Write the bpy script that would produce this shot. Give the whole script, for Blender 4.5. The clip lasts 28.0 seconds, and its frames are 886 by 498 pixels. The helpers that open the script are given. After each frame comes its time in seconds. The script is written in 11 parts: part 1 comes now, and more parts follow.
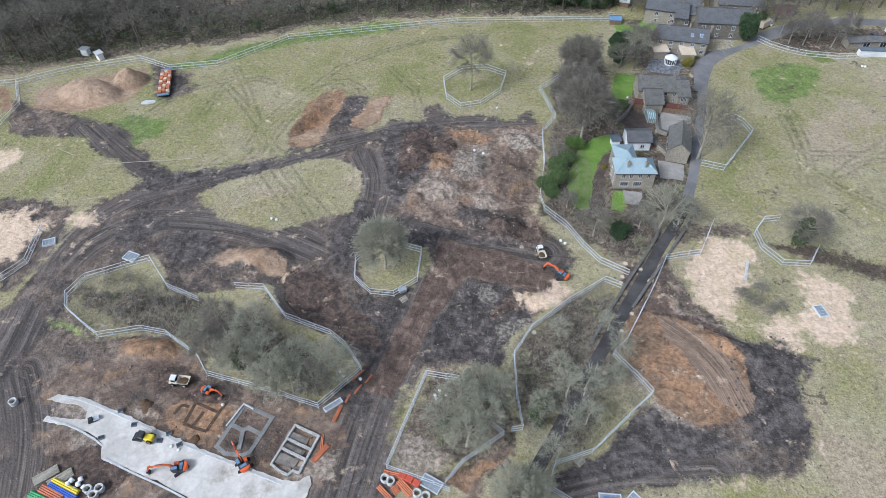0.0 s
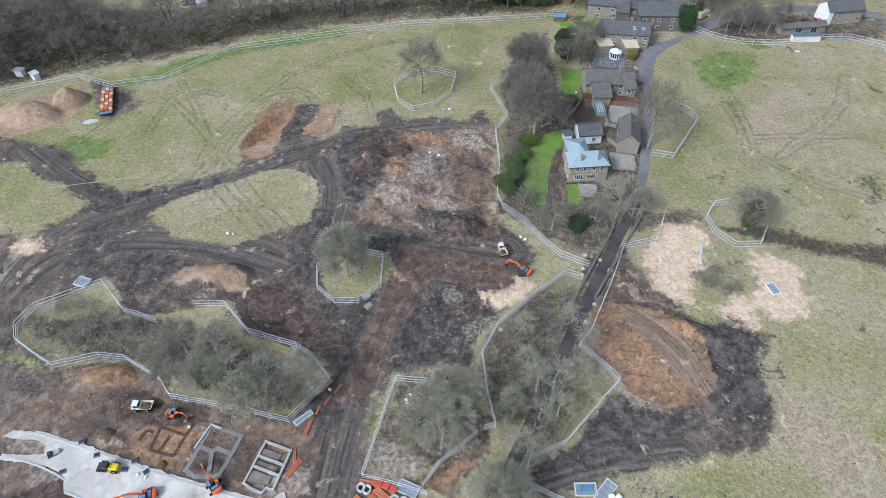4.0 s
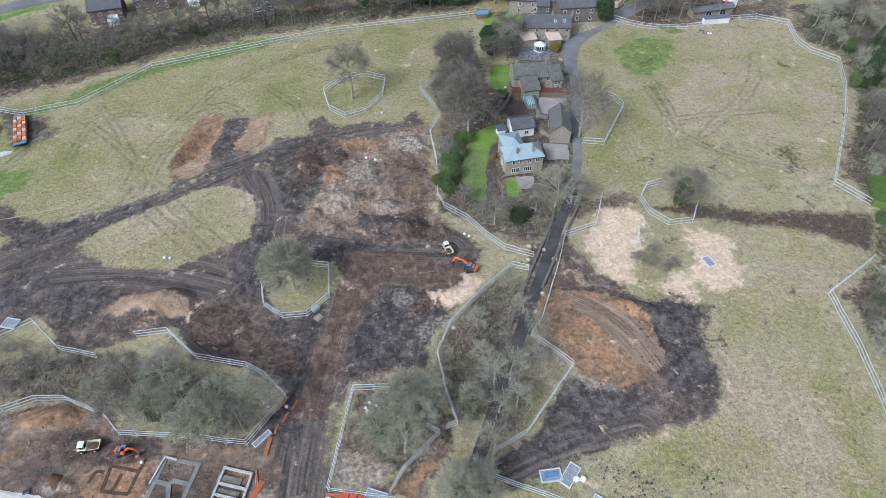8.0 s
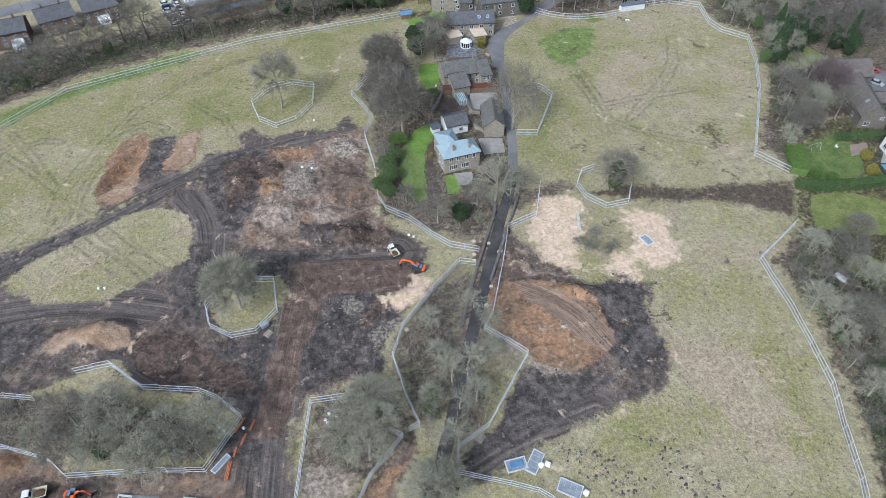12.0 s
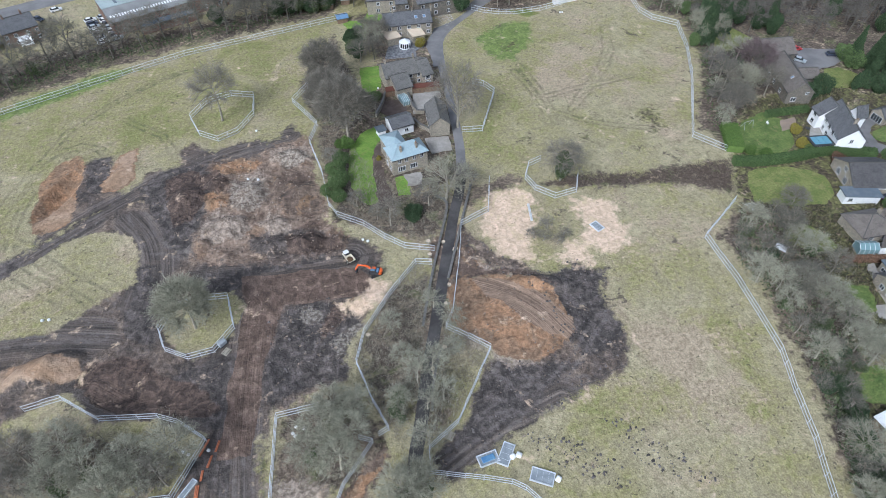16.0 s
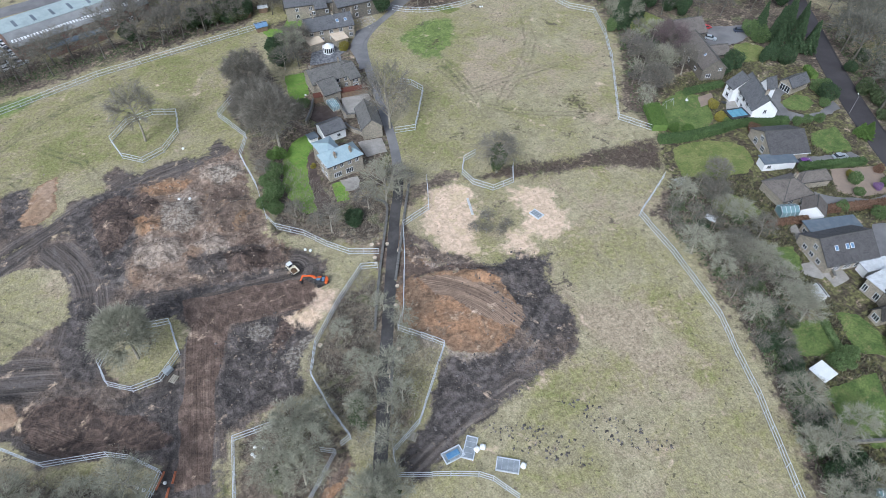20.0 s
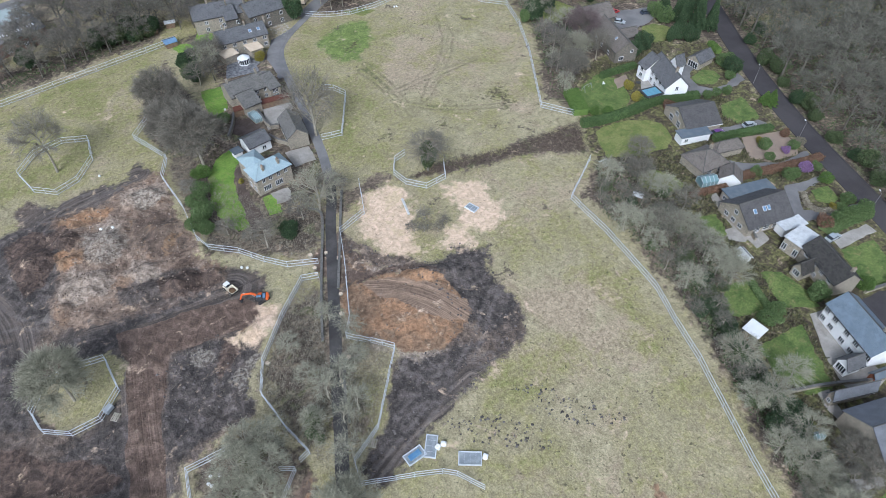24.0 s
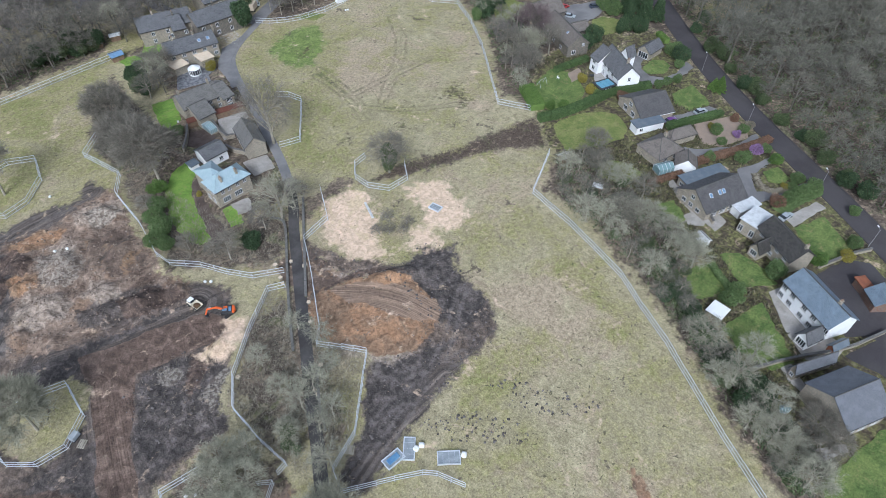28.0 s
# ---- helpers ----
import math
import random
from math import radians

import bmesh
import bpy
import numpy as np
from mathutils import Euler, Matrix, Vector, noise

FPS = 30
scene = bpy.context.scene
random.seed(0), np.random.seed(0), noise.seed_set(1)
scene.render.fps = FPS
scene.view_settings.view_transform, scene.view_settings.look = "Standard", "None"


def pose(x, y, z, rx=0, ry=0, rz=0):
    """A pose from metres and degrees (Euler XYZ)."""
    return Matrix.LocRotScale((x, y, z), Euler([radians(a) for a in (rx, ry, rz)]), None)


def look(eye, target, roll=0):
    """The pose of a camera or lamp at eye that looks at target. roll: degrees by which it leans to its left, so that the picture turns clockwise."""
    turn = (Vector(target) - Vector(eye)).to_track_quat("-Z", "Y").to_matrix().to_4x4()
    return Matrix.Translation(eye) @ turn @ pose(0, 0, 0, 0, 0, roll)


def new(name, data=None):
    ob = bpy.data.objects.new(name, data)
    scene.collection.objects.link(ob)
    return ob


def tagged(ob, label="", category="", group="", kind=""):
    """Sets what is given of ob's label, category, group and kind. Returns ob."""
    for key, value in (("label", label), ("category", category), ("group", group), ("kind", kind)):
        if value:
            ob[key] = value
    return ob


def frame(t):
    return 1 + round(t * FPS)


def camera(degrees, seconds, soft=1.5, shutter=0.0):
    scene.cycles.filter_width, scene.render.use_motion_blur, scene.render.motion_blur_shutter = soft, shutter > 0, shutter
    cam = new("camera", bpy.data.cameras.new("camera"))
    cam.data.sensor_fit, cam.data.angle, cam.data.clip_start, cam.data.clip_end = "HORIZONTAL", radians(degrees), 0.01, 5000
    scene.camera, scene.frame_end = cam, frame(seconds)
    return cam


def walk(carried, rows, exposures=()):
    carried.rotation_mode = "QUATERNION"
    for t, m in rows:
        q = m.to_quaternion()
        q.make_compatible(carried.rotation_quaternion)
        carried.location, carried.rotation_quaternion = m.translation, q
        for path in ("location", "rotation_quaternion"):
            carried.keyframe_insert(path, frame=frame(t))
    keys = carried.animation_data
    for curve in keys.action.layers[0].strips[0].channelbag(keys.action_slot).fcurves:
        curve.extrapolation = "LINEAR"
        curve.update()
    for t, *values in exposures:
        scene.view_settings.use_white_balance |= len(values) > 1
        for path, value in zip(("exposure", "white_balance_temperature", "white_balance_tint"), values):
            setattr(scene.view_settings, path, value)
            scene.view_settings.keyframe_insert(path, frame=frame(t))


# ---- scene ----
cam = camera(71.24, 28.0, soft=0.5)
# The drone hangs in one place, 112 m up, and turns: seconds, yaw, pitch, roll.
EYE = 112.0
TURNS = [
    (0.0, 3.23, -47.66, -0.35),
    (0.5, 2.73, -47.62, -0.33),
    (1.0, 1.73, -47.59, -0.31),
    (1.5, 0.63, -47.56, -0.28),
    (2.0, -0.25, -47.54, -0.26),
    (2.5, -0.90, -47.52, -0.26),
    (3.0, -1.29, -47.47, -0.23),
    (3.5, -1.51, -47.45, -0.22),
    (5.5, -5.17, -47.39, -0.10),
    (6.0, -6.25, -47.38, -0.08),
    (6.5, -7.13, -47.37, -0.07),
    (7.0, -7.88, -47.33, -0.05),
    (7.5, -8.61, -47.32, -0.05),
    (8.0, -9.49, -47.30, -0.06),
    (8.5, -10.41, -47.28, -0.07),
    (9.0, -11.36, -47.27, -0.08),
    (9.5, -12.32, -47.27, -0.04),
    (10.0, -13.42, -47.27, 0.02),
    (10.5, -14.51, -47.26, 0.06),
    (11.0, -15.38, -47.26, 0.06),
    (11.5, -16.13, -47.24, 0.05),
    (12.0, -16.88, -47.26, 0.01),
    (12.5, -17.56, -47.26, -0.01),
    (14.5, -20.02, -47.23, -0.02),
    (15.0, -20.84, -47.25, -0.06),
    (15.5, -21.84, -47.24, -0.09),
    (16.0, -22.98, -47.24, -0.09),
    (16.5, -24.10, -47.26, -0.07),
    (17.0, -25.16, -47.26, -0.08),
    (17.5, -25.99, -47.27, -0.06),
    (18.0, -26.69, -47.27, -0.11),
    (18.5, -27.47, -47.27, -0.10),
    (19.0, -28.43, -47.29, -0.10),
    (19.5, -29.45, -47.32, -0.13),
    (20.0, -30.55, -47.30, -0.14),
    (20.5, -31.68, -47.33, -0.13),
    (21.0, -32.83, -47.36, -0.16),
    (21.5, -33.80, -47.33, -0.18),
    (23.5, -37.82, -47.33, -0.21),
    (24.0, -38.74, -47.35, -0.19),
    (24.5, -39.63, -47.34, -0.18),
    (25.0, -40.36, -47.34, -0.20),
    (25.5, -40.94, -47.34, -0.20),
    (26.0, -41.39, -47.34, -0.19),
    (26.5, -41.98, -47.33, -0.19),
    (27.0, -42.59, -47.33, -0.19),
    (27.5, -43.05, -47.33, -0.21),
    (28.0, -43.36, -47.32, -0.25),
]
walk(cam, [(t, pose(0, 0, EYE, 90 + pitch, 0, yaw) @ pose(0, 0, 0, 0, 0, roll)) for t, yaw, pitch, roll in TURNS],
     exposures=[(0.0, 0.54, 5390.0, 8.5), (28.0, 0.54, 5390.0, 8.5)])

# ---- light: a bright overcast winter day ----
world = bpy.data.worlds.new("sky")
scene.world = world
world.use_nodes = True
wt = world.node_tree
sky = wt.nodes.new("ShaderNodeTexSky")
sky.sky_type = "NISHITA"
sky.sun_disc = False
sky.sun_elevation, sky.sun_rotation = radians(38), radians(232)
sky.air_density, sky.dust_density, sky.ozone_density = 1.0, 4.0, 1.0
grey = wt.nodes.new("ShaderNodeHueSaturation")
grey.inputs["Saturation"].default_value = 0.45
wt.links.new(sky.outputs[0], grey.inputs["Color"])
wt.links.new(grey.outputs[0], wt.nodes["Background"].inputs["Color"])
wt.nodes["Background"].inputs["Strength"].default_value = 0.119
sun_data = bpy.data.lights.new("sun", "SUN")
sun_data.energy, sun_data.angle, sun_data.color = 1.5, radians(12), (1.0, 0.98, 0.95)
sun = new("sun", sun_data)
sun.matrix_world = look((0, 0, 300), (0 + 300 * math.sin(radians(52)), 300 * math.cos(radians(52)), 300 - 300 * math.tan(radians(42))))

# ---- materials ----
class Nodes:
    """A small builder for node materials."""

    def __init__(self, name):
        self.mat = bpy.data.materials.new(name)
        self.mat.use_nodes = True
        self.tree = self.mat.node_tree
        self.bsdf = self.tree.nodes["Principled BSDF"]

    def put(self, value, socket):
        if isinstance(value, bpy.types.NodeSocket):
            self.tree.links.new(value, socket)
        elif value is not None:
            socket.default_value = (*value, 1.0) if isinstance(value, tuple) and len(value) == 3 and socket.type == "RGBA" else value

    def position(self):
        return self.tree.nodes.new("ShaderNodeNewGeometry").outputs["Position"]

    def object(self):
        return self.tree.nodes.new("ShaderNodeTexCoord").outputs["Object"]

    def random(self):
        return self.tree.nodes.new("ShaderNodeObjectInfo").outputs["Random"]

    def island(self):
        return self.tree.nodes.new("ShaderNodeNewGeometry").outputs["Random Per Island"]

    def attr(self, name, vector=False):
        n = self.tree.nodes.new("ShaderNodeAttribute")
        n.attribute_name = name
        return n.outputs["Vector" if vector else "Fac"]

    def stretch(self, vec, scale):
        n = self.tree.nodes.new("ShaderNodeMapping")
        self.put(vec, n.inputs["Vector"])
        n.inputs["Scale"].default_value = scale
        return n.outputs[0]

    def noise(self, vec, scale, detail=4.0, rough=0.6, distort=0.0):
        n = self.tree.nodes.new("ShaderNodeTexNoise")
        self.put(vec, n.inputs["Vector"])
        for key, v in (("Scale", scale), ("Detail", detail), ("Roughness", rough), ("Distortion", distort)):
            n.inputs[key].default_value = v
        return n.outputs["Fac"]

    def cells(self, vec, scale, feature="F1", out="Distance"):
        n = self.tree.nodes.new("ShaderNodeTexVoronoi")
        n.feature = feature
        self.put(vec, n.inputs["Vector"])
        n.inputs["Scale"].default_value = scale
        return n.outputs[out]

    def bricks(self, vec, scale, mortar, a, b, c, width=0.5, height=0.25):
        n = self.tree.nodes.new("ShaderNodeTexBrick")
        self.put(vec, n.inputs["Vector"])
        for key, v in (("Color1", a), ("Color2", b), ("Mortar", c), ("Scale", scale), ("Mortar Size", mortar), ("Brick Width", width), ("Row Height", height)):
            self.put(v, n.inputs[key])
        return n.outputs["Color"]

    def ramp(self, fac, *stops):
        n = self.tree.nodes.new("ShaderNodeValToRGB")
        self.put(fac, n.inputs["Fac"])
        band = n.color_ramp
        while len(band.elements) < len(stops):
            band.elements.new(0.5)
        for e, (p, c) in zip(band.elements, stops):
            e.position, e.color = p, ((*c, 1.0) if isinstance(c, tuple) else (c, c, c, 1.0))
        return n.outputs["Color"]

    def step(self, fac, low, high):
        n = self.tree.nodes.new("ShaderNodeMapRange")
        n.interpolation_type = "SMOOTHSTEP"
        self.put(fac, n.inputs["Value"])
        n.inputs["From Min"].default_value, n.inputs["From Max"].default_value = low, high
        return n.outputs["Result"]

    def mix(self, fac, a, b, mode="MIX"):
        n = self.tree.nodes.new("ShaderNodeMix")
        n.data_type, n.blend_type = "RGBA", mode
        self.put(fac, n.inputs[0])
        self.put(a, n.inputs[6])
        self.put(b, n.inputs[7])
        return n.outputs[2]

    def math(self, op, a, b=None, c=None):
        n = self.tree.nodes.new("ShaderNodeMath")
        n.operation = op
        for v, s in zip((a, b, c), n.inputs):
            self.put(v, s)
        return n.outputs[0]

    def done(self, color, rough=0.8, metal=0.0, relief=None, depth=0.1, strength=1.0, spec=0.3):
        self.put(color, self.bsdf.inputs["Base Color"])
        self.put(rough, self.bsdf.inputs["Roughness"])
        self.bsdf.inputs["Metallic"].default_value = metal
        self.bsdf.inputs["Specular IOR Level"].default_value = spec
        if relief is not None:
            n = self.tree.nodes.new("ShaderNodeBump")
            n.inputs["Distance"].default_value, n.inputs["Strength"].default_value = depth, strength
            self.put(relief, n.inputs["Height"])
            self.put(n.outputs[0], self.bsdf.inputs["Normal"])
        return self.mat


def worn(name, base, other, scale=3.0, rough=0.8, metal=0.0, fine=25.0, depth=0.01, spec=0.3, dirt=(0.09, 0.075, 0.06), dirty=0.35):
    """A plain surface with mottling, grain and some dirt."""
    n = Nodes(name)
    p = n.object()
    big, small = n.noise(p, scale, 4), n.noise(p, fine, 3)
    c = n.mix(n.step(big, 0.35, 0.65), base, other)
    c = n.mix(n.math("MULTIPLY", n.step(n.noise(p, scale * 0.7, 6, 0.7), 0.5, 0.75), dirty), c, dirt)
    c = n.mix(0.25, c, n.ramp(small, (0.3, 0.45), (0.7, 1.0)), "MULTIPLY")
    return n.done(c, rough, metal, small, depth, spec=spec)


def roof_slate(name, a, b, moss=(0.09, 0.1, 0.06), mossy=0.3, spec=0.35):
    """Courses of slates or tiles laid by the roof's own flat coordinates."""
    n = Nodes(name)
    p = n.attr("lay", True)
    c = n.bricks(p, 1.0, 0.012, a, b, tuple(0.45 * v for v in a), 0.42, 0.26)
    c = n.mix(n.step(n.noise(p, 0.5, 5, 0.7), 0.42, 0.68), c, tuple(0.6 * (u + v) for u, v in zip(a, b)))
    c = n.mix(n.math("MULTIPLY", n.step(n.noise(p, 0.9, 6, 0.75), 0.52, 0.72), mossy), c, moss)
    c = n.mix(0.5, c, n.ramp(n.noise(p, 5.0, 3, 0.8), (0.25, 0.45), (0.75, 1.3)), "MULTIPLY")
    course = n.bricks(p, 1.0, 0.02, (1, 1, 1), (0.75, 0.75, 0.75), (0, 0, 0), 0.42, 0.26)
    return n.done(c, 0.55, 0.0, course, 0.03, spec=spec)


def stone_wall(name, a, b, joint, block=(0.45, 0.22), soot=0.4):
    n = Nodes(name)
    p = n.attr("lay", True)
    c = n.bricks(p, 1.0, 0.02, a, b, joint, *block)
    c = n.mix(n.math("MULTIPLY", n.step(n.noise(p, 0.6, 5, 0.7), 0.42, 0.7), soot), c, (0.06, 0.055, 0.05))
    c = n.mix(0.5, c, n.ramp(n.noise(p, 7.0, 3), (0.3, 0.5), (0.7, 1.2)), "MULTIPLY")
    return n.done(c, 0.9, 0.0, n.bricks(p, 1.0, 0.03, (1, 1, 1), (0.8, 0.8, 0.8), (0, 0, 0), *block), 0.03)


def leafy(name, a, b, c, spec=0.2):
    n = Nodes(name)
    k = n.island()
    col = n.ramp(k, (0.0, a), (0.5, b), (1.0, c))
    col = n.mix(0.5, col, n.ramp(n.noise(n.object(), 0.9, 3), (0.3, 0.5), (0.7, 1.25)), "MULTIPLY")
    col = n.mix(n.math("MULTIPLY", n.random(), 0.45), col, tuple(0.55 * v for v in b))
    return n.done(col, 0.7, spec=spec)


M = {
    "slate": roof_slate("slate", (0.10, 0.10, 0.107), (0.155, 0.152, 0.15), mossy=0.25),
    "stone_slate": roof_slate("stone_slate", (0.125, 0.118, 0.108), (0.195, 0.185, 0.168), mossy=0.4),
    "brown_tile": roof_slate("brown_tile", (0.135, 0.115, 0.100), (0.20, 0.175, 0.150), mossy=0.45),
    "dark_tile": roof_slate("dark_tile", (0.072, 0.068, 0.068), (0.115, 0.107, 0.103), mossy=0.25),
    "mossy_tile": roof_slate("mossy_tile", (0.03, 0.028, 0.027), (0.075, 0.068, 0.06), mossy=0.75),
    "blue_slate": roof_slate("blue_slate", (0.14, 0.18, 0.225), (0.175, 0.215, 0.255), mossy=0.08, spec=0.5),
    "grey_roof": roof_slate("grey_roof", (0.135, 0.14, 0.155), (0.155, 0.16, 0.175), mossy=0.05, spec=0.5),
    "pale_blue_roof": worn("pale_blue_roof", (0.29, 0.375, 0.405), (0.335, 0.42, 0.45), 0.6, 0.45, fine=4.0, spec=0.5, dirty=0.1),
    "corrugated": worn("corrugated", (0.265, 0.265, 0.255), (0.21, 0.21, 0.205), 0.2, 0.9, fine=3.0),
    "felt": worn("felt", (0.12, 0.145, 0.17), (0.16, 0.18, 0.20), 0.5, 0.7, fine=6.0),
    "white_felt": worn("white_felt", (0.62, 0.63, 0.63), (0.52, 0.53, 0.53), 0.7, 0.7, fine=6.0),
    "beige_board": worn("beige_board", (0.62, 0.50, 0.36), (0.68, 0.57, 0.43), 0.8, 0.7, fine=6.0, dirty=0.1),
    "stone": stone_wall("stone", (0.44, 0.385, 0.30), (0.33, 0.29, 0.225), (0.20, 0.18, 0.15), soot=0.22),
    "dark_stone": stone_wall("dark_stone", (0.25, 0.22, 0.175), (0.17, 0.152, 0.125), (0.10, 0.092, 0.082), soot=0.3),
    "brick": stone_wall("brick", (0.27, 0.115, 0.07), (0.20, 0.085, 0.055), (0.2, 0.17, 0.14), (0.225, 0.075), 0.25),
    "block": stone_wall("block", (0.60, 0.585, 0.55), (0.50, 0.485, 0.455), (0.38, 0.37, 0.35), (0.45, 0.225), 0.12),
    "plaster": worn("plaster", (0.80, 0.80, 0.79), (0.74, 0.745, 0.74), 0.4, 0.85, fine=9.0, dirty=0.12),
    "frame_white": worn("frame_white", (0.8, 0.8, 0.8), (0.76, 0.77, 0.77), 2.0, 0.4, dirty=0.05),
    "timber": worn("timber", (0.22, 0.15, 0.095), (0.16, 0.11, 0.075), 1.5, 0.8),
    "red_timber": worn("red_timber", (0.27, 0.10, 0.05), (0.21, 0.08, 0.045), 1.2, 0.7),
    "asphalt": worn("asphalt", (0.054, 0.048, 0.050), (0.074, 0.067, 0.068), 0.08, 0.9, fine=3.0, dirty=0.25),
    "lane": worn("lane", (0.050, 0.046, 0.045), (0.095, 0.088, 0.084), 0.15, 0.9, fine=2.5, dirty=0.5, dirt=(0.05, 0.042, 0.034)),
    "drive": worn("drive", (0.165, 0.158, 0.158), (0.235, 0.226, 0.220), 0.12, 0.9, fine=3.0, dirty=0.3),
    "paving": worn("paving", (0.40, 0.37, 0.335), (0.31, 0.285, 0.25), 0.25, 0.9, fine=2.5, dirty=0.45),
    "gravel": worn("gravel", (0.33, 0.25, 0.19), (0.27, 0.21, 0.165), 0.25, 0.95, fine=5.0, dirty=0.25),
    "concrete": worn("concrete", (0.68, 0.635, 0.575), (0.50, 0.462, 0.412), 0.22, 0.85, fine=1.6, dirty=0.9, dirt=(0.28, 0.23, 0.175)),
    "hardcore": worn("hardcore", (0.17, 0.145, 0.12), (0.27, 0.24, 0.205), 0.6, 0.95, fine=3.0, depth=0.08, dirty=0.5, dirt=(0.12, 0.09, 0.065)),
    "tray_floor": worn("tray_floor", (0.24, 0.265, 0.285), (0.34, 0.365, 0.38), 0.5, 0.5, fine=5.0, dirty=0.4),
    "wet_concrete": worn("wet_concrete", (0.27, 0.265, 0.25), (0.195, 0.19, 0.178), 0.5, 0.6, fine=3.0, dirty=0.6, dirt=(0.16, 0.12, 0.085)),
    "bed": worn("bed", (0.085, 0.062, 0.052), (0.13, 0.10, 0.085), 0.3, 0.95, fine=3.0, depth=0.05, dirty=0.4, dirt=(0.05, 0.045, 0.035)),
    "precast": worn("precast", (0.60, 0.60, 0.585), (0.50, 0.50, 0.49), 1.2, 0.85, dirty=0.3),
    "galvanised": worn("galvanised", (0.66, 0.69, 0.72), (0.56, 0.59, 0.62), 0.7, 0.45, 0.15, spec=0.5, dirty=0.12),
    "orange_paint": worn("orange_paint", (0.80, 0.15, 0.025), (0.68, 0.125, 0.025), 1.2, 0.4, spec=0.5, dirty=0.3),
    "yellow_paint": worn("yellow_paint", (0.80, 0.62, 0.02), (0.72, 0.55, 0.02), 1.2, 0.4, spec=0.5, dirty=0.2),
    "cream_paint": worn("cream_paint", (0.66, 0.60, 0.46), (0.58, 0.52, 0.39), 1.2, 0.5, spec=0.5, dirty=0.35),
    "white_paint": worn("white_paint", (0.80, 0.80, 0.79), (0.74, 0.74, 0.73), 1.2, 0.4, spec=0.5, dirty=0.12),
    "black_steel": worn("black_steel", (0.035, 0.036, 0.04), (0.055, 0.055, 0.058), 1.5, 0.55, dirty=0.5),
    "blue_paint": worn("blue_paint", (0.03, 0.12, 0.55), (0.035, 0.10, 0.42), 1.2, 0.4, spec=0.5, dirty=0.2),
    "tarp": worn("tarp", (0.10, 0.22, 0.40), (0.16, 0.29, 0.42), 1.0, 0.5, dirty=0.35),
    "sky_paint": worn("sky_paint", (0.16, 0.27, 0.42), (0.13, 0.22, 0.34), 1.2, 0.5, spec=0.5, dirty=0.3),
    "red_plastic": worn("red_plastic", (0.55, 0.10, 0.055), (0.45, 0.085, 0.05), 1.2, 0.5, dirty=0.2),
    "green_paint": worn("green_paint", (0.10, 0.40, 0.16), (0.08, 0.32, 0.13), 1.2, 0.5, dirty=0.2),
    "clay_pipe": worn("clay_pipe", (0.55, 0.19, 0.09), (0.46, 0.16, 0.08), 1.2, 0.6, dirty=0.25),
    "silver_paint": worn("silver_paint", (0.50, 0.53, 0.55), (0.45, 0.48, 0.50), 1.2, 0.3, 0.3, spec=0.6, dirty=0.05),
    "purple_paint": worn("purple_paint", (0.16, 0.05, 0.24), (0.13, 0.04, 0.2), 1.2, 0.3, spec=0.6, dirty=0.05),
    "red_paint": worn("red_paint", (0.5, 0.04, 0.04), (0.42, 0.04, 0.04), 1.2, 0.3, spec=0.6, dirty=0.05),
    "navy_paint": worn("navy_paint", (0.03, 0.04, 0.07), (0.04, 0.05, 0.08), 1.2, 0.3, spec=0.6, dirty=0.05),
    "rubber": worn("rubber", (0.03, 0.03, 0.03), (0.045, 0.042, 0.04), 2.0, 0.9, dirty=0.5),
    "bark": worn("bark", (0.26, 0.23, 0.18), (0.38, 0.345, 0.275), 0.8, 0.95, fine=6.0, dirty=0.4, dirt=(0.11, 0.12, 0.07)),
    "wood_bark": worn("wood_bark", (0.11, 0.098, 0.080), (0.165, 0.15, 0.12), 0.8, 0.95, fine=6.0, dirty=0.5, dirt=(0.09, 0.10, 0.06)),
    "pale_bark": worn("pale_bark", (0.42, 0.38, 0.31), (0.30, 0.27, 0.21), 0.8, 0.95, fine=6.0, dirty=0.3, dirt=(0.14, 0.13, 0.09)),
    "soil": worn("soil", (0.14, 0.085, 0.045), (0.10, 0.062, 0.036), 0.6, 0.95, fine=3.0, depth=0.1, dirty=0.4, dirt=(0.05, 0.04, 0.033)),
    "grey_twig": leafy("grey_twig", (0.125, 0.112, 0.090), (0.195, 0.177, 0.142), (0.30, 0.276, 0.225)),
    "buff_pot": worn("buff_pot", (0.30, 0.20, 0.13), (0.24, 0.16, 0.11), 2.0, 0.85),
    "green_twig": leafy("green_twig", (0.235, 0.228, 0.165), (0.345, 0.333, 0.245), (0.48, 0.46, 0.345)),
    "brown_twig": leafy("brown_twig", (0.105, 0.092, 0.078), (0.172, 0.153, 0.132), (0.262, 0.236, 0.204)),
    "wood_twig": leafy("wood_twig", (0.105, 0.100, 0.078), (0.172, 0.163, 0.128), (0.262, 0.250, 0.200)),
    "ivy": leafy("ivy", (0.05, 0.075, 0.03), (0.09, 0.12, 0.05), (0.15, 0.18, 0.085)),
    "evergreen": leafy("evergreen", (0.03, 0.055, 0.025), (0.055, 0.09, 0.04), (0.10, 0.14, 0.065)),
    "bright_shrub": leafy("bright_shrub", (0.065, 0.115, 0.028), (0.11, 0.18, 0.042), (0.18, 0.26, 0.068)),
    "yew_hedge": leafy("yew_hedge", (0.050, 0.085, 0.028), (0.075, 0.120, 0.042), (0.115, 0.165, 0.062)),
    "plum_twig": leafy("plum_twig", (0.125, 0.090, 0.088), (0.190, 0.142, 0.138), (0.280, 0.215, 0.205)),
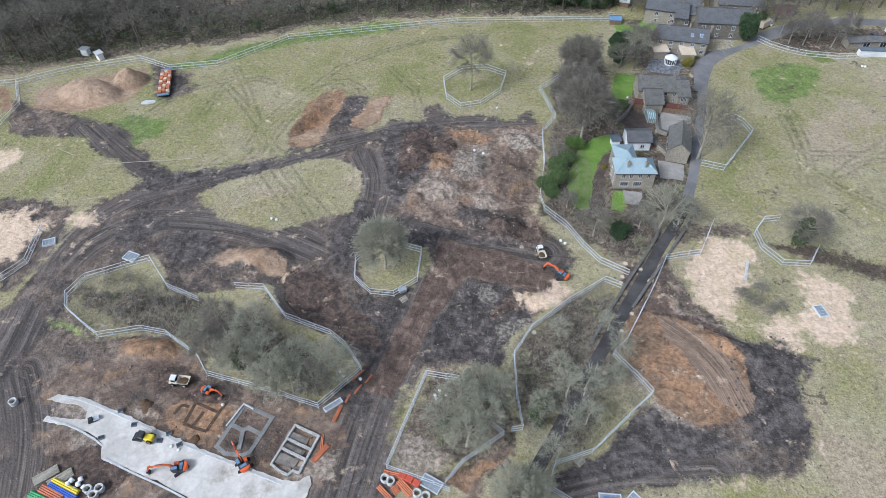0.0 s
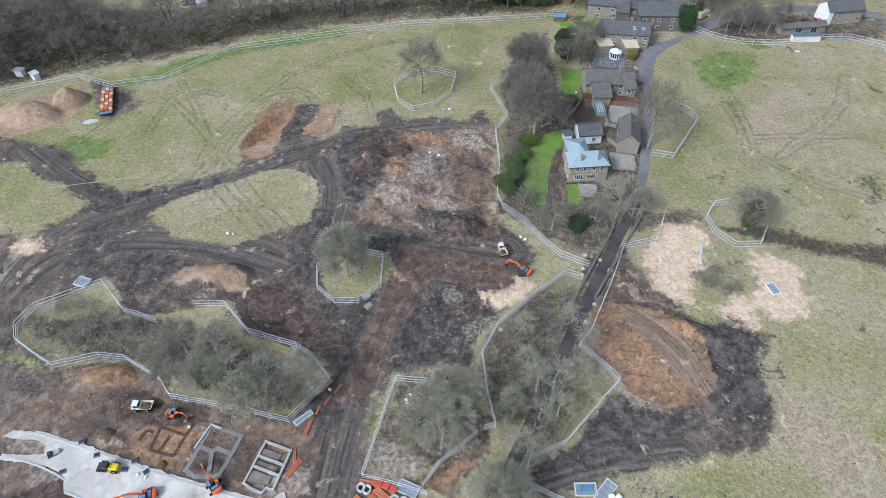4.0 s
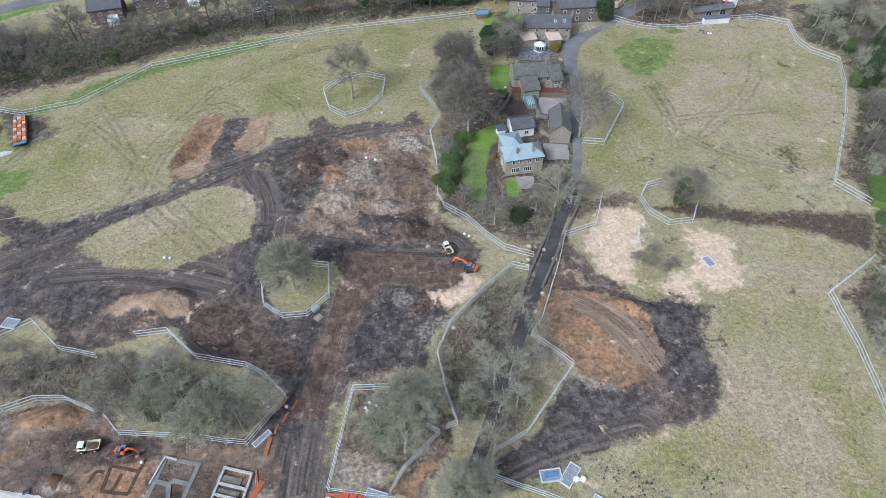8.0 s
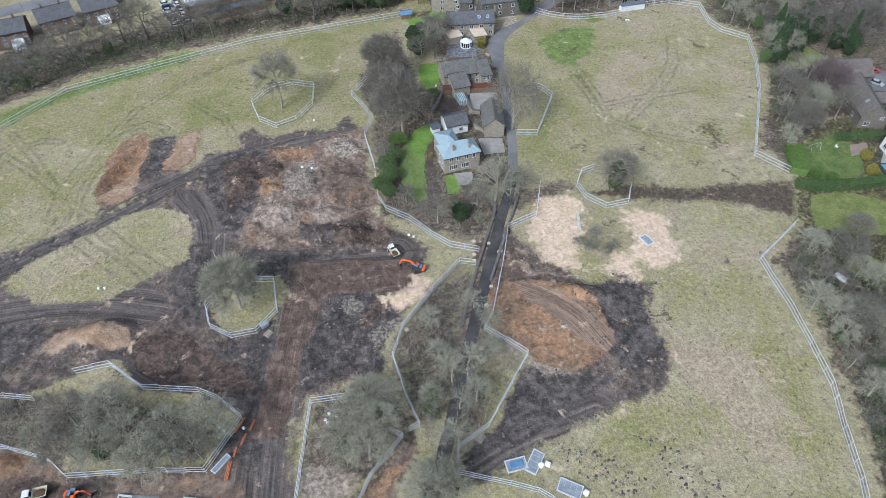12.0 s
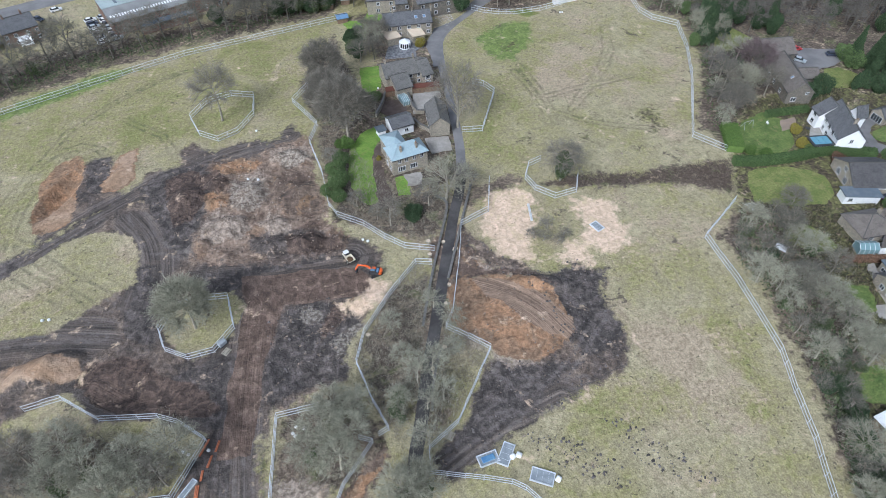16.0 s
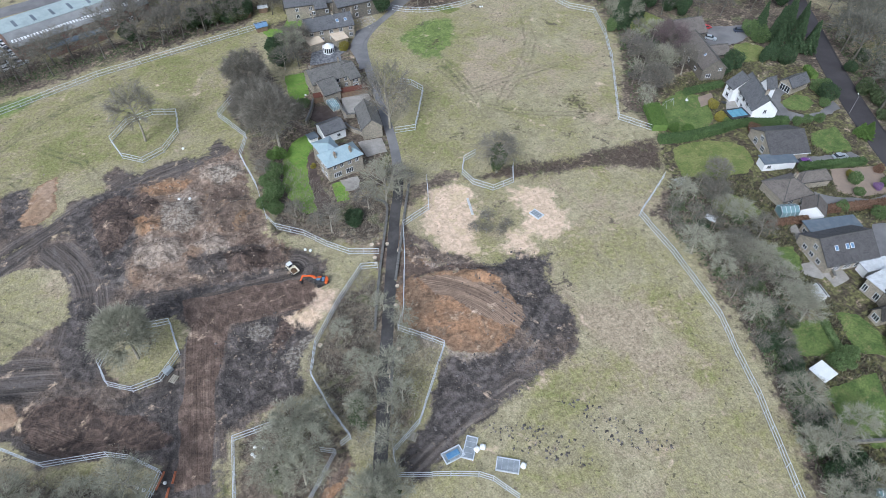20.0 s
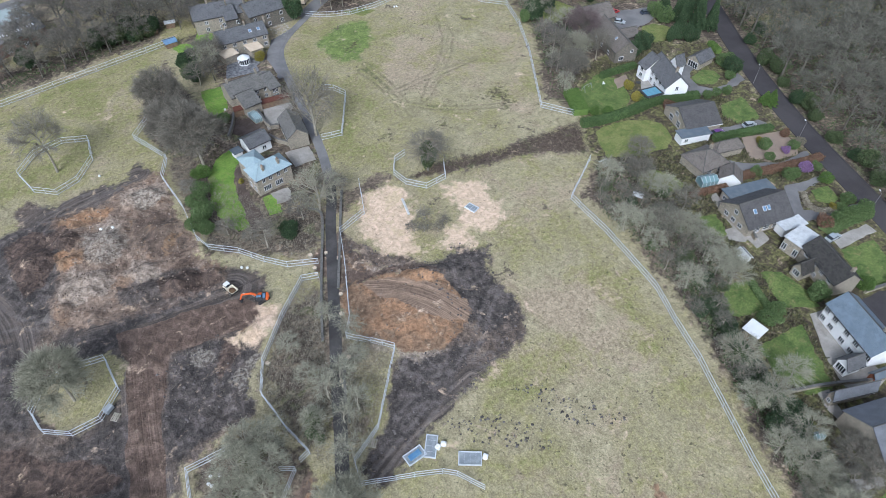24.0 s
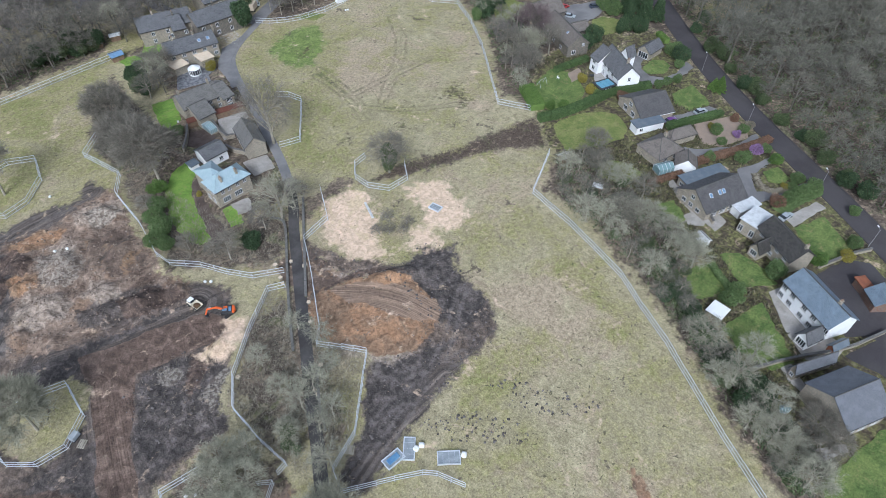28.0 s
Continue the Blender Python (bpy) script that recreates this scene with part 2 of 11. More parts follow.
    "shrub": leafy("shrub", (0.066, 0.108, 0.036), (0.118, 0.172, 0.062), (0.19, 0.245, 0.10)),
    "beech_hedge": leafy("beech_hedge", (0.115, 0.068, 0.043), (0.17, 0.10, 0.064), (0.24, 0.15, 0.10)),
    "gold_shrub": leafy("gold_shrub", (0.17, 0.15, 0.03), (0.27, 0.23, 0.045), (0.38, 0.33, 0.08)),
    "heather": leafy("heather", (0.15, 0.09, 0.17), (0.26, 0.15, 0.30), (0.38, 0.25, 0.42)),
    "dry_stems": leafy("dry_stems", (0.14, 0.12, 0.085), (0.24, 0.21, 0.155), (0.40, 0.36, 0.28)),
    "bag": worn("bag", (0.82, 0.82, 0.80), (0.72, 0.72, 0.70), 1.5, 0.7, dirty=0.15),
}


def lawn_material(name, a, b):
    n = Nodes(name)
    p = n.position()
    c = n.mix(n.step(n.noise(p, 0.25, 6, 0.75), 0.38, 0.62), a, b)
    c = n.mix(n.math("MULTIPLY", n.step(n.noise(p, 0.35, 7, 0.8), 0.52, 0.64), 0.65), c, (0.22, 0.20, 0.085))
    c = n.mix(n.math("MULTIPLY", n.step(n.noise(p, 0.8, 7, 0.85), 0.58, 0.66), 0.6), c, tuple(0.4 * v for v in a))
    c = n.mix(0.9, c, n.ramp(n.noise(p, 2.4, 6, 0.9), (0.3, 0.35), (0.5, 1.0), (0.7, 1.7)), "MULTIPLY")
    return n.done(c, 0.95, 0.0, n.noise(p, 5.0, 3), 0.08)


M["lawn"] = lawn_material("lawn", (0.125, 0.215, 0.035), (0.185, 0.285, 0.052))
M["back_lawn"] = lawn_material("back_lawn", (0.080, 0.122, 0.032), (0.150, 0.190, 0.055))
M["old_lawn"] = lawn_material("old_lawn", (0.125, 0.155, 0.042), (0.205, 0.215, 0.072))

glass_nodes = Nodes("window_glass")
M["red_tile"] = roof_slate("red_tile", (0.17, 0.062, 0.040), (0.235, 0.095, 0.062), mossy=0.25)
M["mossy_stone"] = worn("mossy_stone", (0.16, 0.155, 0.09), (0.24, 0.22, 0.16), 1.2, 0.95, fine=5.0, depth=0.05, dirty=0.6, dirt=(0.10, 0.12, 0.05))
M["pale_stone"] = leafy("pale_stone", (0.30, 0.27, 0.22), (0.46, 0.42, 0.36), (0.66, 0.62, 0.55))
M["slabs"] = worn("slabs", (0.105, 0.105, 0.115), (0.26, 0.26, 0.265), 0.9, 0.7, fine=2.0, dirty=0.2)
M["glass"] = glass_nodes.done((0.03, 0.035, 0.04), 0.08, spec=0.6)
sheet_nodes = Nodes("conservatory_glass")
M["blue_glass"] = sheet_nodes.done((0.15, 0.235, 0.245), 0.3, spec=0.6)
pool_nodes = Nodes("blue_cover")
M["blue_cover"] = pool_nodes.done(pool_nodes.mix(pool_nodes.noise(pool_nodes.object(), 1.2, 4), (0.05, 0.20, 0.30), (0.22, 0.40, 0.48)), 0.35)

# ---- ground ----
FENCE = {}  # lines of the temporary fencing, along its middle
FENCE["thicket"] = [(-76.0, 94.8), (-81.8, 92.0), (-89.0, 88.2), (-91.0, 83.0), (-89.2, 79.1), (-82.9, 74.8), (-79.1, 72.4), (-70.3, 74.6), (-64.3, 73.7), (-55.6, 68.2), (-52.6, 64.2), (-38.3, 61.0), (-28.2, 58.0), (-20.8, 66.9), (-25.0, 72.5), (-28.8, 75.5), (-39.6, 79.5), (-46.2, 87.2), (-53.2, 87.4)]
FENCE["thicket_gate"] = [(-76.0, 94.8), (-68.9, 86.6), (-60.4, 83.1)]
FENCE["lone_tree"] = [(-22.7, 102.0), (-26.5, 96.8), (-25.9, 91.2), (-21.7, 87.2), (-16.2, 86.8), (-11.2, 91.3), (-10.9, 100.5), (-16.3, 102.1), (-22.7, 102.0)]
FENCE["far_tree"] = [(-3.5, 182.1), (-9.4, 175.4), (-8.0, 165.9), (-3.4, 160.9), (2.7, 162.7), (8.8, 169.8), (10.8, 179.7), (4.3, 183.2), (-3.5, 182.1)]
FENCE["house_side"] = [(35.9, 182.9), (30.7, 181.0), (21.4, 171.7), (25.4, 157.0), (21.0, 149.2), (20.7, 134.3), (18.8, 121.5), (19.7, 116.6), (25.0, 110.7), (28.4, 104.3), (31.9, 99.3), (38.3, 95.6)]
FENCE["lane_wood"] = [(36.0, 91.7), (32.5, 93.4), (23.9, 87.0), (14.7, 78.8), (10.8, 72.1), (11.1, 62.2), (12.1, 55.4), (9.8, 54.9)]
FENCE["triangle"] = [(47.6, 100.4), (43.9, 92.9), (35.1, 76.9), (31.7, 73.2), (35.0, 68.6), (38.1, 64.0), (25.0, 51.4), (17.7, 48.6), (16.3, 44.5)]
FENCE["triangle_south"] = [(15.9, 44.4), (24.8, 39.4), (29.2, 36.7), (31.0, 34.7), (33.2, 29.5)]
FENCE["field_gate"] = [(62.0, 113.7), (56.5, 103.0), (47.7, 101.0)]
FENCE["shrub_ring"] = [(85.1, 105.8), (81.7, 100.5), (75.1, 100.6), (71.8, 105.5), (71.5, 110.7), (74.9, 115.1), (79.2, 115.9)]
FENCE["lane_tree"] = [(64.3, 136.8), (70.1, 135.0), (82.3, 151.7), (80.9, 156.8), (78.1, 159.5)]
FENCE["east_field"] = [(99.4, 206.2), (102.9, 202.1), (107.4, 199.0), (112.8, 196.6), (123.2, 195.3), (132.5, 196.3), (142.3, 198.6), (152.0, 198.4), (161.3, 191.9), (157.5, 179.6), (158.3, 172.9), (164.1, 165.1), (156.8, 150.2), (146.9, 135.0), (126.0, 108.0), (130.7, 98.7)]
FENCE["east_side"] = [(118.5, 80.9), (102.3, 73.2), (99.9, 58.7), (97.6, 49.2), (95.0, 39.6), (90.5, 30.8), (86.3, 21.6), (82.8, 15.4), (75.6, 2.5), (71.6, -5.4), (66.3, -16.0)]
FENCE["north_side"] = [(-173.8, 161.5), (-147.4, 167.5), (-132.7, 176.3), (-112.5, 183.6), (-100.9, 178.4), (-85.6, 181.6), (-75.5, 190.7), (-65.8, 200.0), (-40.5, 206.3), (-6.2, 214.5), (49.7, 218.2)]
FENCE["north_spur"] = [(-147.4, 167.5), (-141.1, 156.7), (-141.6, 143.6)]
FENCE["west_piece"] = [(-110.1, 84.6), (-105.4, 92.3), (-107.3, 103.6)]
FENCE["south_wood"] = [(0.9, 65.3), (-7.4, 66.4), (-13.3, 46.5), (-1.5, 42.7)]
FENCE["south_path"] = [(-2.3, 44.0), (0.7, 48.2), (8.4, 54.1), (6.1, 55.9)]

HAUL = []  # the ways that the machines have driven
HAUL.append([(-97.4, 65.3), (-100.0, 90.2), (-98.8, 102.4), (-90.7, 114.6), (-76.7, 122.6), (-59.7, 129.3), (-43.9, 137.5), (-25.4, 146.2), (-5.7, 154.1), (16.4, 156.0)])
HAUL.append([(-99.3, 83.4), (-96.0, 99.6), (-86.7, 108.4), (-72.3, 109.7), (-54.1, 107.5), (-36.8, 100.6), (-30.3, 95.4)])
HAUL.append([(-31.0, 138.6), (-26.0, 127.3), (-26.1, 114.0), (-30.2, 102.8), (-32.4, 95.3)])
HAUL.append([(-11.7, 109.6), (0.5, 105.2), (18.5, 101.7)])
HAUL.append([(-7.4, 96.5), (-11.1, 84.5), (-15.2, 69.4), (-19.0, 53.9), (-21.1, 39.8)])
HAUL.append([(-41.9, 86.2), (-32.0, 75.7), (-21.6, 71.9)])
HAUL.append([(19.3, 43.9), (29.0, 46.8), (37.7, 47.5), (46.7, 48.4)])
HAUL.append([(-77.2, 36.0), (-82.6, 50.8), (-91.3, 62.9)])
HAUL.append([(-115.7, 146.2), (-94.4, 127.7), (-80.9, 121.3)])
HAUL.append([(96.7, 166.1), (93.7, 141.4), (91.9, 127.2)])
TRACKS = []  # single wheel tracks across the grass
TRACKS.append([(-63.8, 138.6), (-62.7, 148.6), (-58.6, 158.9), (-52.2, 166.9), (-44.9, 172.1), (-37.5, 169.2), (-34.3, 161.6)])
TRACKS.append([(-61.5, 137.2), (-59.8, 147.9), (-54.7, 157.3), (-49.1, 164.9)])
TRACKS.append([(-57.9, 129.4), (-50.3, 119.3), (-43.9, 111.1), (-39.4, 105.2)])
TRACKS.append([(-52.3, 131.6), (-45.3, 121.1), (-38.0, 110.7), (-33.3, 104.6)])
TRACKS.append([(-82.3, 154.9), (-79.8, 170.5), (-68.7, 157.0), (-57.7, 140.7), (-53.3, 135.8)])
TRACKS.append([(-78.9, 180.7), (-71.2, 166.1), (-64.6, 151.4)])
TRACKS.append([(140.4, 174.9), (131.7, 159.8), (125.4, 152.4), (117.5, 146.1), (109.7, 140.3), (102.4, 134.8)])
TRACKS.append([(138.1, 174.4), (130.0, 160.4), (123.6, 153.1), (115.2, 145.9), (106.7, 139.7), (100.0, 134.1)])
TRACKS.append([(97.5, 163.8), (96.8, 150.4), (95.3, 140.8), (92.4, 130.1)])
TRACKS.append([(94.1, 161.3), (94.4, 149.6), (93.2, 139.9), (90.2, 130.0)])
TRACKS.append([(95.7, 143.8), (107.4, 143.8), (119.9, 143.0), (129.0, 142.9)])
TRACKS.append([(94.0, 136.6), (99.6, 129.2), (107.2, 122.8), (116.6, 116.9)])
TRACKS.append([(-50.4, 171.9), (-44.8, 182.3), (-30.9, 193.7), (-15.8, 202.1), (4.2, 206.2)])
TRACKS.append([(-101.5, 149.6), (-91.5, 166.7), (-78.9, 173.9)])
TRACKS.append([(-15.1, 160.4), (-7.5, 156.0), (7.9, 155.0)])
TRACKS.append([(-78.6, 128.4), (-65.0, 131.0), (-53.6, 137.0)])
TRACKS.append([(-27.8, 183.0), (-18.2, 170.1), (-16.5, 160.9)])
TRACKS.append([(-16.4, 153.1), (-23.5, 151.4), (-28.0, 146.3), (-29.0, 137.7), (-27.5, 129.3), (-25.3, 122.9)])
TRACKS.append([(-100.5, 70.9), (-99.5, 92.0), (-96.8, 104.5), (-88.2, 116.0), (-75.4, 123.4)])
TRACKS.append([(-76.7, 122.6), (-59.6, 128.8), (-43.8, 137.0), (-23.8, 146.9)])
TRACKS.append([(-73.1, 36.2), (-76.1, 48.8), (-85.8, 59.2), (-85.5, 65.9)])
TRACKS.append([(19.3, 43.9), (35.1, 48.0), (52.1, 54.1), (65.4, 63.0)])
TRACKS.append([(-17.1, 40.0), (-13.6, 54.2), (-11.4, 66.9)])
TRACKS.append([(-20.1, 39.9), (-16.9, 54.1), (-15.1, 68.0)])
TRACKS.append([(-90.5, 106.8), (-72.0, 108.7), (-53.7, 105.9), (-38.2, 100.5)])
TRACKS.append([(-62.7, 140.5), (-60.1, 150.5), (-55.1, 163.8), (-49.6, 172.8), (-40.6, 174.3), (-35.0, 170.5)])
TRACKS.append([(-64.3, 130.9), (-60.3, 140.5), (-57.1, 154.9)])
TRACKS.append([(-58.0, 131.1), (-41.2, 109.4), (-31.4, 101.8)])
TRACKS.append([(-53.0, 133.6), (-39.4, 115.6), (-33.0, 107.6)])
TRACKS.append([(-15.8, 160.1), (-8.7, 157.3), (3.4, 151.9), (15.3, 155.0)])
TRACKS.append([(-16.9, 163.1), (-8.5, 152.5), (-1.6, 149.8)])
TRACKS.append([(-75.2, 172.8), (-70.1, 174.6), (-64.5, 172.3)])
TRACKS.append([(-72.3, 124.4), (-66.5, 128.5), (-60.3, 130.7), (-51.1, 133.1)])
TRACKS.append([(-33.1, 145.6), (-27.2, 137.9), (-25.2, 127.0), (-21.4, 120.3), (-17.4, 117.2)])
TRACKS.append([(-25.6, 145.8), (-28.4, 134.2), (-25.4, 122.5), (-17.6, 120.0)])
TRACKS.append([(22.7, 60.5), (33.9, 64.1), (40.3, 55.1), (51.5, 49.7)])
TRACKS.append([(21.0, 48.3), (32.5, 51.0), (43.4, 50.9), (52.9, 50.0)])
TRACKS.append([(-61.2, 135.7), (-62.6, 145.4), (-59.4, 153.6), (-56.0, 162.3), (-52.1, 170.3), (-47.2, 173.8), (-41.7, 173.7), (-37.1, 168.8)])
TRACKS.append([(-58.4, 135.2), (-57.6, 143.8), (-55.0, 153.6), (-52.2, 162.9), (-48.0, 169.6), (-42.4, 171.8), (-38.8, 168.2)])
PLATEAU = [(42.2, 83.9), (48.1, 78.4), (53.2, 70.1), (56.1, 59.1)]


def smooth_line(line, times=2):
    for _ in range(times):
        mid = [(a[0] * (1 - k) + b[0] * k, a[1] * (1 - k) + b[1] * k) for a, b in zip(line, line[1:]) for k in (0.25, 0.75)]
        line = [line[0]] + mid + [line[-1]]
    return line


def band(line, width):
    """The outline of a strip along a line."""
    line = [Vector(p) for p in line]
    left, right = [], []
    for n, p in enumerate(line):
        d = (line[min(n + 1, len(line) - 1)] - line[max(n - 1, 0)]).normalized()
        side = Vector((-d.y, d.x)) * width / 2
        left.append(p + side)
        right.append(p - side)
    return [tuple(p) for p in left + right[::-1]]


ZONES = {}  # what covers the ground, outline by outline, with the width of its edge
ZONES["mud"] = (2.2, [])
ZONES["mud"][1].append([(-99.3, 113.3), (-91.0, 121.2), (-78.4, 127.7), (-62.1, 132.1), (-61.0, 133.4), (-49.6, 136.7), (-40.7, 141.0), (-31.5, 146.5), (-22.8, 153.3), (-12.6, 154.6), (-16.2, 160.9), (-10.5, 163.6), (-5.8, 156.7), (7.9, 158.2), (12.1, 154.9), (19.3, 162.5), (19.0, 145.6), (14.5, 125.8), (15.4, 110.9), (24.3, 106.4), (25.7, 98.1), (21.0, 89.3), (13.0, 80.2), (9.7, 70.6), (6.1, 60.0), (1.8, 52.7), (-6.9, 69.8), (-11.0, 61.7), (-13.1, 49.7), (-11.9, 30.0), (-95.2, 25.8), (-121.8, 56.2), (-103.7, 76.8), (-102.7, 90.1), (-102.6, 101.2)])
ZONES["mud"][1].append([(18.0, 46.4), (25.2, 51.6), (37.6, 62.6), (36.4, 65.3), (41.7, 60.6), (48.5, 56.7), (54.2, 62.4), (55.8, 72.9), (51.5, 79.8), (45.0, 90.5), (47.9, 99.2), (53.1, 86.8), (60.1, 80.3), (70.0, 79.3), (73.5, 73.8), (68.5, 65.6), (68.3, 57.1), (65.5, 50.3), (60.5, 47.5), (40.1, 47.0), (29.3, 42.8), (18.1, 40.8)])
ZONES["mud"][1].append([(-146.3, 161.1), (-123.4, 151.5), (-105.5, 146.6), (-92.5, 135.2), (-76.3, 121.5), (-79.7, 117.9), (-93.0, 124.2), (-112.6, 139.5), (-136.3, 142.4)])
ZONES["mud"][1].append([(-108.4, 184.7), (-92.4, 174.9), (-88.3, 165.3), (-94.8, 160.3), (-101.0, 164.7)])
ZONES["mud"][1].append([(-124.0, 113.6), (-115.5, 115.1), (-103.4, 112.4), (-102.7, 90.1), (-107.1, 83.0)])
ZONES["brown"] = (1.6, [])
ZONES["brown"][1].append([(-46.5, 73.5), (-47.3, 67.8), (-57.5, 73.0), (-73.6, 66.5), (-87.6, 60.4), (-85.0, 55.5), (-62.7, 54.1), (-33.9, 42.2), (-21.6, 42.8), (-23.0, 51.4), (-40.0, 57.7)])
ZONES["brown"][1].append([(-66.9, 58.9), (-55.9, 60.7), (-47.4, 59.8), (-47.0, 52.5), (-55.1, 48.7), (-63.6, 53.5)])
ZONES["brown"][1].append([(37.1, 98.6), (48.2, 101.0), (46.3, 90.5), (51.7, 80.6), (41.3, 83.9), (35.6, 79.1)])
ZONES["brown"][1].append([(-82.6, 50.8), (-74.4, 50.0), (-68.4, 46.3), (-56.9, 42.1), (-47.0, 37.5), (-69.6, 37.4)])
ZONES["brown"][1].append([(-84.3, 66.0), (-67.1, 65.5), (-47.8, 61.1), (-42.2, 57.6), (-42.2, 49.3), (-55.9, 50.9), (-76.0, 58.4)])
ZONES["brown"][1].append([(-42.5, 58.8), (-27.4, 57.1), (-22.3, 53.8), (-21.6, 42.8), (-33.9, 42.2), (-40.8, 48.3)])
ZONES["brown"][1].append([(-1.1, 44.9), (4.0, 50.5), (9.3, 54.2), (10.6, 50.9), (5.1, 44.0), (2.1, 40.5)])
ZONES["brown"][1].append([(-0.3, 53.0), (7.5, 54.1), (0.4, 42.1), (-11.4, 46.2), (-11.2, 50.4)])
ZONES["strip"] = (0.5, [])
ZONES["dark"] = (1.0, [])
ZONES["dark"][1].append([(-16.1, 110.4), (-8.1, 108.7), (7.6, 108.1), (17.3, 105.1), (18.2, 102.1), (7.5, 102.7), (-3.7, 105.0), (-8.0, 102.0), (-11.9, 94.5), (-15.3, 101.6)])
ZONES["dark"][1].append([(-89.8, 101.8), (-87.7, 109.0), (-80.8, 112.5), (-75.3, 107.5), (-79.9, 102.3), (-83.4, 98.3)])
ZONES["dark"][1].append([(-76.0, 101.5), (-70.8, 105.1), (-62.2, 103.2), (-61.4, 97.1), (-66.9, 93.6), (-72.9, 94.8)])
ZONES["dark"][1].append([(57.7, 80.1), (68.2, 79.2), (73.7, 75.9), (70.1, 67.0), (67.8, 57.1), (61.3, 53.4), (55.6, 55.4), (57.2, 65.0), (56.6, 71.6)])
ZONES["dark"][1].append([(19.5, 45.9), (29.9, 55.2), (38.8, 62.9), (48.2, 55.6), (55.3, 54.2), (40.5, 49.1), (29.6, 45.4)])
ZONES["dark"][1].append([(-31.2, 71.4), (-23.6, 69.0), (-15.7, 62.7), (-19.0, 53.9), (-24.2, 58.5)])
ZONES["dark"][1].append([(-93.1, 132.6), (-80.2, 128.3), (-65.3, 132.0), (-58.9, 138.8), (-50.8, 139.2), (-56.6, 129.4), (-73.2, 121.6), (-87.7, 118.7)])
ZONES["stripe"] = (0.6, [])
ZONES["lush"] = (2.0, [])
ZONES["lush"][1].append([(91.5, 185.7), (105.3, 193.3), (114.5, 188.8), (109.5, 175.9), (97.8, 166.8), (90.5, 174.4)])
ZONES["lush"][1].append([(-114.8, 144.3), (-101.1, 153.1), (-91.5, 151.0), (-91.2, 143.2), (-103.2, 135.2)])
ZONES["lush"][1].append([(-101.9, 180.4), (-86.0, 192.0), (-66.3, 201.4), (-45.4, 210.9), (-29.1, 213.7), (-20.5, 211.6), (-28.5, 207.9), (-63.2, 196.9), (-80.5, 186.4), (-97.4, 178.5)])
ZONES["lush"][1].append([(-93.3, 76.8), (-87.8, 76.0), (-80.8, 73.3), (-80.8, 71.9), (-89.0, 73.2)])
ZONES["orange"] = (0.9, [])
ZONES["orange"][1].append([(57.1, 11.1), (59.1, 9.3), (54.6, 3.6), (52.6, 5.6)])
ZONES["orange"][1].append([(-135.4, 154.8), (-138.0, 163.7), (-130.6, 170.8), (-119.0, 174.8), (-109.9, 180.0), (-105.4, 171.0), (-109.7, 159.0), (-124.1, 153.0)])
ZONES["orange"][1].append([(-153.4, 167.2), (-147.1, 164.2), (-142.3, 153.6), (-145.0, 152.0)])
ZONES["orange"][1].append([(-73.4, 67.6), (-74.1, 72.2), (-62.4, 72.8), (-59.1, 69.7), (-63.2, 66.3)])
ZONES["orange"][1].append([(12.3, 85.9), (13.9, 89.8), (21.0, 89.3), (23.2, 92.7), (24.3, 89.4), (16.3, 85.8)])
ZONES["orange"][1].append([(1.0, 41.9), (-2.1, 43.8), (4.0, 48.3), (8.2, 49.1)])
ZONES["sand"] = (3.2, [])
ZONES["sand"][1].append([(-127.6, 109.2), (-113.3, 110.9), (-108.1, 104.9), (-108.6, 93.4), (-117.2, 91.2)])
ZONES["sand"][1].append([(-102.5, 110.4), (-98.5, 111.6), (-95.5, 106.5), (-101.6, 105.2)])
ZONES["sand"][1].append([(-140.3, 134.2), (-132.1, 134.6), (-127.9, 129.8), (-131.0, 123.5)])
ZONES["sand"][1].append([(12.5, 86.4), (20.9, 88.0), (21.8, 90.6), (24.4, 90.8), (17.6, 85.1)])
ZONES["sand"][1].append([(11.1, 88.4), (16.3, 89.9), (20.3, 90.0), (23.0, 92.4), (23.9, 89.8), (20.3, 85.6), (13.9, 85.5)])
ZONES["pale"] = (1.0, [])
ZONES["pale"][1].append([(-35.5, 44.4), (-28.5, 48.9), (-22.7, 49.2), (-22.8, 43.8), (-27.9, 43.3)])
ZONES["pale"][1].append([(-12.4, 53.3), (-5.8, 52.5), (-2.1, 48.9), (-4.0, 44.7), (-12.4, 45.6)])
ZONES["pale"][1].append([(-82.1, 55.4), (-77.0, 55.6), (-73.6, 57.0), (-71.8, 54.3), (-73.5, 53.0), (-80.4, 53.0)])
ZONES["pale"][1].append([(-65.5, 56.2), (-62.3, 57.6), (-60.2, 53.7), (-63.3, 52.9)])
ZONES["pale"][1].append([(-75.8, 50.5), (-70.9, 49.6), (-68.1, 46.9), (-73.9, 46.6)])
ZONES["pale"][1].append([(-43.6, 43.3), (-35.0, 42.1), (-39.3, 38.9), (-43.6, 39.7)])
ZONES["pale"][1].append([(45.1, 91.3), (49.4, 84.3), (57.7, 80.1), (59.3, 77.3), (54.2, 78.5), (47.6, 84.2)])
ZONES["pale"][1].append([(37.8, 63.5), (42.9, 60.9), (48.9, 56.2), (46.1, 55.8), (40.2, 58.7)])
ZONES["pale"][1].append([(11.1, 88.4), (16.3, 89.9), (20.3, 90.0), (22.9, 92.4), (23.7, 89.8), (20.3, 85.7), (14.2, 85.6)])
ZONES["rubble"] = (2.4, [])
ZONES["grass"] = (1.4, [])
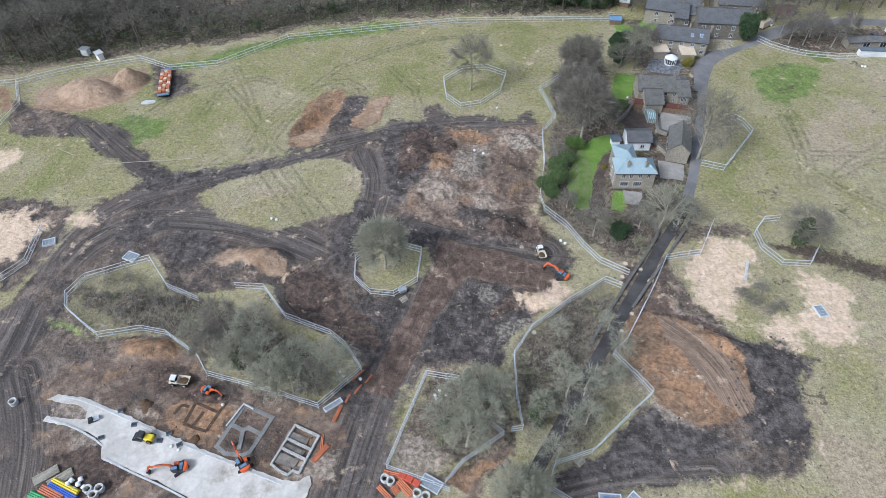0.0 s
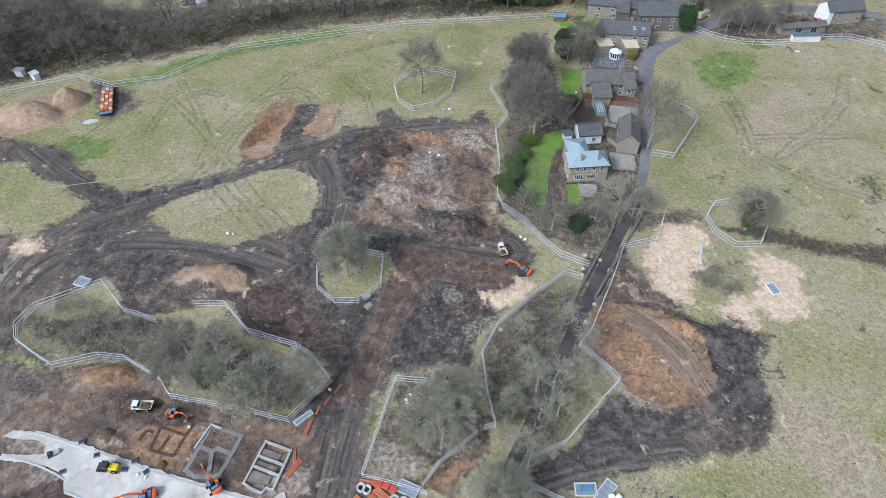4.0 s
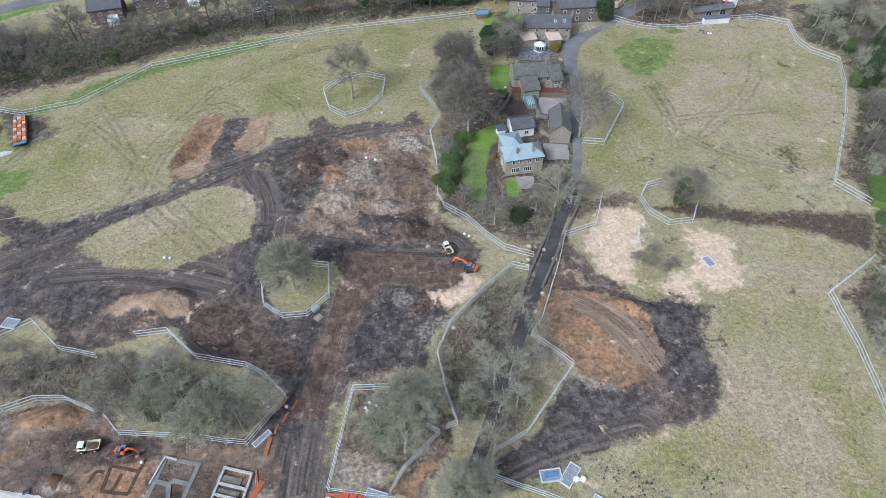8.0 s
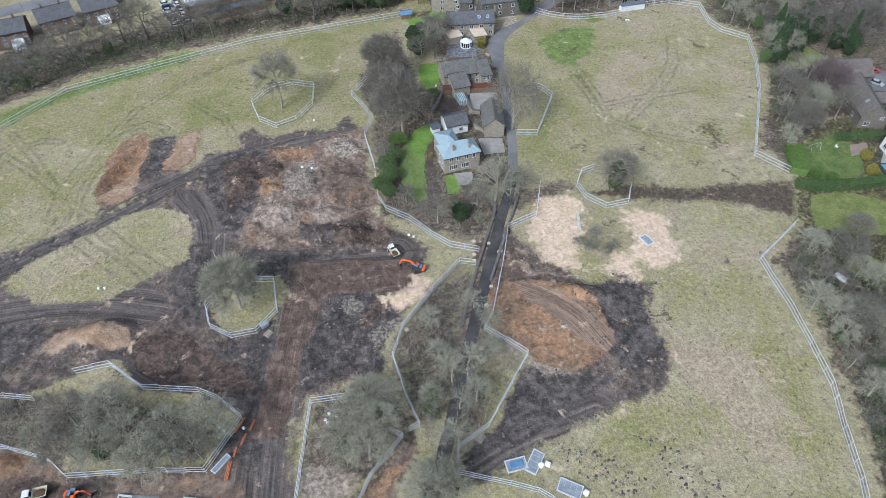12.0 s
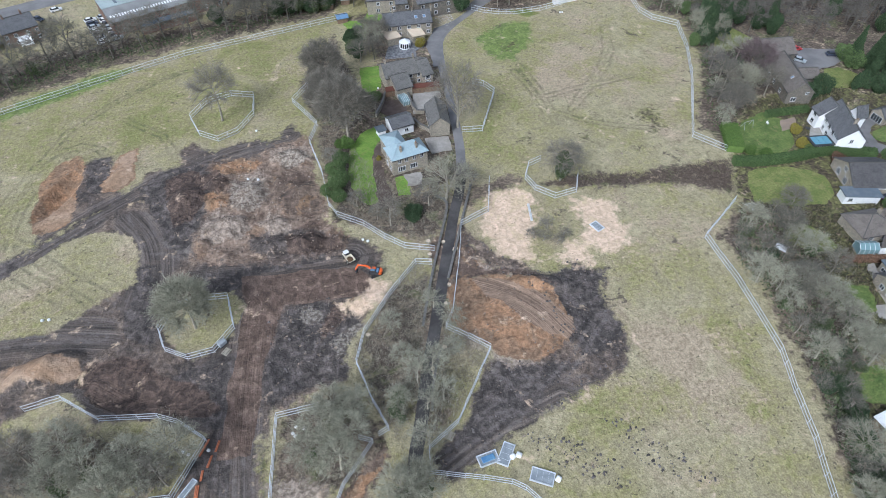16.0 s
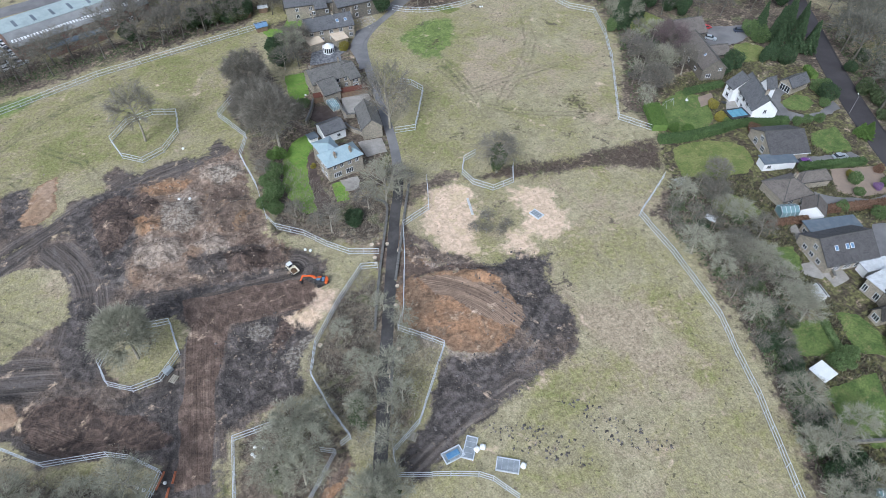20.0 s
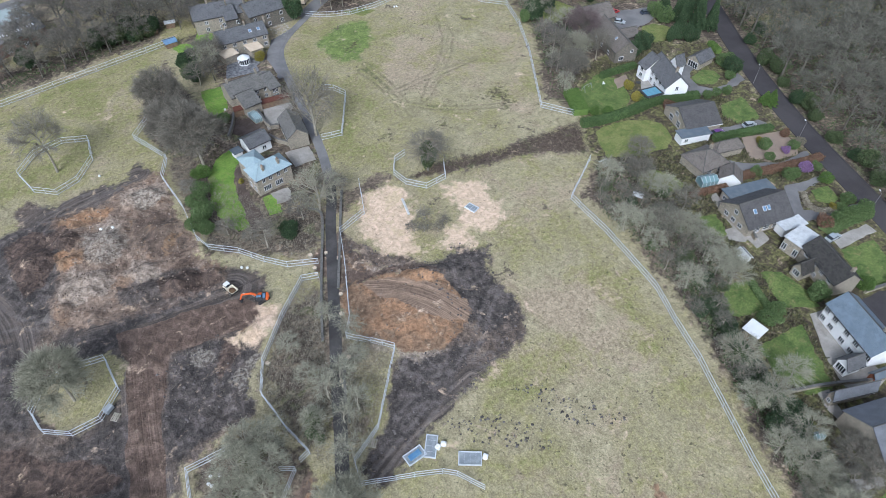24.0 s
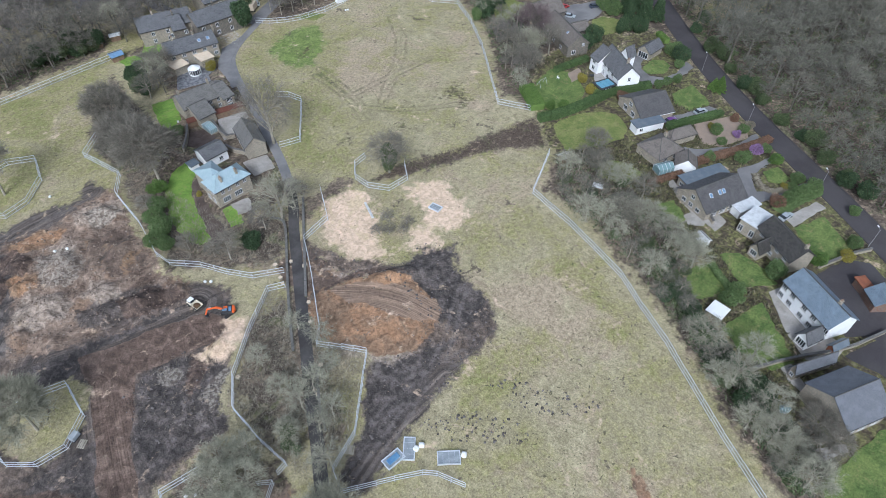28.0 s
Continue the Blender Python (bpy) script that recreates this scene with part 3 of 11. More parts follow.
ZONES["grass"][1].append([(-71.9, 118.3), (-59.4, 128.1), (-43.4, 135.0), (-33.5, 133.7), (-28.8, 126.5), (-29.8, 114.5), (-41.4, 109.1), (-49.4, 106.1), (-62.5, 108.7)])
ZONES["grass"][1].append([(-26.0, 95.6), (-24.5, 102.7), (-17.7, 104.3), (-9.8, 101.9), (-8.0, 96.5), (-12.1, 88.5), (-17.2, 87.1), (-24.0, 88.8)])
ZONES["grass"][1].append([(-90.5, 79.0), (-91.7, 87.2), (-82.5, 92.9), (-76.1, 95.9), (-68.9, 87.4), (-62.5, 84.4), (-46.3, 88.0), (-39.9, 79.9), (-28.4, 75.9), (-21.0, 67.7), (-28.8, 58.9), (-38.6, 61.6), (-53.0, 64.8), (-57.6, 69.4), (-64.8, 74.1), (-79.7, 72.6)])
ZONES["grass"][1].append([(-8.8, 63.0), (-7.3, 67.1), (3.7, 70.3), (9.7, 70.6), (11.0, 56.0), (8.3, 53.6), (-2.2, 44.8), (-12.8, 47.0)])
ZONES["grass"][1].append([(-92.6, 76.5), (-81.1, 72.6), (-89.9, 73.6)])
ZONES["grass"][1].append([(10.3, 70.7), (11.6, 76.4), (22.8, 86.9), (33.3, 94.9), (37.7, 93.4), (32.9, 77.4), (38.0, 64.7), (24.2, 51.5), (18.1, 48.8), (15.2, 42.4), (9.1, 42.1), (12.1, 55.5)])
ZONES["green"] = (5.0, [])
ZONES["green"][1].append([(-180.0, 150.4), (-147.8, 167.4), (-111.3, 184.6), (-63.9, 199.9), (-8.3, 214.6), (50.0, 219.3), (30.4, 182.2), (20.5, 152.5), (11.4, 157.7), (-35.3, 169.3), (-59.7, 142.0), (-78.6, 128.4), (-115.5, 115.1), (-145.2, 99.2)])
ZONES["green"][1].append([(76.9, 184.3), (98.8, 203.3), (114.8, 193.7), (111.2, 163.8), (92.1, 146.4), (84.6, 114.2), (71.8, 113.6), (61.9, 119.3)])
ZONES["green"][1].append([(-109.7, 184.5), (-85.2, 188.4), (-55.7, 208.1), (-55.1, 202.4), (-83.8, 181.7), (-108.7, 181.3)])
ZONES["green"][1].append([(126.9, 70.7), (123.8, 57.0), (98.9, 24.9), (94.4, 6.7), (85.0, -9.8), (79.8, -19.4), (88.2, -35.1), (147.9, 0.1), (170.7, 45.6), (203.5, 95.7), (158.1, 93.1), (128.6, 93.2)])
ZONES["green"][1].append([(27.1, 121.9), (27.1, 140.8), (45.4, 169.9), (55.2, 186.8), (53.9, 217.4), (84.7, 227.4), (59.4, 127.9), (34.0, 117.9)])
ZONES["green"][1].append([(45.1, 40.4), (59.5, 41.8), (67.6, 46.8), (71.2, 42.1), (50.4, 32.9), (40.8, 33.7)])
ZONES["garden"] = (1.5, [])
ZONES["garden"][1].append([(117.9, 75.7), (128.6, 93.2), (158.1, 93.1), (193.1, 105.6), (203.5, 95.7), (184.1, 68.4), (170.7, 45.6), (159.4, 21.8), (147.9, 0.1), (133.9, -20.8), (88.2, -35.1), (77.7, -17.4), (84.2, -9.1), (89.2, -0.9), (94.4, 6.7), (97.9, 15.2), (98.9, 24.9), (103.3, 29.9), (114.4, 29.1), (120.6, 39.2), (123.8, 57.0), (126.9, 70.7)])
ZONES["garden"][1].append([(142.5, 109.2), (152.5, 114.5), (199.6, 120.4), (192.3, 106.9), (157.6, 93.1), (128.1, 94.2)])
ZONES["pad"] = (1.0, [])
ZONES["pad"][1].append([(-86.9, 59.2), (-76.6, 59.7), (-56.5, 52.7), (-44.0, 48.1), (-44.0, 60.0), (-27.1, 55.9), (-24.1, 51.4), (-25.3, 40.6), (-26.0, 29.3), (-50.0, 34.5), (-67.2, 43.7), (-82.6, 50.8)])
ZONES["pad"][1].append([(-60.1, 58.0), (-53.7, 59.5), (-46.1, 59.3), (-46.1, 49.7), (-52.9, 48.8), (-58.1, 50.8)])
ZONES["litter"] = (2.0, [])
ZONES["litter"][1].append([(-227.4, 163.8), (-150.8, 173.0), (-143.3, 176.6), (-127.9, 183.8), (-114.9, 189.3), (-102.8, 193.5), (-88.0, 196.3), (-75.4, 201.5), (-63.3, 208.3), (-54.0, 209.8), (-42.6, 213.8), (-28.9, 217.6), (-10.5, 220.0), (19.0, 221.2), (50.0, 224.6), (59.1, 239.1), (-299.4, 223.6)])
ZONES["litter"][1].append([(170.2, 206.8), (162.3, 186.9), (162.4, 177.8), (169.4, 169.0), (162.8, 153.3), (148.9, 132.5), (130.1, 109.7), (133.8, 99.2), (126.6, 87.6), (121.0, 82.6), (109.3, 12.3), (231.3, 103.7), (284.9, 200.5)])
ZONES["litter"][1].append([(119.5, 79.4), (106.0, 73.6), (106.2, 63.5), (103.4, 52.7), (99.3, 41.3), (95.2, 31.3), (90.9, 22.6), (80.6, 3.9), (75.4, -7.0), (69.0, -20.6), (109.0, -46.8), (404.9, 17.1), (163.1, 112.5)])
ZONES["litter"][1].append([(18.6, 116.1), (24.8, 112.3), (29.8, 105.7), (38.4, 97.8), (46.5, 106.5), (50.4, 112.5), (37.2, 120.2), (30.8, 146.2), (43.2, 166.7), (44.6, 208.8), (28.6, 182.1), (24.2, 172.0), (27.7, 158.5), (22.8, 148.5), (21.2, 123.8)])
ZONES["litter"][1].append([(27.1, 121.9), (27.1, 140.8), (45.4, 169.9), (55.2, 186.8), (53.9, 217.4), (84.7, 227.4), (61.4, 130.3), (53.1, 118.8), (34.0, 117.9)])
ZONES["litter"][1].append([(101.3, 208.9), (114.4, 215.9), (148.9, 218.3), (173.6, 215.3), (165.5, 198.9), (141.5, 200.7), (132.9, 199.6), (116.3, 198.1), (107.8, 201.8)])
ZONES["litter"][1].append([(72.9, 107.5), (85.6, 106.1), (102.5, 100.1), (129.2, 95.6), (120.8, 83.5), (111.1, 92.3), (83.7, 102.7)])
ZONES["litter"][1].append([(23.2, 77.0), (35.9, 90.0), (42.2, 97.1), (44.6, 95.5), (34.2, 77.5), (24.6, 56.1), (15.7, 51.1), (19.2, 63.2)])
ZONES["litter"][1].append([(-90.2, 83.9), (-68.3, 85.8), (-53.8, 81.6), (-44.3, 79.7), (-31.2, 71.4), (-29.4, 62.0), (-40.4, 64.1), (-49.7, 67.7), (-59.9, 72.9), (-74.9, 75.9)])
ZONES["litter"][1].append([(50.4, 112.5), (67.8, 114.4), (72.1, 109.6), (52.1, 106.7)])
ZONES["litter"][1].append([(-6.5, 63.2), (4.9, 69.0), (9.5, 62.7), (7.2, 55.3), (-1.3, 48.1), (-6.8, 51.1)])
ZONES["umber"] = (0.8, [])
ZONES["bracken"] = (3.0, [])
ZONES["dark"][1].append([(-24.2, 85.0), (-10.6, 85.0), (-13.2, 76.4), (-16.6, 68.0), (-20.0, 68.6), (-22.9, 73.1), (-25.3, 78.5)])
ZONES["dark"][1].append([(-32.1, 120.5), (-24.9, 118.2), (-26.7, 107.6), (-27.7, 95.2), (-29.4, 92.2), (-35.0, 99.9), (-31.5, 108.4)])
ZONES["litter"][1].append([(13.4, 75.6), (23.4, 87.5), (34.4, 90.9), (24.9, 73.7), (20.6, 60.5), (15.7, 56.3), (12.6, 56.8), (11.7, 67.3)])
ZONES["litter"][1].append([(-7.2, 66.3), (-0.3, 68.2), (8.9, 63.8), (10.8, 55.3), (6.3, 47.3), (-12.6, 47.4)])
ZONES["tan"] = (1.2, [])
ZONES["tan"][1].append([(-135.4, 154.8), (-138.0, 163.7), (-130.6, 170.8), (-119.0, 174.8), (-109.9, 180.0), (-105.4, 171.0), (-109.7, 159.0), (-124.1, 153.0)])
ZONES["tan"][1].append([(-61.0, 96.7), (-58.4, 99.6), (-54.2, 100.2), (-47.6, 98.6), (-42.2, 95.2), (-41.3, 92.6), (-44.3, 91.2), (-49.3, 92.3), (-54.4, 93.8), (-58.7, 93.9)])
ZONES["tan"][1].append([(-35.0, 151.2), (-34.6, 155.3), (-30.4, 164.6), (-26.0, 165.9), (-26.5, 160.8), (-28.5, 153.1), (-32.7, 149.9)])
ZONES["tan"][1].append([(-52.2, 142.7), (-48.9, 140.6), (-44.0, 142.6), (-41.8, 149.8), (-44.1, 153.4), (-48.5, 149.9)])
ZONES["bracken"][1].append([(113.3, 123.3), (119.6, 126.6), (127.0, 125.4), (125.0, 119.8), (120.3, 114.0), (116.0, 114.2), (117.4, 119.6)])
ZONES["bracken"][1].append([(94.2, 122.5), (100.4, 121.6), (98.0, 116.8), (93.3, 117.7)])
ZONES["bracken"][1].append([(107.2, 112.7), (112.1, 111.9), (110.0, 108.8), (106.2, 109.7)])
ZONES["bracken"][1].append([(78.8, 126.6), (82.6, 126.2), (80.8, 122.0), (78.0, 122.3)])
ZONES["bracken"][1].append([(97.5, 178.3), (104.9, 179.7), (103.8, 175.0), (98.2, 173.9)])
ZONES["bleached"] = (5.0, [])
ZONES["bleached"][1].append([(72.8, 61.0), (87.3, 64.2), (85.4, 49.7), (81.8, 36.4), (74.2, 28.9), (55.9, 26.6), (51.5, 32.8), (54.8, 44.0), (64.1, 45.9)])
ZONES["bleached"][1].append([(112.4, 173.4), (126.4, 165.9), (120.3, 150.5), (102.4, 133.2), (97.2, 141.7), (105.1, 164.0)])
ZONES["bleached"][1].append([(149.7, 154.9), (154.4, 149.1), (128.8, 113.8), (120.8, 113.8), (128.1, 129.9)])
ZONES["green"][1].append([(96.3, 74.2), (98.6, 67.4), (95.4, 50.7), (89.7, 34.8), (79.3, 15.4), (73.6, 17.6), (81.2, 33.9), (86.6, 49.3), (88.9, 65.4)])
ZONES["green"][1].append([(78.3, 79.1), (84.6, 78.7), (82.1, 68.0), (69.3, 55.9), (71.0, 61.7), (74.7, 70.9)])
ZONES["green"][1].append([(49.6, 46.0), (59.4, 45.0), (55.0, 36.3), (54.0, 27.3), (45.7, 29.4), (43.8, 38.1)])
ZONES["green"][1].append([(134.5, 147.0), (138.6, 141.7), (130.0, 132.5), (125.0, 136.2)])
ZONES["green"][1].append([(114.2, 160.5), (126.0, 158.0), (121.1, 150.2), (111.4, 152.1)])
ZONES["green"][1].append([(145.1, 169.5), (154.6, 165.8), (151.0, 160.7), (141.6, 164.3)])
ZONES["grit"] = (0.8, [])
ZONES["orange"][1].append([(-52.6, 140.7), (-53.1, 147.1), (-50.9, 158.5), (-47.2, 167.7), (-41.5, 170.4), (-39.7, 164.2), (-42.0, 150.9), (-44.1, 141.9), (-47.8, 139.8)])
ZONES["orange"][1].append([(-35.4, 150.2), (-35.1, 155.3), (-30.4, 165.6), (-25.5, 166.9), (-26.0, 160.8), (-28.0, 152.1), (-32.7, 148.9)])
ZONES["dark"][1].append([(-39.0, 165.4), (-33.9, 168.0), (-32.7, 161.3), (-34.9, 151.3), (-37.3, 149.1), (-39.4, 154.1)])
ZONES["mud"][1].append([(-51.7, 136.1), (-52.0, 148.5), (-48.4, 159.0), (-42.5, 166.4), (-38.7, 167.0), (-33.2, 166.3), (-31.4, 149.7), (-29.5, 144.3), (-39.0, 141.8), (-48.2, 138.5)])
ZONES["orange"][1].append([(-58.2, 97.4), (-56.9, 100.1), (-52.5, 100.2), (-45.9, 97.9), (-41.9, 94.3), (-41.2, 91.3), (-46.2, 91.9), (-52.0, 94.0), (-56.0, 94.6)])
ZONES["pale"][1].append([(-55.3, 98.7), (-51.3, 99.4), (-45.9, 97.4), (-43.1, 94.3), (-47.5, 94.4), (-53.4, 96.2)])
ZONES["umber"][1].append([(-40.9, 94.1), (-34.5, 92.2), (-29.3, 89.0), (-24.2, 83.4), (-19.3, 78.2), (-17.0, 73.5), (-19.4, 71.5), (-24.0, 74.0), (-31.1, 77.3), (-35.9, 79.5), (-41.1, 84.8), (-44.0, 89.1)])
ZONES["rubble"][1].append([(-8.9, 152.7), (3.3, 148.9), (12.2, 152.4), (21.9, 153.6), (19.1, 140.6), (17.8, 127.0), (17.7, 117.3), (20.4, 108.7), (18.2, 103.2), (6.6, 105.0), (-7.9, 109.9), (-17.0, 115.9), (-15.0, 122.8), (-9.9, 130.2), (-7.2, 142.1)])
ZONES["dark"][1].append([(-26.8, 148.0), (-18.8, 153.5), (-10.0, 153.0), (-7.2, 142.1), (-11.0, 131.0), (-15.0, 122.8), (-18.3, 116.9), (-22.0, 123.2), (-25.0, 135.3)])
ZONES["umber"][1].append([(-18.7, 149.4), (-12.7, 150.3), (-8.8, 144.6), (-10.6, 135.6), (-14.4, 129.3), (-19.6, 129.1), (-20.3, 141.0)])
ZONES["umber"][1].append([(-10.6, 147.0), (-5.1, 146.6), (-3.5, 139.7), (-7.0, 136.5), (-10.8, 140.1)])
ZONES["orange"][1].append([(-11.9, 137.3), (-7.6, 138.4), (-4.6, 135.0), (-5.4, 130.5), (-9.9, 130.7)])
ZONES["orange"][1].append([(-6.3, 150.2), (1.8, 149.4), (6.2, 146.4), (3.3, 143.0), (-3.8, 143.6), (-7.0, 146.2)])
ZONES["pale"][1].append([(-12.9, 126.6), (-8.5, 129.8), (-2.8, 127.6), (-1.6, 121.4), (-4.1, 117.4), (-11.0, 119.5), (-13.3, 122.3)])
ZONES["pale"][1].append([(-0.1, 121.4), (3.6, 123.9), (6.9, 120.6), (7.8, 115.9), (3.1, 115.6)])
ZONES["pale"][1].append([(9.2, 150.5), (15.8, 151.4), (20.6, 148.2), (18.5, 141.6), (12.0, 142.0), (7.9, 144.8)])
ZONES["grit"][1].append([(10.4, 147.9), (14.9, 148.8), (19.3, 145.2), (17.1, 141.0), (11.6, 141.6)])
ZONES["dark"][1].append([(-2.2, 116.8), (3.0, 116.9), (10.1, 115.6), (15.8, 111.8), (15.1, 106.2), (8.1, 105.5), (0.2, 108.3), (-3.1, 112.3)])
ZONES["umber"][1].append([(5.5, 114.5), (12.7, 113.6), (16.0, 110.0), (18.0, 104.9), (10.9, 105.0), (4.5, 108.6)])
ZONES["brown"][1].append([(4.4, 138.6), (13.2, 137.9), (16.9, 132.2), (15.8, 121.5), (10.0, 121.0), (4.6, 126.8), (4.1, 133.1)])
ZONES["grit"][1].append([(-3.2, 140.9), (4.5, 139.5), (6.2, 132.5), (2.7, 127.8), (-2.7, 128.1), (-5.0, 133.9)])
ZONES["pale"][1].append([(-0.0, 142.5), (5.5, 141.8), (6.8, 137.8), (2.3, 136.2)])
ZONES["strip"][1].append([(-6.8, 105.7), (4.7, 101.9), (16.6, 99.0), (20.5, 95.6), (21.5, 91.9), (17.7, 89.1), (10.5, 90.6), (0.2, 93.4), (-2.7, 88.2), (-5.4, 82.0), (-8.5, 74.1), (-11.1, 66.7), (-13.1, 59.9), (-20.1, 62.0), (-17.7, 67.5), (-15.2, 74.7), (-12.4, 82.6), (-10.0, 89.7), (-8.3, 97.7)])
ZONES["dark"][1].append([(0.1, 92.7), (12.9, 89.2), (15.2, 85.4), (14.2, 80.5), (11.3, 76.9), (10.2, 71.3), (4.9, 70.7), (-3.4, 70.3), (-9.1, 71.2), (-5.6, 80.5), (-2.8, 87.6)])
ZONES["grit"][1].append([(2.6, 90.6), (5.1, 91.2), (7.1, 87.0), (4.6, 85.0), (2.4, 86.6)])
ZONES["grit"][1].append([(7.4, 79.3), (12.5, 81.9), (15.4, 82.4), (12.9, 78.3), (8.6, 75.3)])
ZONES["umber"][1].append([(10.3, 89.6), (14.6, 88.7), (11.2, 84.0), (5.7, 80.2), (5.4, 83.5), (8.1, 86.9)])
ZONES["orange"][1].append([(33.5, 75.6), (36.2, 82.5), (40.6, 84.3), (48.2, 82.9), (55.6, 79.4), (58.9, 74.2), (59.3, 67.8), (57.0, 62.2), (52.9, 58.3), (47.9, 56.7), (43.3, 58.9), (38.8, 63.5), (35.7, 68.6)])
ZONES["stripe"][1].append([(43.7, 84.3), (49.9, 80.7), (55.9, 73.3), (58.6, 64.6), (55.3, 59.1), (51.7, 61.7), (48.5, 70.5), (43.7, 78.9)])
ZONES["pale"][1].append([(33.1, 72.2), (35.3, 67.8), (39.1, 62.5), (44.1, 57.9), (48.2, 55.8), (44.6, 56.3), (39.1, 61.1), (33.9, 67.3)])
ZONES["umber"][1].append([(41.8, 84.7), (50.1, 84.0), (57.2, 80.4), (60.4, 74.4), (58.1, 76.2), (54.3, 80.2), (48.3, 83.1)])
ZONES["sand"][1].append([(57.5, 106.6), (62.5, 108.3), (69.0, 106.8), (68.9, 101.8), (64.4, 96.2), (62.1, 89.5), (60.2, 83.5), (56.3, 84.0), (54.1, 87.7), (54.6, 93.8), (54.7, 98.3)])
ZONES["sand"][1].append([(77.9, 96.4), (84.5, 97.1), (88.8, 93.1), (88.6, 86.8), (84.4, 80.4), (79.1, 77.8), (74.8, 79.8), (70.8, 78.5), (66.7, 81.6), (71.7, 84.2), (75.9, 88.5)])
ZONES["orange"][1].append([(-57.9, 56.6), (-54.8, 59.2), (-47.1, 57.9), (-45.4, 56.7), (-47.2, 51.4), (-49.6, 48.8), (-55.3, 51.0), (-58.0, 53.8)])
ZONES["umber"][1].append([(-64.9, 65.6), (-57.5, 65.7), (-47.8, 61.1), (-45.2, 60.0), (-49.1, 57.8), (-55.3, 59.2), (-61.6, 60.4)])
ZONES["umber"][1].append([(-76.1, 46.5), (-68.6, 46.9), (-59.4, 43.0), (-61.8, 38.6), (-73.0, 38.0), (-78.2, 42.1)])
MOUNDS = []  # heaps and hollows: place, reach along and across, turn, height
MOUNDS.append((15.94, 87.93, 4.2, 1.6, 0.45, 0.8))
MOUNDS.append((-121.77, 163.76, 11.0, 6.5, -0.15, 4.2))
MOUNDS.append((-111.28, 170.73, 6.0, 5.0, 0.2, 4.6))
MOUNDS.append((-67.10, 69.35, 6.5, 3.2, 0.1, 2.4))
MOUNDS.append((18.34, 87.52, 5.0, 1.8, 0.3, 0.7))
MOUNDS.append((-91.17, 168.37, 3.0, 3.0, 0.3, 0.6))
MOUNDS.append((-28.61, 77.39, 1.6, 1.4, 0.0, 0.7))
MOUNDS.append((-61.46, 55.41, 3.0, 2.0, 0.0, 0.6))
MOUNDS.append((-3.20, 44.78, 3.0, 2.0, 0.0, 0.4))
MOUNDS.append((-49.6, 95.7, 8.5, 4.5, 0.1, 3.0))
MOUNDS.append((-34.6, 83.4, 9.0, 4.0, -0.35, -1.6))
MOUNDS.append((-46.8, 153.9, 11.5, 3.4, 0.95, -2.6))
MOUNDS.append((-30.0, 157.2, 6.0, 2.6, 0.7, 1.0))
MOUNDS.append((-15.2, 138.3, 6.5, 5.0, 0.3, 1.8))
MOUNDS.append((-6.9, 141.5, 3.4, 2.6, 0.2, 1.7))
MOUNDS.append((-8.3, 134.0, 3.2, 2.2, 0.0, 1.3))
MOUNDS.append((-7.4, 123.6, 6.0, 4.0, 0.2, 1.6))
MOUNDS.append((4.2, 119.0, 4.6, 3.0, 0.2, 1.6))
MOUNDS.append((14.0, 145.7, 6.0, 3.0, 0.1, 1.8))
MOUNDS.append((1.7, 112.9, 5.5, 3.2, 0.1, 2.0))
MOUNDS.append((9.8, 110.4, 5.5, 3.0, -0.2, 2.0))
MOUNDS.append((16.9, 107.7, 2.8, 2.4, 0.0, 2.3))
MOUNDS.append((10.5, 129.3, 6.0, 5.0, 0.0, 1.2))
MOUNDS.append((0.3, 133.5, 4.5, 3.5, 0.0, 1.5))
MOUNDS.append((-15.3, 119.1, 3.2, 2.2, 0.0, 1.6))
MOUNDS.append((45.1, 69.0, 17.5, 9.5, 0.42, 0.9))
MOUNDS.append((58.0, 75.9, 9.0, 2.6, -0.5, 1.4))

heap_dice = random.Random(77)
for outline in ZONES["rubble"][1]:
    for _ in range(45):
        ax, ay = outline[heap_dice.randrange(len(outline))]
        bx, by = outline[heap_dice.randrange(len(outline))]
        f = heap_dice.uniform(0.1, 0.9)
        MOUNDS.append((ax + (bx - ax) * f, ay + (by - ay) * f, heap_dice.uniform(1.2, 3.4), heap_dice.uniform(1.0, 2.2), heap_dice.uniform(0, 3.1), heap_dice.uniform(0.3, 0.85)))


def lattice(x, y, scale, seed):
    """Smooth value noise from 0 to 1."""
    u, v = x * scale, y * scale
    i, j = np.floor(u).astype(np.int64), np.floor(v).astype(np.int64)
    f, g = u - i, v - j
    f, g = f * f * (3 - 2 * f), g * g * (3 - 2 * g)

    def dice(a, b):
        h = (a * 374761393 + b * 668265263 + seed * 974634777) & 0x7FFFFFFF
        h = ((h ^ (h >> 13)) * 1274126177) & 0x7FFFFFFF
        return ((h ^ (h >> 16)) & 0xFFFF) / 65535.0

    low = dice(i, j) * (1 - f) + dice(i + 1, j) * f
    high = dice(i, j + 1) * (1 - f) + dice(i + 1, j + 1) * f
    return low * (1 - g) + high * g


def rough_noise(x, y, scale, seed, octaves=4):
    total, weight, size = 0.0, 0.0, 1.0
    for k in range(octaves):
        total = total + lattice(x, y, scale * 2**k, seed + 17 * k) * size
        weight, size = weight + size, size * 0.55
    return total / weight


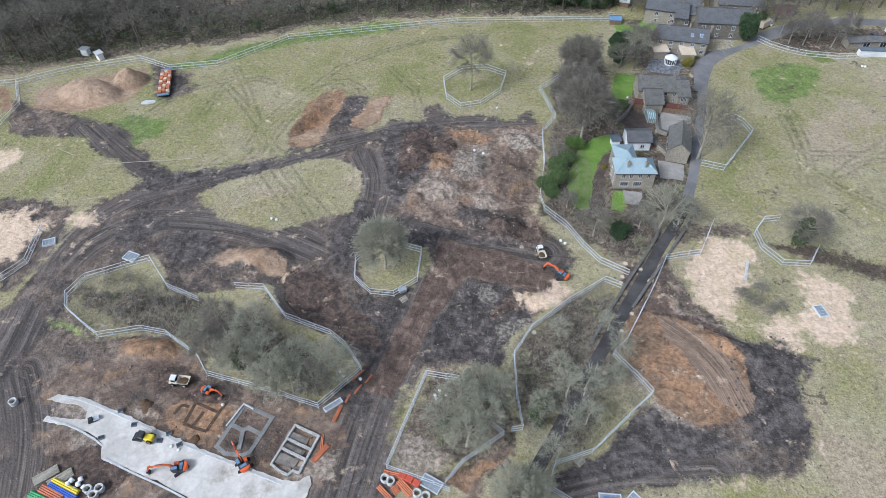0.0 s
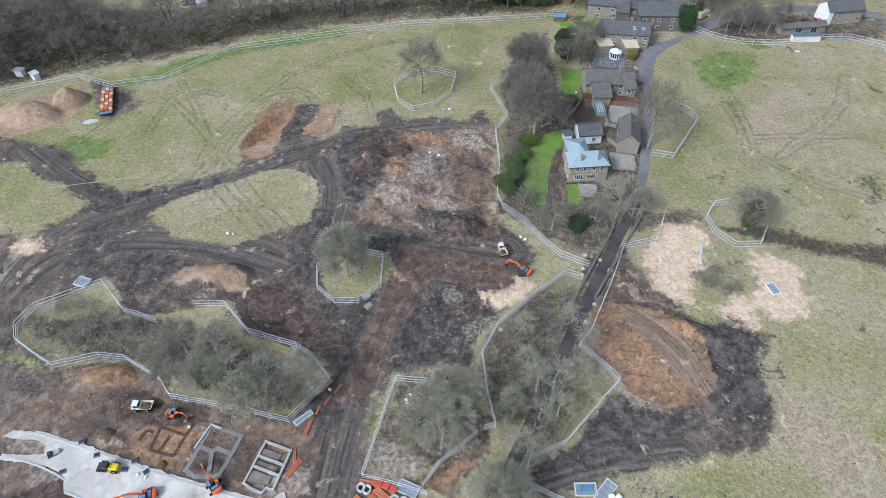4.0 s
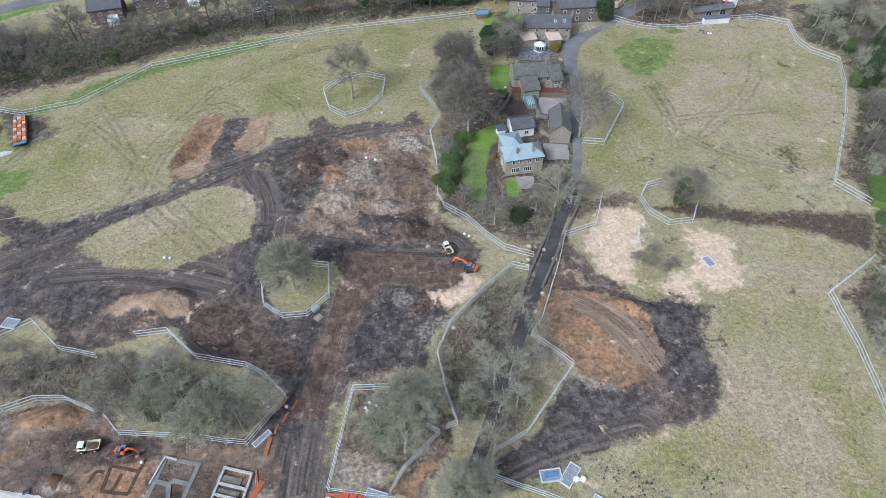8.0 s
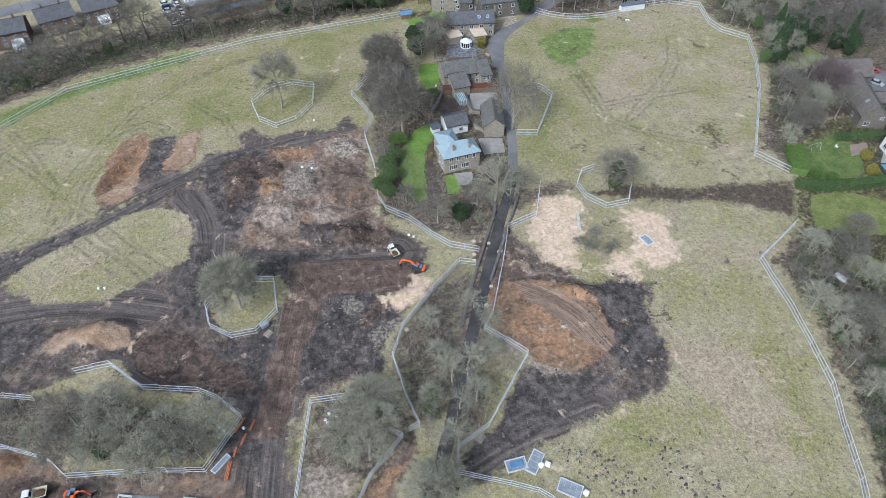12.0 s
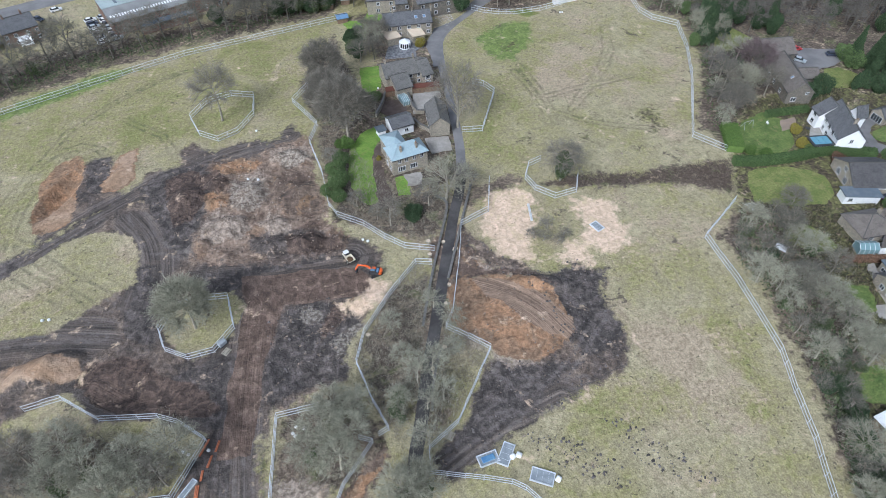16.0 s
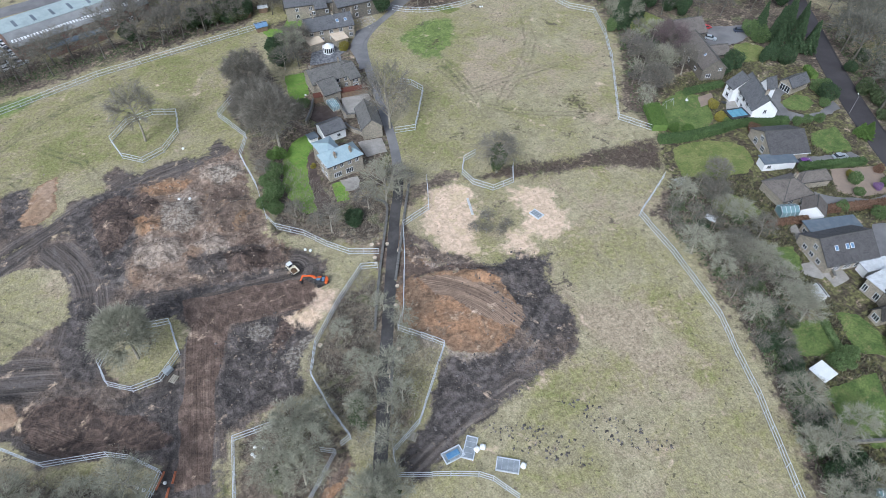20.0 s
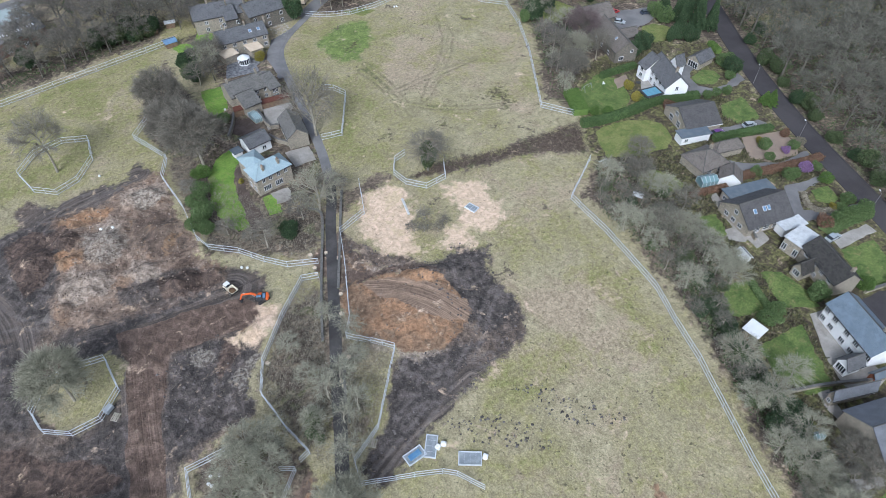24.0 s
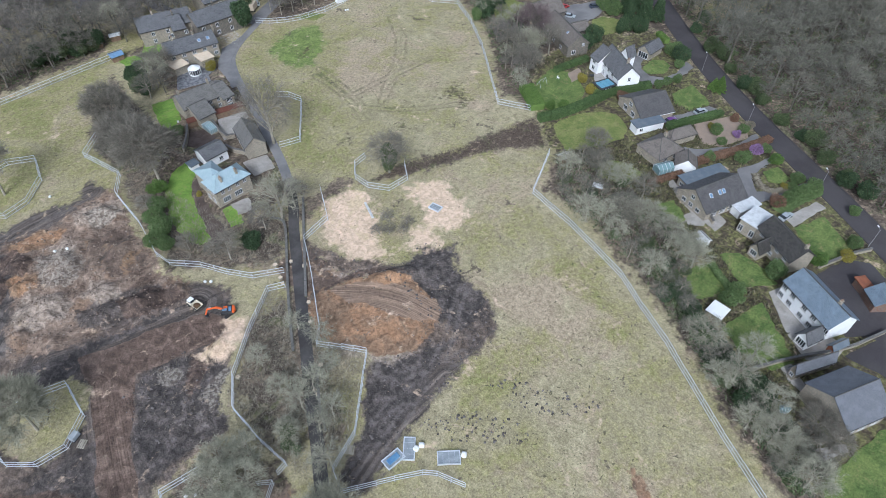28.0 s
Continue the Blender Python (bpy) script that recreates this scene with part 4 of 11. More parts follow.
def to_line(x, y, line):
    """The distance from a line, and the metres along it."""
    best, along, run = np.full(x.shape, 1e9), np.zeros(x.shape), 0.0
    for (ax, ay), (bx, by) in zip(line, line[1:]):
        dx, dy = bx - ax, by - ay
        long = math.hypot(dx, dy)
        k = np.clip(((x - ax) * dx + (y - ay) * dy) / long**2, 0, 1)
        d = np.hypot(x - ax - k * dx, y - ay - k * dy)
        side = np.where((x - ax) * dy - (y - ay) * dx > 0, 1.0, -1.0)
        near = d < np.abs(best)
        best, along = np.where(near, d * side, best), np.where(near, run + k * long, along)
        run += long
    return best, along


def inside(x, y, outline, soft):
    """1 within the outline, 0 outside, with a soft edge."""
    out = np.zeros(x.shape)
    xs, ys = [p[0] for p in outline], [p[1] for p in outline]
    pick = (x > min(xs) - soft) & (x < max(xs) + soft) & (y > min(ys) - soft) & (y < max(ys) + soft)
    px, py = x[pick], y[pick]
    ring = list(outline) + [outline[0]]
    odd = np.zeros(px.shape, bool)
    for (ax, ay), (bx, by) in zip(ring, ring[1:]):
        if ay != by:
            odd ^= ((ay > py) != (by > py)) & (px < (bx - ax) * (py - ay) / (by - ay) + ax)
    d, _ = to_line(px, py, ring)
    out[pick] = np.clip(0.5 + np.where(odd, 1, -1) * np.abs(d) / (2 * soft), 0, 1)
    return out


def zone(x, y, name):
    soft, outlines = ZONES[name]
    wx = x + (rough_noise(x, y, 0.13, 5) - 0.5) * 2.0 * (1 + min(soft, 2.0))
    wy = y + (rough_noise(x, y, 0.13, 91) - 0.5) * 2.0 * (1 + min(soft, 2.0))
    total = np.zeros(x.shape)
    for outline in outlines:
        total = np.maximum(total, inside(wx, wy, outline, soft))
    return total


LANE = [(118.7, 216.9), (100.7, 206.5), (82.1, 194.4), (76.3, 184.3), (70.0, 161.9), (65.3, 145.2), (60.8, 130.3), (56.0, 119.0), (52.6, 112.6), (48.1, 106.2), (41.9, 95.4), (35.0, 83.6), (28.0, 71.5), (22.5, 62.1), (18.6, 54.7), (14.4, 47.8), (11.1, 40.4)]


def cover(x, y):
    """All the ground's layers at these places."""
    c = {name: zone(x, y, name) for name in ZONES}
    island = c.pop("grass")
    d, _ = to_line(x, y, LANE)
    lane = np.clip((3.2 - np.abs(d)) / 1.2, 0, 1)
    c["litter"] = c["litter"] * (1 - c["garden"])
    for name in ("mud", "rubble", "brown", "strip", "dark", "umber", "grit", "tan"):
        c[name] = c[name] * (1 - island)
    c["lane"] = lane
    return c


def height(x, y, c=None):
    x, y = np.asarray(x, float), np.asarray(y, float)
    c = c or cover(x, y)
    churn = np.maximum(c["mud"], np.maximum(c["rubble"], c["orange"]))
    z = churn * ((rough_noise(x, y, 0.16, 3) - 0.5) * 0.55 + (rough_noise(x, y, 0.9, 8, 3) - 0.5) * 0.22)
    z = z + c["rubble"] * (rough_noise(x, y, 0.22, 21, 5) - 0.4) * 2.2
    z = z + (rough_noise(x, y, 0.3, 13, 3) - 0.5) * 0.12 * (1 - c["litter"])
    for mx, my, a, b, turn, h in MOUNDS:
        u = (x - mx) * math.cos(turn) + (y - my) * math.sin(turn)
        v = -(x - mx) * math.sin(turn) + (y - my) * math.cos(turn)
        k = np.clip(1 - (u / a) ** 2 - (v / b) ** 2, 0, 1)
        z = z + h * k * (0.75 + 0.5 * rough_noise(x, y, 0.5, 31, 3))
    return z * (1 - c["lane"]) * (1 - c["pad"]) - 0.02


def steps(a, b, fine, edge, grow):
    line = list(np.arange(a, b, fine))
    out, k = [], fine
    p = b
    while p < edge:
        out.append(p)
        k *= grow
        p += k
    back, k, p = [], fine, a
    while p > -edge:
        k *= grow
        p -= k
        back.append(p)
    return np.array(back[::-1] + line + out)


gx, gy = steps(-125, 125, 0.65, 4200, 1.08), steps(28, 178, 0.65, 4200, 1.07)
X, Y = np.meshgrid(gx, gy)
X, Y = X.ravel(), Y.ravel()
layers = cover(X, Y)
Z = height(X, Y, layers)
nx, ny = len(gx), len(gy)
LEVEL = Z.reshape(ny, nx)


def at(x, y):
    """The height of the ground at one place."""
    i = min(max(int(np.searchsorted(gx, x)) - 1, 0), nx - 2)
    j = min(max(int(np.searchsorted(gy, y)) - 1, 0), ny - 2)
    u, v = (x - gx[i]) / (gx[i + 1] - gx[i]), (y - gy[j]) / (gy[j + 1] - gy[j])
    low = LEVEL[j, i] * (1 - u) + LEVEL[j, i + 1] * u
    return float(low * (1 - v) + (LEVEL[j + 1, i] * (1 - u) + LEVEL[j + 1, i + 1] * u) * v)


corner = (np.arange(ny - 1)[:, None] * nx + np.arange(nx - 1)[None, :]).ravel()
quads = np.stack([corner, corner + 1, corner + nx + 1, corner + nx], 1)


def quad_mesh(name, verts, faces, sides=4):
    """A mesh from arrays of places and of faces with so many sides each."""
    mesh = bpy.data.meshes.new(name)
    mesh.vertices.add(len(verts))
    mesh.vertices.foreach_set("co", np.asarray(verts, np.float32).ravel())
    faces = np.asarray(faces, np.int32)
    mesh.loops.add(faces.size)
    mesh.loops.foreach_set("vertex_index", faces.ravel())
    mesh.polygons.add(len(faces))
    mesh.polygons.foreach_set("loop_start", np.arange(0, faces.size, sides, dtype=np.int32))
    mesh.polygons.foreach_set("loop_total", np.full(len(faces), sides, np.int32))
    mesh.update(calc_edges=True)
    return mesh


ground_mesh = quad_mesh("ground", np.stack([X, Y, Z], 1), quads)
flow, lead, second = np.full(X.shape, 1e6), np.zeros(X.shape), np.full(X.shape, 1e6)
for n, line in enumerate(HAUL):
    d, a = to_line(X, Y, smooth_line(line, 3))
    near = np.abs(d) < np.abs(flow)
    second = np.where(near, np.abs(flow), np.minimum(second, np.abs(d)))
    flow, lead = np.where(near, d, flow), np.where(near, a + 400.0 * n, lead)
seam = np.clip((second - np.abs(flow)) / 2.5 - 0.3, 0, 1)
wheel_gap = np.full(X.shape, 30.0)
for k, line in enumerate(TRACKS):
    d, a = to_line(X, Y, line)
    d = d + (rough_noise(X, Y, 0.2, 40 + k, 2) - 0.5) * 0.8
    near = np.abs(d) < np.abs(wheel_gap)
    wheel_gap = np.where(near, d, wheel_gap)
ground_mesh.attributes.new("wheels", "FLOAT", "POINT").data.foreach_set("value", np.clip(np.abs(wheel_gap), 0, 8).astype(np.float32))
d, a = to_line(X, Y, smooth_line(PLATEAU, 3))
near = layers["stripe"] > 0.01
flow, lead = np.where(near, d * 1.5, flow), np.where(near, a + 7000.0, lead)
for name, values in layers.items():
    ground_mesh.attributes.new(name, "FLOAT", "POINT").data.foreach_set("value", values.astype(np.float32))
ground_mesh.attributes.new("drive", "FLOAT_VECTOR", "POINT").data.foreach_set("vector", np.stack([flow, lead, seam], 1).astype(np.float32).ravel())
ground_mesh.polygons.foreach_set("use_smooth", np.ones(len(quads), bool))

n = Nodes("site_ground")
p = n.position()
fray = n.math("MULTIPLY", n.math("SUBTRACT", n.noise(p, 0.55, 4, 0.62), 0.5), 1.7)


def spread(name, soft=0.16, amount=1.0):
    return n.step(n.math("ADD", n.attr(name), n.math("MULTIPLY", fray, amount)), 0.5 - soft, 0.5 + soft)


def some(value, low, high, amount):
    return n.math("MULTIPLY", n.step(value, low, high), amount)


def shade(color, value, *stops, amount=1.0):
    return n.mix(amount, color, n.ramp(value, *stops), "MULTIPLY")


# noises, from wide to fine
wide_patch = n.noise(p, 0.030, 4, 0.55, 0.6)
patch = n.noise(p, 0.11, 5, 0.6, 0.9)
tuft = n.noise(p, 0.42, 4, 0.62, 0.8)
clod = n.noise(p, 1.15, 3, 0.6, 0.3)
grain = n.noise(p, 3.0, 2, 0.6)
lay_of_grass = n.noise(n.stretch(p, (1.5, 0.8, 1.0)), 1.0, 3, 0.6, 1.4)
# grass: straw, pinkish dead stems, yellow-green and green tufts, dark clods
straw = n.mix(n.step(tuft, 0.30, 0.70), (0.300, 0.274, 0.158), (0.390, 0.352, 0.218))
dead = n.mix(n.step(clod, 0.30, 0.70), (0.325, 0.270, 0.178), (0.415, 0.346, 0.236))
bleach = n.math("ADD", n.math("ADD", n.math("MULTIPLY", wide_patch, 0.5), n.math("MULTIPLY", patch, 0.5)), n.math("MULTIPLY", n.attr("bleached"), 0.08))
turf = n.mix(some(bleach, 0.49, 0.62, 0.9), straw, dead)
fresh = n.mix(n.step(clod, 0.35, 0.65), (0.232, 0.220, 0.088), (0.305, 0.286, 0.130))
lean = n.math("SUBTRACT", n.math("MULTIPLY", n.attr("green"), 0.085), n.math("MULTIPLY", n.attr("bleached"), 0.045))
meadow = n.math("ADD", n.math("ADD", n.math("MULTIPLY", n.noise(p, 0.055, 5, 0.62, 0.8), 0.6), n.math("MULTIPLY", tuft, 0.4)), lean)
turf = n.mix(some(meadow, 0.45, 0.62, 0.85), turf, fresh)
turf = n.mix(some(meadow, 0.57, 0.68, 0.6), turf, (0.175, 0.200, 0.058))
lush = n.mix(n.step(tuft, 0.38, 0.62), (0.105, 0.170, 0.034), (0.170, 0.245, 0.062))
turf = n.mix(n.math("MULTIPLY", n.step(n.math("ADD", n.attr("lush"), n.math("MULTIPLY", fray, 1.3)), 0.2, 0.75), 0.8), turf, lush)
turf = shade(turf, tuft, (0.30, 0.84), (0.5, 0.98), (0.70, 1.09))
turf = shade(turf, lay_of_grass, (0.28, 0.72), (0.42, 0.91), (0.55, 1.01), (0.74, 1.16), amount=0.9)
turf = shade(turf, clod, (0.28, 0.84), (0.5, 0.98), (0.72, 1.10))
turf = shade(turf, grain, (0.25, 0.6), (0.5, 0.96), (0.75, 1.4), amount=0.8)
turf = n.mix(some(n.noise(p, 0.85, 4, 0.62, 0.5), 0.625, 0.675, 0.8), turf, (0.085, 0.078, 0.045))
turf = n.mix(some(n.noise(p, 0.75, 4, 0.65, 0.2), 0.65, 0.72, 0.2), turf, (0.45, 0.41, 0.30))
turf = n.mix(some(n.math("ADD", n.noise(p, 0.10, 6, 0.68, 0.5), n.math("MULTIPLY", n.math("SUBTRACT", clod, 0.5), 0.25)), 0.645, 0.685, 0.85), turf, (0.088, 0.074, 0.055))
border = n.mix(n.step(tuft, 0.40, 0.60), (0.070, 0.058, 0.038), (0.135, 0.135, 0.055))
border = shade(border, clod, (0.30, 0.45), (0.5, 0.95), (0.70, 1.7))
clump = n.math("ADD", n.attr("bracken"), n.math("MULTIPLY", n.math("SUBTRACT", n.noise(p, 0.5, 5, 0.68, 0.8), 0.5), 3.2))
turf = n.mix(n.math("MULTIPLY", some(clump, 0.55, 0.95, 0.8), n.step(n.attr("bracken"), 0.02, 0.25)), turf, shade(border, clod, (0.3, 0.7), (0.7, 1.2)))
turf = n.mix(spread("garden", 0.2), turf, border)
gap = n.attr("wheels")
wheels = n.math("MULTIPLY", n.step(gap, 0.2, 0.9), n.math("SUBTRACT", 1.0, n.step(gap, 1.0, 1.9)))
wheels = n.math("MULTIPLY", wheels, n.math("MULTIPLY", n.math("ADD", 0.1, n.math("MULTIPLY", n.step(tuft, 0.36, 0.62), 0.9)), n.step(n.noise(p, 0.05, 3, 0.6), 0.30, 0.48)))
# churned mud: wet ruts along the ways, lumps elsewhere
way = n.attr("drive", True)
split = n.tree.nodes.new("ShaderNodeSeparateXYZ")
n.put(way, split.inputs[0])
flat = n.stretch(way, (1.0, 1.0, 0.0))
rut = n.noise(n.stretch(flat, (0.55, 0.014, 1.0)), 1.0, 3, 0.6, 0.35)
rut_fine = n.noise(n.stretch(flat, (1.7, 0.05, 1.0)), 1.0, 2, 0.55, 0.3)
streak = n.math("ADD", n.math("MULTIPLY", rut, 0.55), n.math("MULTIPLY", rut_fine, 0.45))
smear = n.noise(n.stretch(p, (0.50, 0.36, 1.0)), 1.0, 4, 0.62, 0.6)
lump = n.math("ADD", n.math("MULTIPLY", n.noise(p, 0.62, 4, 0.65, 0.8), 0.6), n.math("MULTIPLY", clod, 0.4))
reach = n.math("ADD", n.math("ABSOLUTE", split.outputs[0]), n.math("MULTIPLY", n.noise(p, 0.10, 4, 0.6), 8.0))
on_way = n.math("MULTIPLY", n.math("SUBTRACT", 1.0, n.step(reach, 7.0, 12.5)), split.outputs[2])
on_way = n.math("MULTIPLY", on_way, n.math("SUBTRACT", 1.0, n.math("MULTIPLY", n.attr("dark"), 0.7)))
mud = n.mix(n.step(patch, 0.40, 0.60), (0.086, 0.070, 0.060), (0.160, 0.122, 0.094))
mud = n.mix(some(n.noise(p, 0.15, 5, 0.65, 0.8), 0.53, 0.62, 0.6), mud, (0.195, 0.150, 0.115))
mud = n.mix(some(n.noise(p, 0.09, 4, 0.6, 0.6), 0.54, 0.62, 0.7), mud, (0.052, 0.045, 0.041))
mud = n.mix(n.math("MULTIPLY", on_way, 0.8), mud, (0.092, 0.078, 0.069))
dark = n.mix(n.step(tuft, 0.36, 0.64), (0.046, 0.040, 0.037), (0.105, 0.090, 0.082))
mud = n.mix(n.math("MULTIPLY", spread("dark", 0.3), 0.92), mud, dark)
comb = n.mix(on_way, n.mix(0.5, lump, smear), streak)
# streaked tone of the soil, with the ruts' wet sheen painted in as lighter bands
mud = shade(mud, comb, (0.34, 0.36), (0.43, 0.66), (0.5, 0.96), (0.57, 1.4), (0.66, 2.2))
mud = shade(mud, grain, (0.25, 0.7), (0.5, 1.0), (0.75, 1.35), amount=0.8)
brown = n.mix(n.step(patch, 0.40, 0.60), (0.104, 0.075, 0.058), (0.190, 0.140, 0.105))
brown = n.mix(some(n.noise(p, 0.22, 5, 0.65, 0.6), 0.54, 0.62, 0.7), brown, (0.235, 0.150, 0.086))
brown = n.mix(some(n.noise(p, 0.13, 5, 0.65, 0.8), 0.53, 0.60, 0.8), brown, (0.072, 0.059, 0.050))
brown = shade(brown, n.mix(0.45, lump, smear), (0.34, 0.5), (0.5, 0.97), (0.66, 1.65))
stripped = n.mix(n.step(n.noise(p, 0.20, 5, 0.65, 1.2), 0.40, 0.62), (0.098, 0.068, 0.052), (0.158, 0.112, 0.086))
stripped = shade(stripped, smear, (0.34, 0.62), (0.5, 0.98), (0.66, 1.5))
stripped = shade(stripped, grain, (0.25, 0.8), (0.75, 1.2))
orange = n.mix(n.step(n.noise(p, 0.16, 5, 0.65, 0.8), 0.38, 0.62), (0.300, 0.175, 0.098), (0.205, 0.134, 0.084))
orange = n.mix(some(tuft, 0.58, 0.66, 0.6), orange, (0.155, 0.118, 0.084))
orange = n.mix(some(n.noise(p, 0.30, 4, 0.65), 0.60, 0.68, 0.55), orange, (0.470, 0.330, 0.215))
orange = shade(orange, lump, (0.34, 0.52), (0.5, 0.98), (0.66, 1.6))
bars = n.mix(n.step(rut_fine, 0.36, 0.64), (0.195, 0.136, 0.096), (0.275, 0.195, 0.138))
bars = shade(bars, n.mix(0.5, lump, rut_fine), (0.36, 0.66), (0.5, 0.98), (0.64, 1.35))
orange = n.mix(spread("stripe", 0.2, 0.8), orange, bars)
sand = n.mix(n.step(tuft, 0.35, 0.65), (0.69, 0.525, 0.385), (0.53, 0.395, 0.275))
sand = n.mix(some(n.noise(p, 0.16, 5, 0.65, 0.7), 0.54, 0.62, 0.75), sand, (0.56, 0.440, 0.275))
sand = shade(sand, clod, (0.3, 0.78), (0.5, 1.0), (0.7, 1.15))
sand = n.mix(some(n.noise(p, 0.5, 5, 0.68), 0.62, 0.67, 0.8), sand, (0.20, 0.155, 0.105))
rubble = n.ramp(n.noise(p, 0.13, 6, 0.66, 0.7), (0.34, (0.100, 0.070, 0.052)), (0.43, (0.185, 0.133, 0.099)), (0.51, (0.240, 0.180, 0.138)), (0.58, (0.185, 0.128, 0.092)), (0.66, (0.290, 0.196, 0.132)))
rubble = shade(rubble, lump, (0.33, 0.42), (0.43, 0.76), (0.52, 1.0), (0.60, 1.35), (0.70, 1.8))
pale = n.mix(n.step(clod, 0.36, 0.64), (0.240, 0.192, 0.150), (0.370, 0.305, 0.248))
pale = shade(pale, lump, (0.34, 0.55), (0.5, 0.98), (0.66, 1.5))
umber = n.mix(n.step(tuft, 0.38, 0.62), (0.052, 0.037, 0.030), (0.110, 0.077, 0.060))
umber = shade(umber, lump, (0.34, 0.45), (0.5, 0.98), (0.66, 1.75))
tan = n.mix(n.step(n.noise(p, 0.12, 4, 0.6, 0.8), 0.36, 0.64), (0.290, 0.195, 0.125), (0.385, 0.275, 0.190))
tan = shade(tan, lump, (0.34, 0.74), (0.5, 0.98), (0.66, 1.25))
chips = n.mix(n.step(clod, 0.42, 0.60), (0.130, 0.106, 0.086), (0.340, 0.305, 0.255))
chips = shade(chips, grain, (0.3, 0.7), (0.7, 1.3))
litter = n.mix(n.step(patch, 0.40, 0.62), (0.082, 0.064, 0.050), (0.162, 0.126, 0.092))
litter = n.mix(some(n.noise(p, 0.13, 5, 0.65, 0.6), 0.52, 0.64, 0.75), litter, (0.135, 0.142, 0.066))
litter = n.mix(some(n.noise(p, 0.4, 4, 0.65, 0.4), 0.56, 0.64, 0.6), litter, (0.285, 0.235, 0.165))
litter = shade(litter, clod, (0.28, 0.4), (0.5, 0.97), (0.72, 1.8))
turf = n.mix(1.0, turf, (1.045, 1.0, 1.02), "MULTIPLY")
c = n.mix(spread("litter", 0.3, 1.4), turf, litter)
c = n.mix(n.math("MULTIPLY", wheels, 0.6), c, n.mix(0.6, mud, (0.082, 0.084, 0.046)))
mud = n.mix(n.math("MULTIPLY", wheels, 0.6), mud, n.mix(clod, (0.095, 0.082, 0.074), (0.250, 0.218, 0.198)))
c = n.mix(spread("mud", 0.2, 0.8), c, mud)
c = n.mix(spread("rubble", 0.2, 1.2), c, rubble)
c = n.mix(n.math("MULTIPLY", n.math("MULTIPLY", spread("dark", 0.25, 1.3), n.attr("rubble")), 0.85), c, shade(dark, lump, (0.34, 0.45), (0.5, 1.0), (0.66, 2.0)))
c = n.mix(spread("brown", 0.25, 1.2), c, brown)
c = n.mix(spread("strip", 0.10, 0.35), c, stripped)
c = n.mix(n.math("MULTIPLY", spread("pale", 0.25, 1.2), 0.7), c, pale)
c = n.mix(spread("orange", 0.2, 1.2), c, orange)
c = n.mix(n.math("MULTIPLY", spread("umber", 0.2, 1.2), 0.92), c, umber)
c = n.mix(n.math("MULTIPLY", spread("tan", 0.3, 1.0), 0.85), c, tan)
c = n.mix(n.math("MULTIPLY", spread("grit", 0.25, 1.4), 0.65), c, chips)
ragged = n.math("ADD", n.attr("sand"), n.math("ADD", n.math("MULTIPLY", fray, 0.8), n.math("MULTIPLY", n.math("SUBTRACT", n.noise(p, 0.14, 5, 0.68, 0.8), 0.5), 2.2)))
c = n.mix(some(ragged, 0.22, 0.72, 0.95), c, sand)
loose = n.math("MAXIMUM", n.attr("mud"), n.attr("rubble"))
c = n.mix(loose, c, n.mix(1.0, c, (1.01, 1.0, 0.98), "MULTIPLY"))
soft_soil = n.math("SUBTRACT", 1.0, n.math("MULTIPLY", n.attr("brown"), 0.6))
churned = n.math("ADD", n.math("MULTIPLY", comb, n.math("MULTIPLY", n.math("MULTIPLY", loose, soft_soil), 1.3)), n.math("ADD", n.math("MULTIPLY", tuft, 0.5), n.math("MULTIPLY", clod, 0.6)))
n.done(c, n.math("SUBTRACT", 0.95, n.math("MULTIPLY", n.attr("mud"), 0.12)), 0.0, churned, 0.4, 0.8)
ground_mesh.materials.append(n.mat)
ground = tagged(new("ground", ground_mesh), "winter field of pale rough grass with churned dark mud and bare soil", "ground", kind="structure")

# ---- tools for building things ----
def part(name, bm, material, parent=None, label="", smooth=False):
    """Links a bmesh as one mesh object under a thing."""
    mesh = bpy.data.meshes.new(name)
    bm.to_mesh(mesh)
    bm.free()
    if smooth:
        mesh.polygons.foreach_set("use_smooth", np.ones(len(mesh.polygons), bool))
    return link(name, mesh, material, parent, label)


def link(name, mesh, material, parent=None, label=""):
    if material is not None and not mesh.materials:
        mesh.materials.append(M[material] if isinstance(material, str) else material)
    ob = new(name, mesh)
    ob.parent = parent
    return tagged(ob, label)


def thing(name, label, category, m, group="", kind=""):
    """An empty at the base of a thing."""
    ob = new(name)
    ob.empty_display_size = 0.3
    ob.matrix_basis = m
    return tagged(ob, label, category, group, kind)


def box(bm, x0, y0, z0, x1, y1, z1, m=None, bevel=0.0):
    made = bmesh.ops.create_cube(bm, size=1.0)["verts"]
    t = Matrix.Translation(((x0 + x1) / 2, (y0 + y1) / 2, (z0 + z1) / 2)) @ Matrix.Diagonal((x1 - x0, y1 - y0, z1 - z0, 1))
    bmesh.ops.transform(bm, matrix=(m or Matrix()) @ t, verts=made)
    if bevel:
        edges = {e for v in made for e in v.link_edges}
        bmesh.ops.bevel(bm, geom=list(edges), offset=bevel, segments=1, affect="EDGES")
    return made


def tube(bm, a, b, r, sides=6, r2=None):
    a, b = Vector(a), Vector(b)
    made = bmesh.ops.create_cone(bm, cap_ends=True, segments=sides, radius1=r, radius2=r if r2 is None else r2, depth=(b - a).length)["verts"]
    turn = (b - a).to_track_quat("Z", "Y").to_matrix().to_4x4()
    bmesh.ops.transform(bm, matrix=Matrix.Translation((a + b) / 2) @ turn, verts=made)
    return made


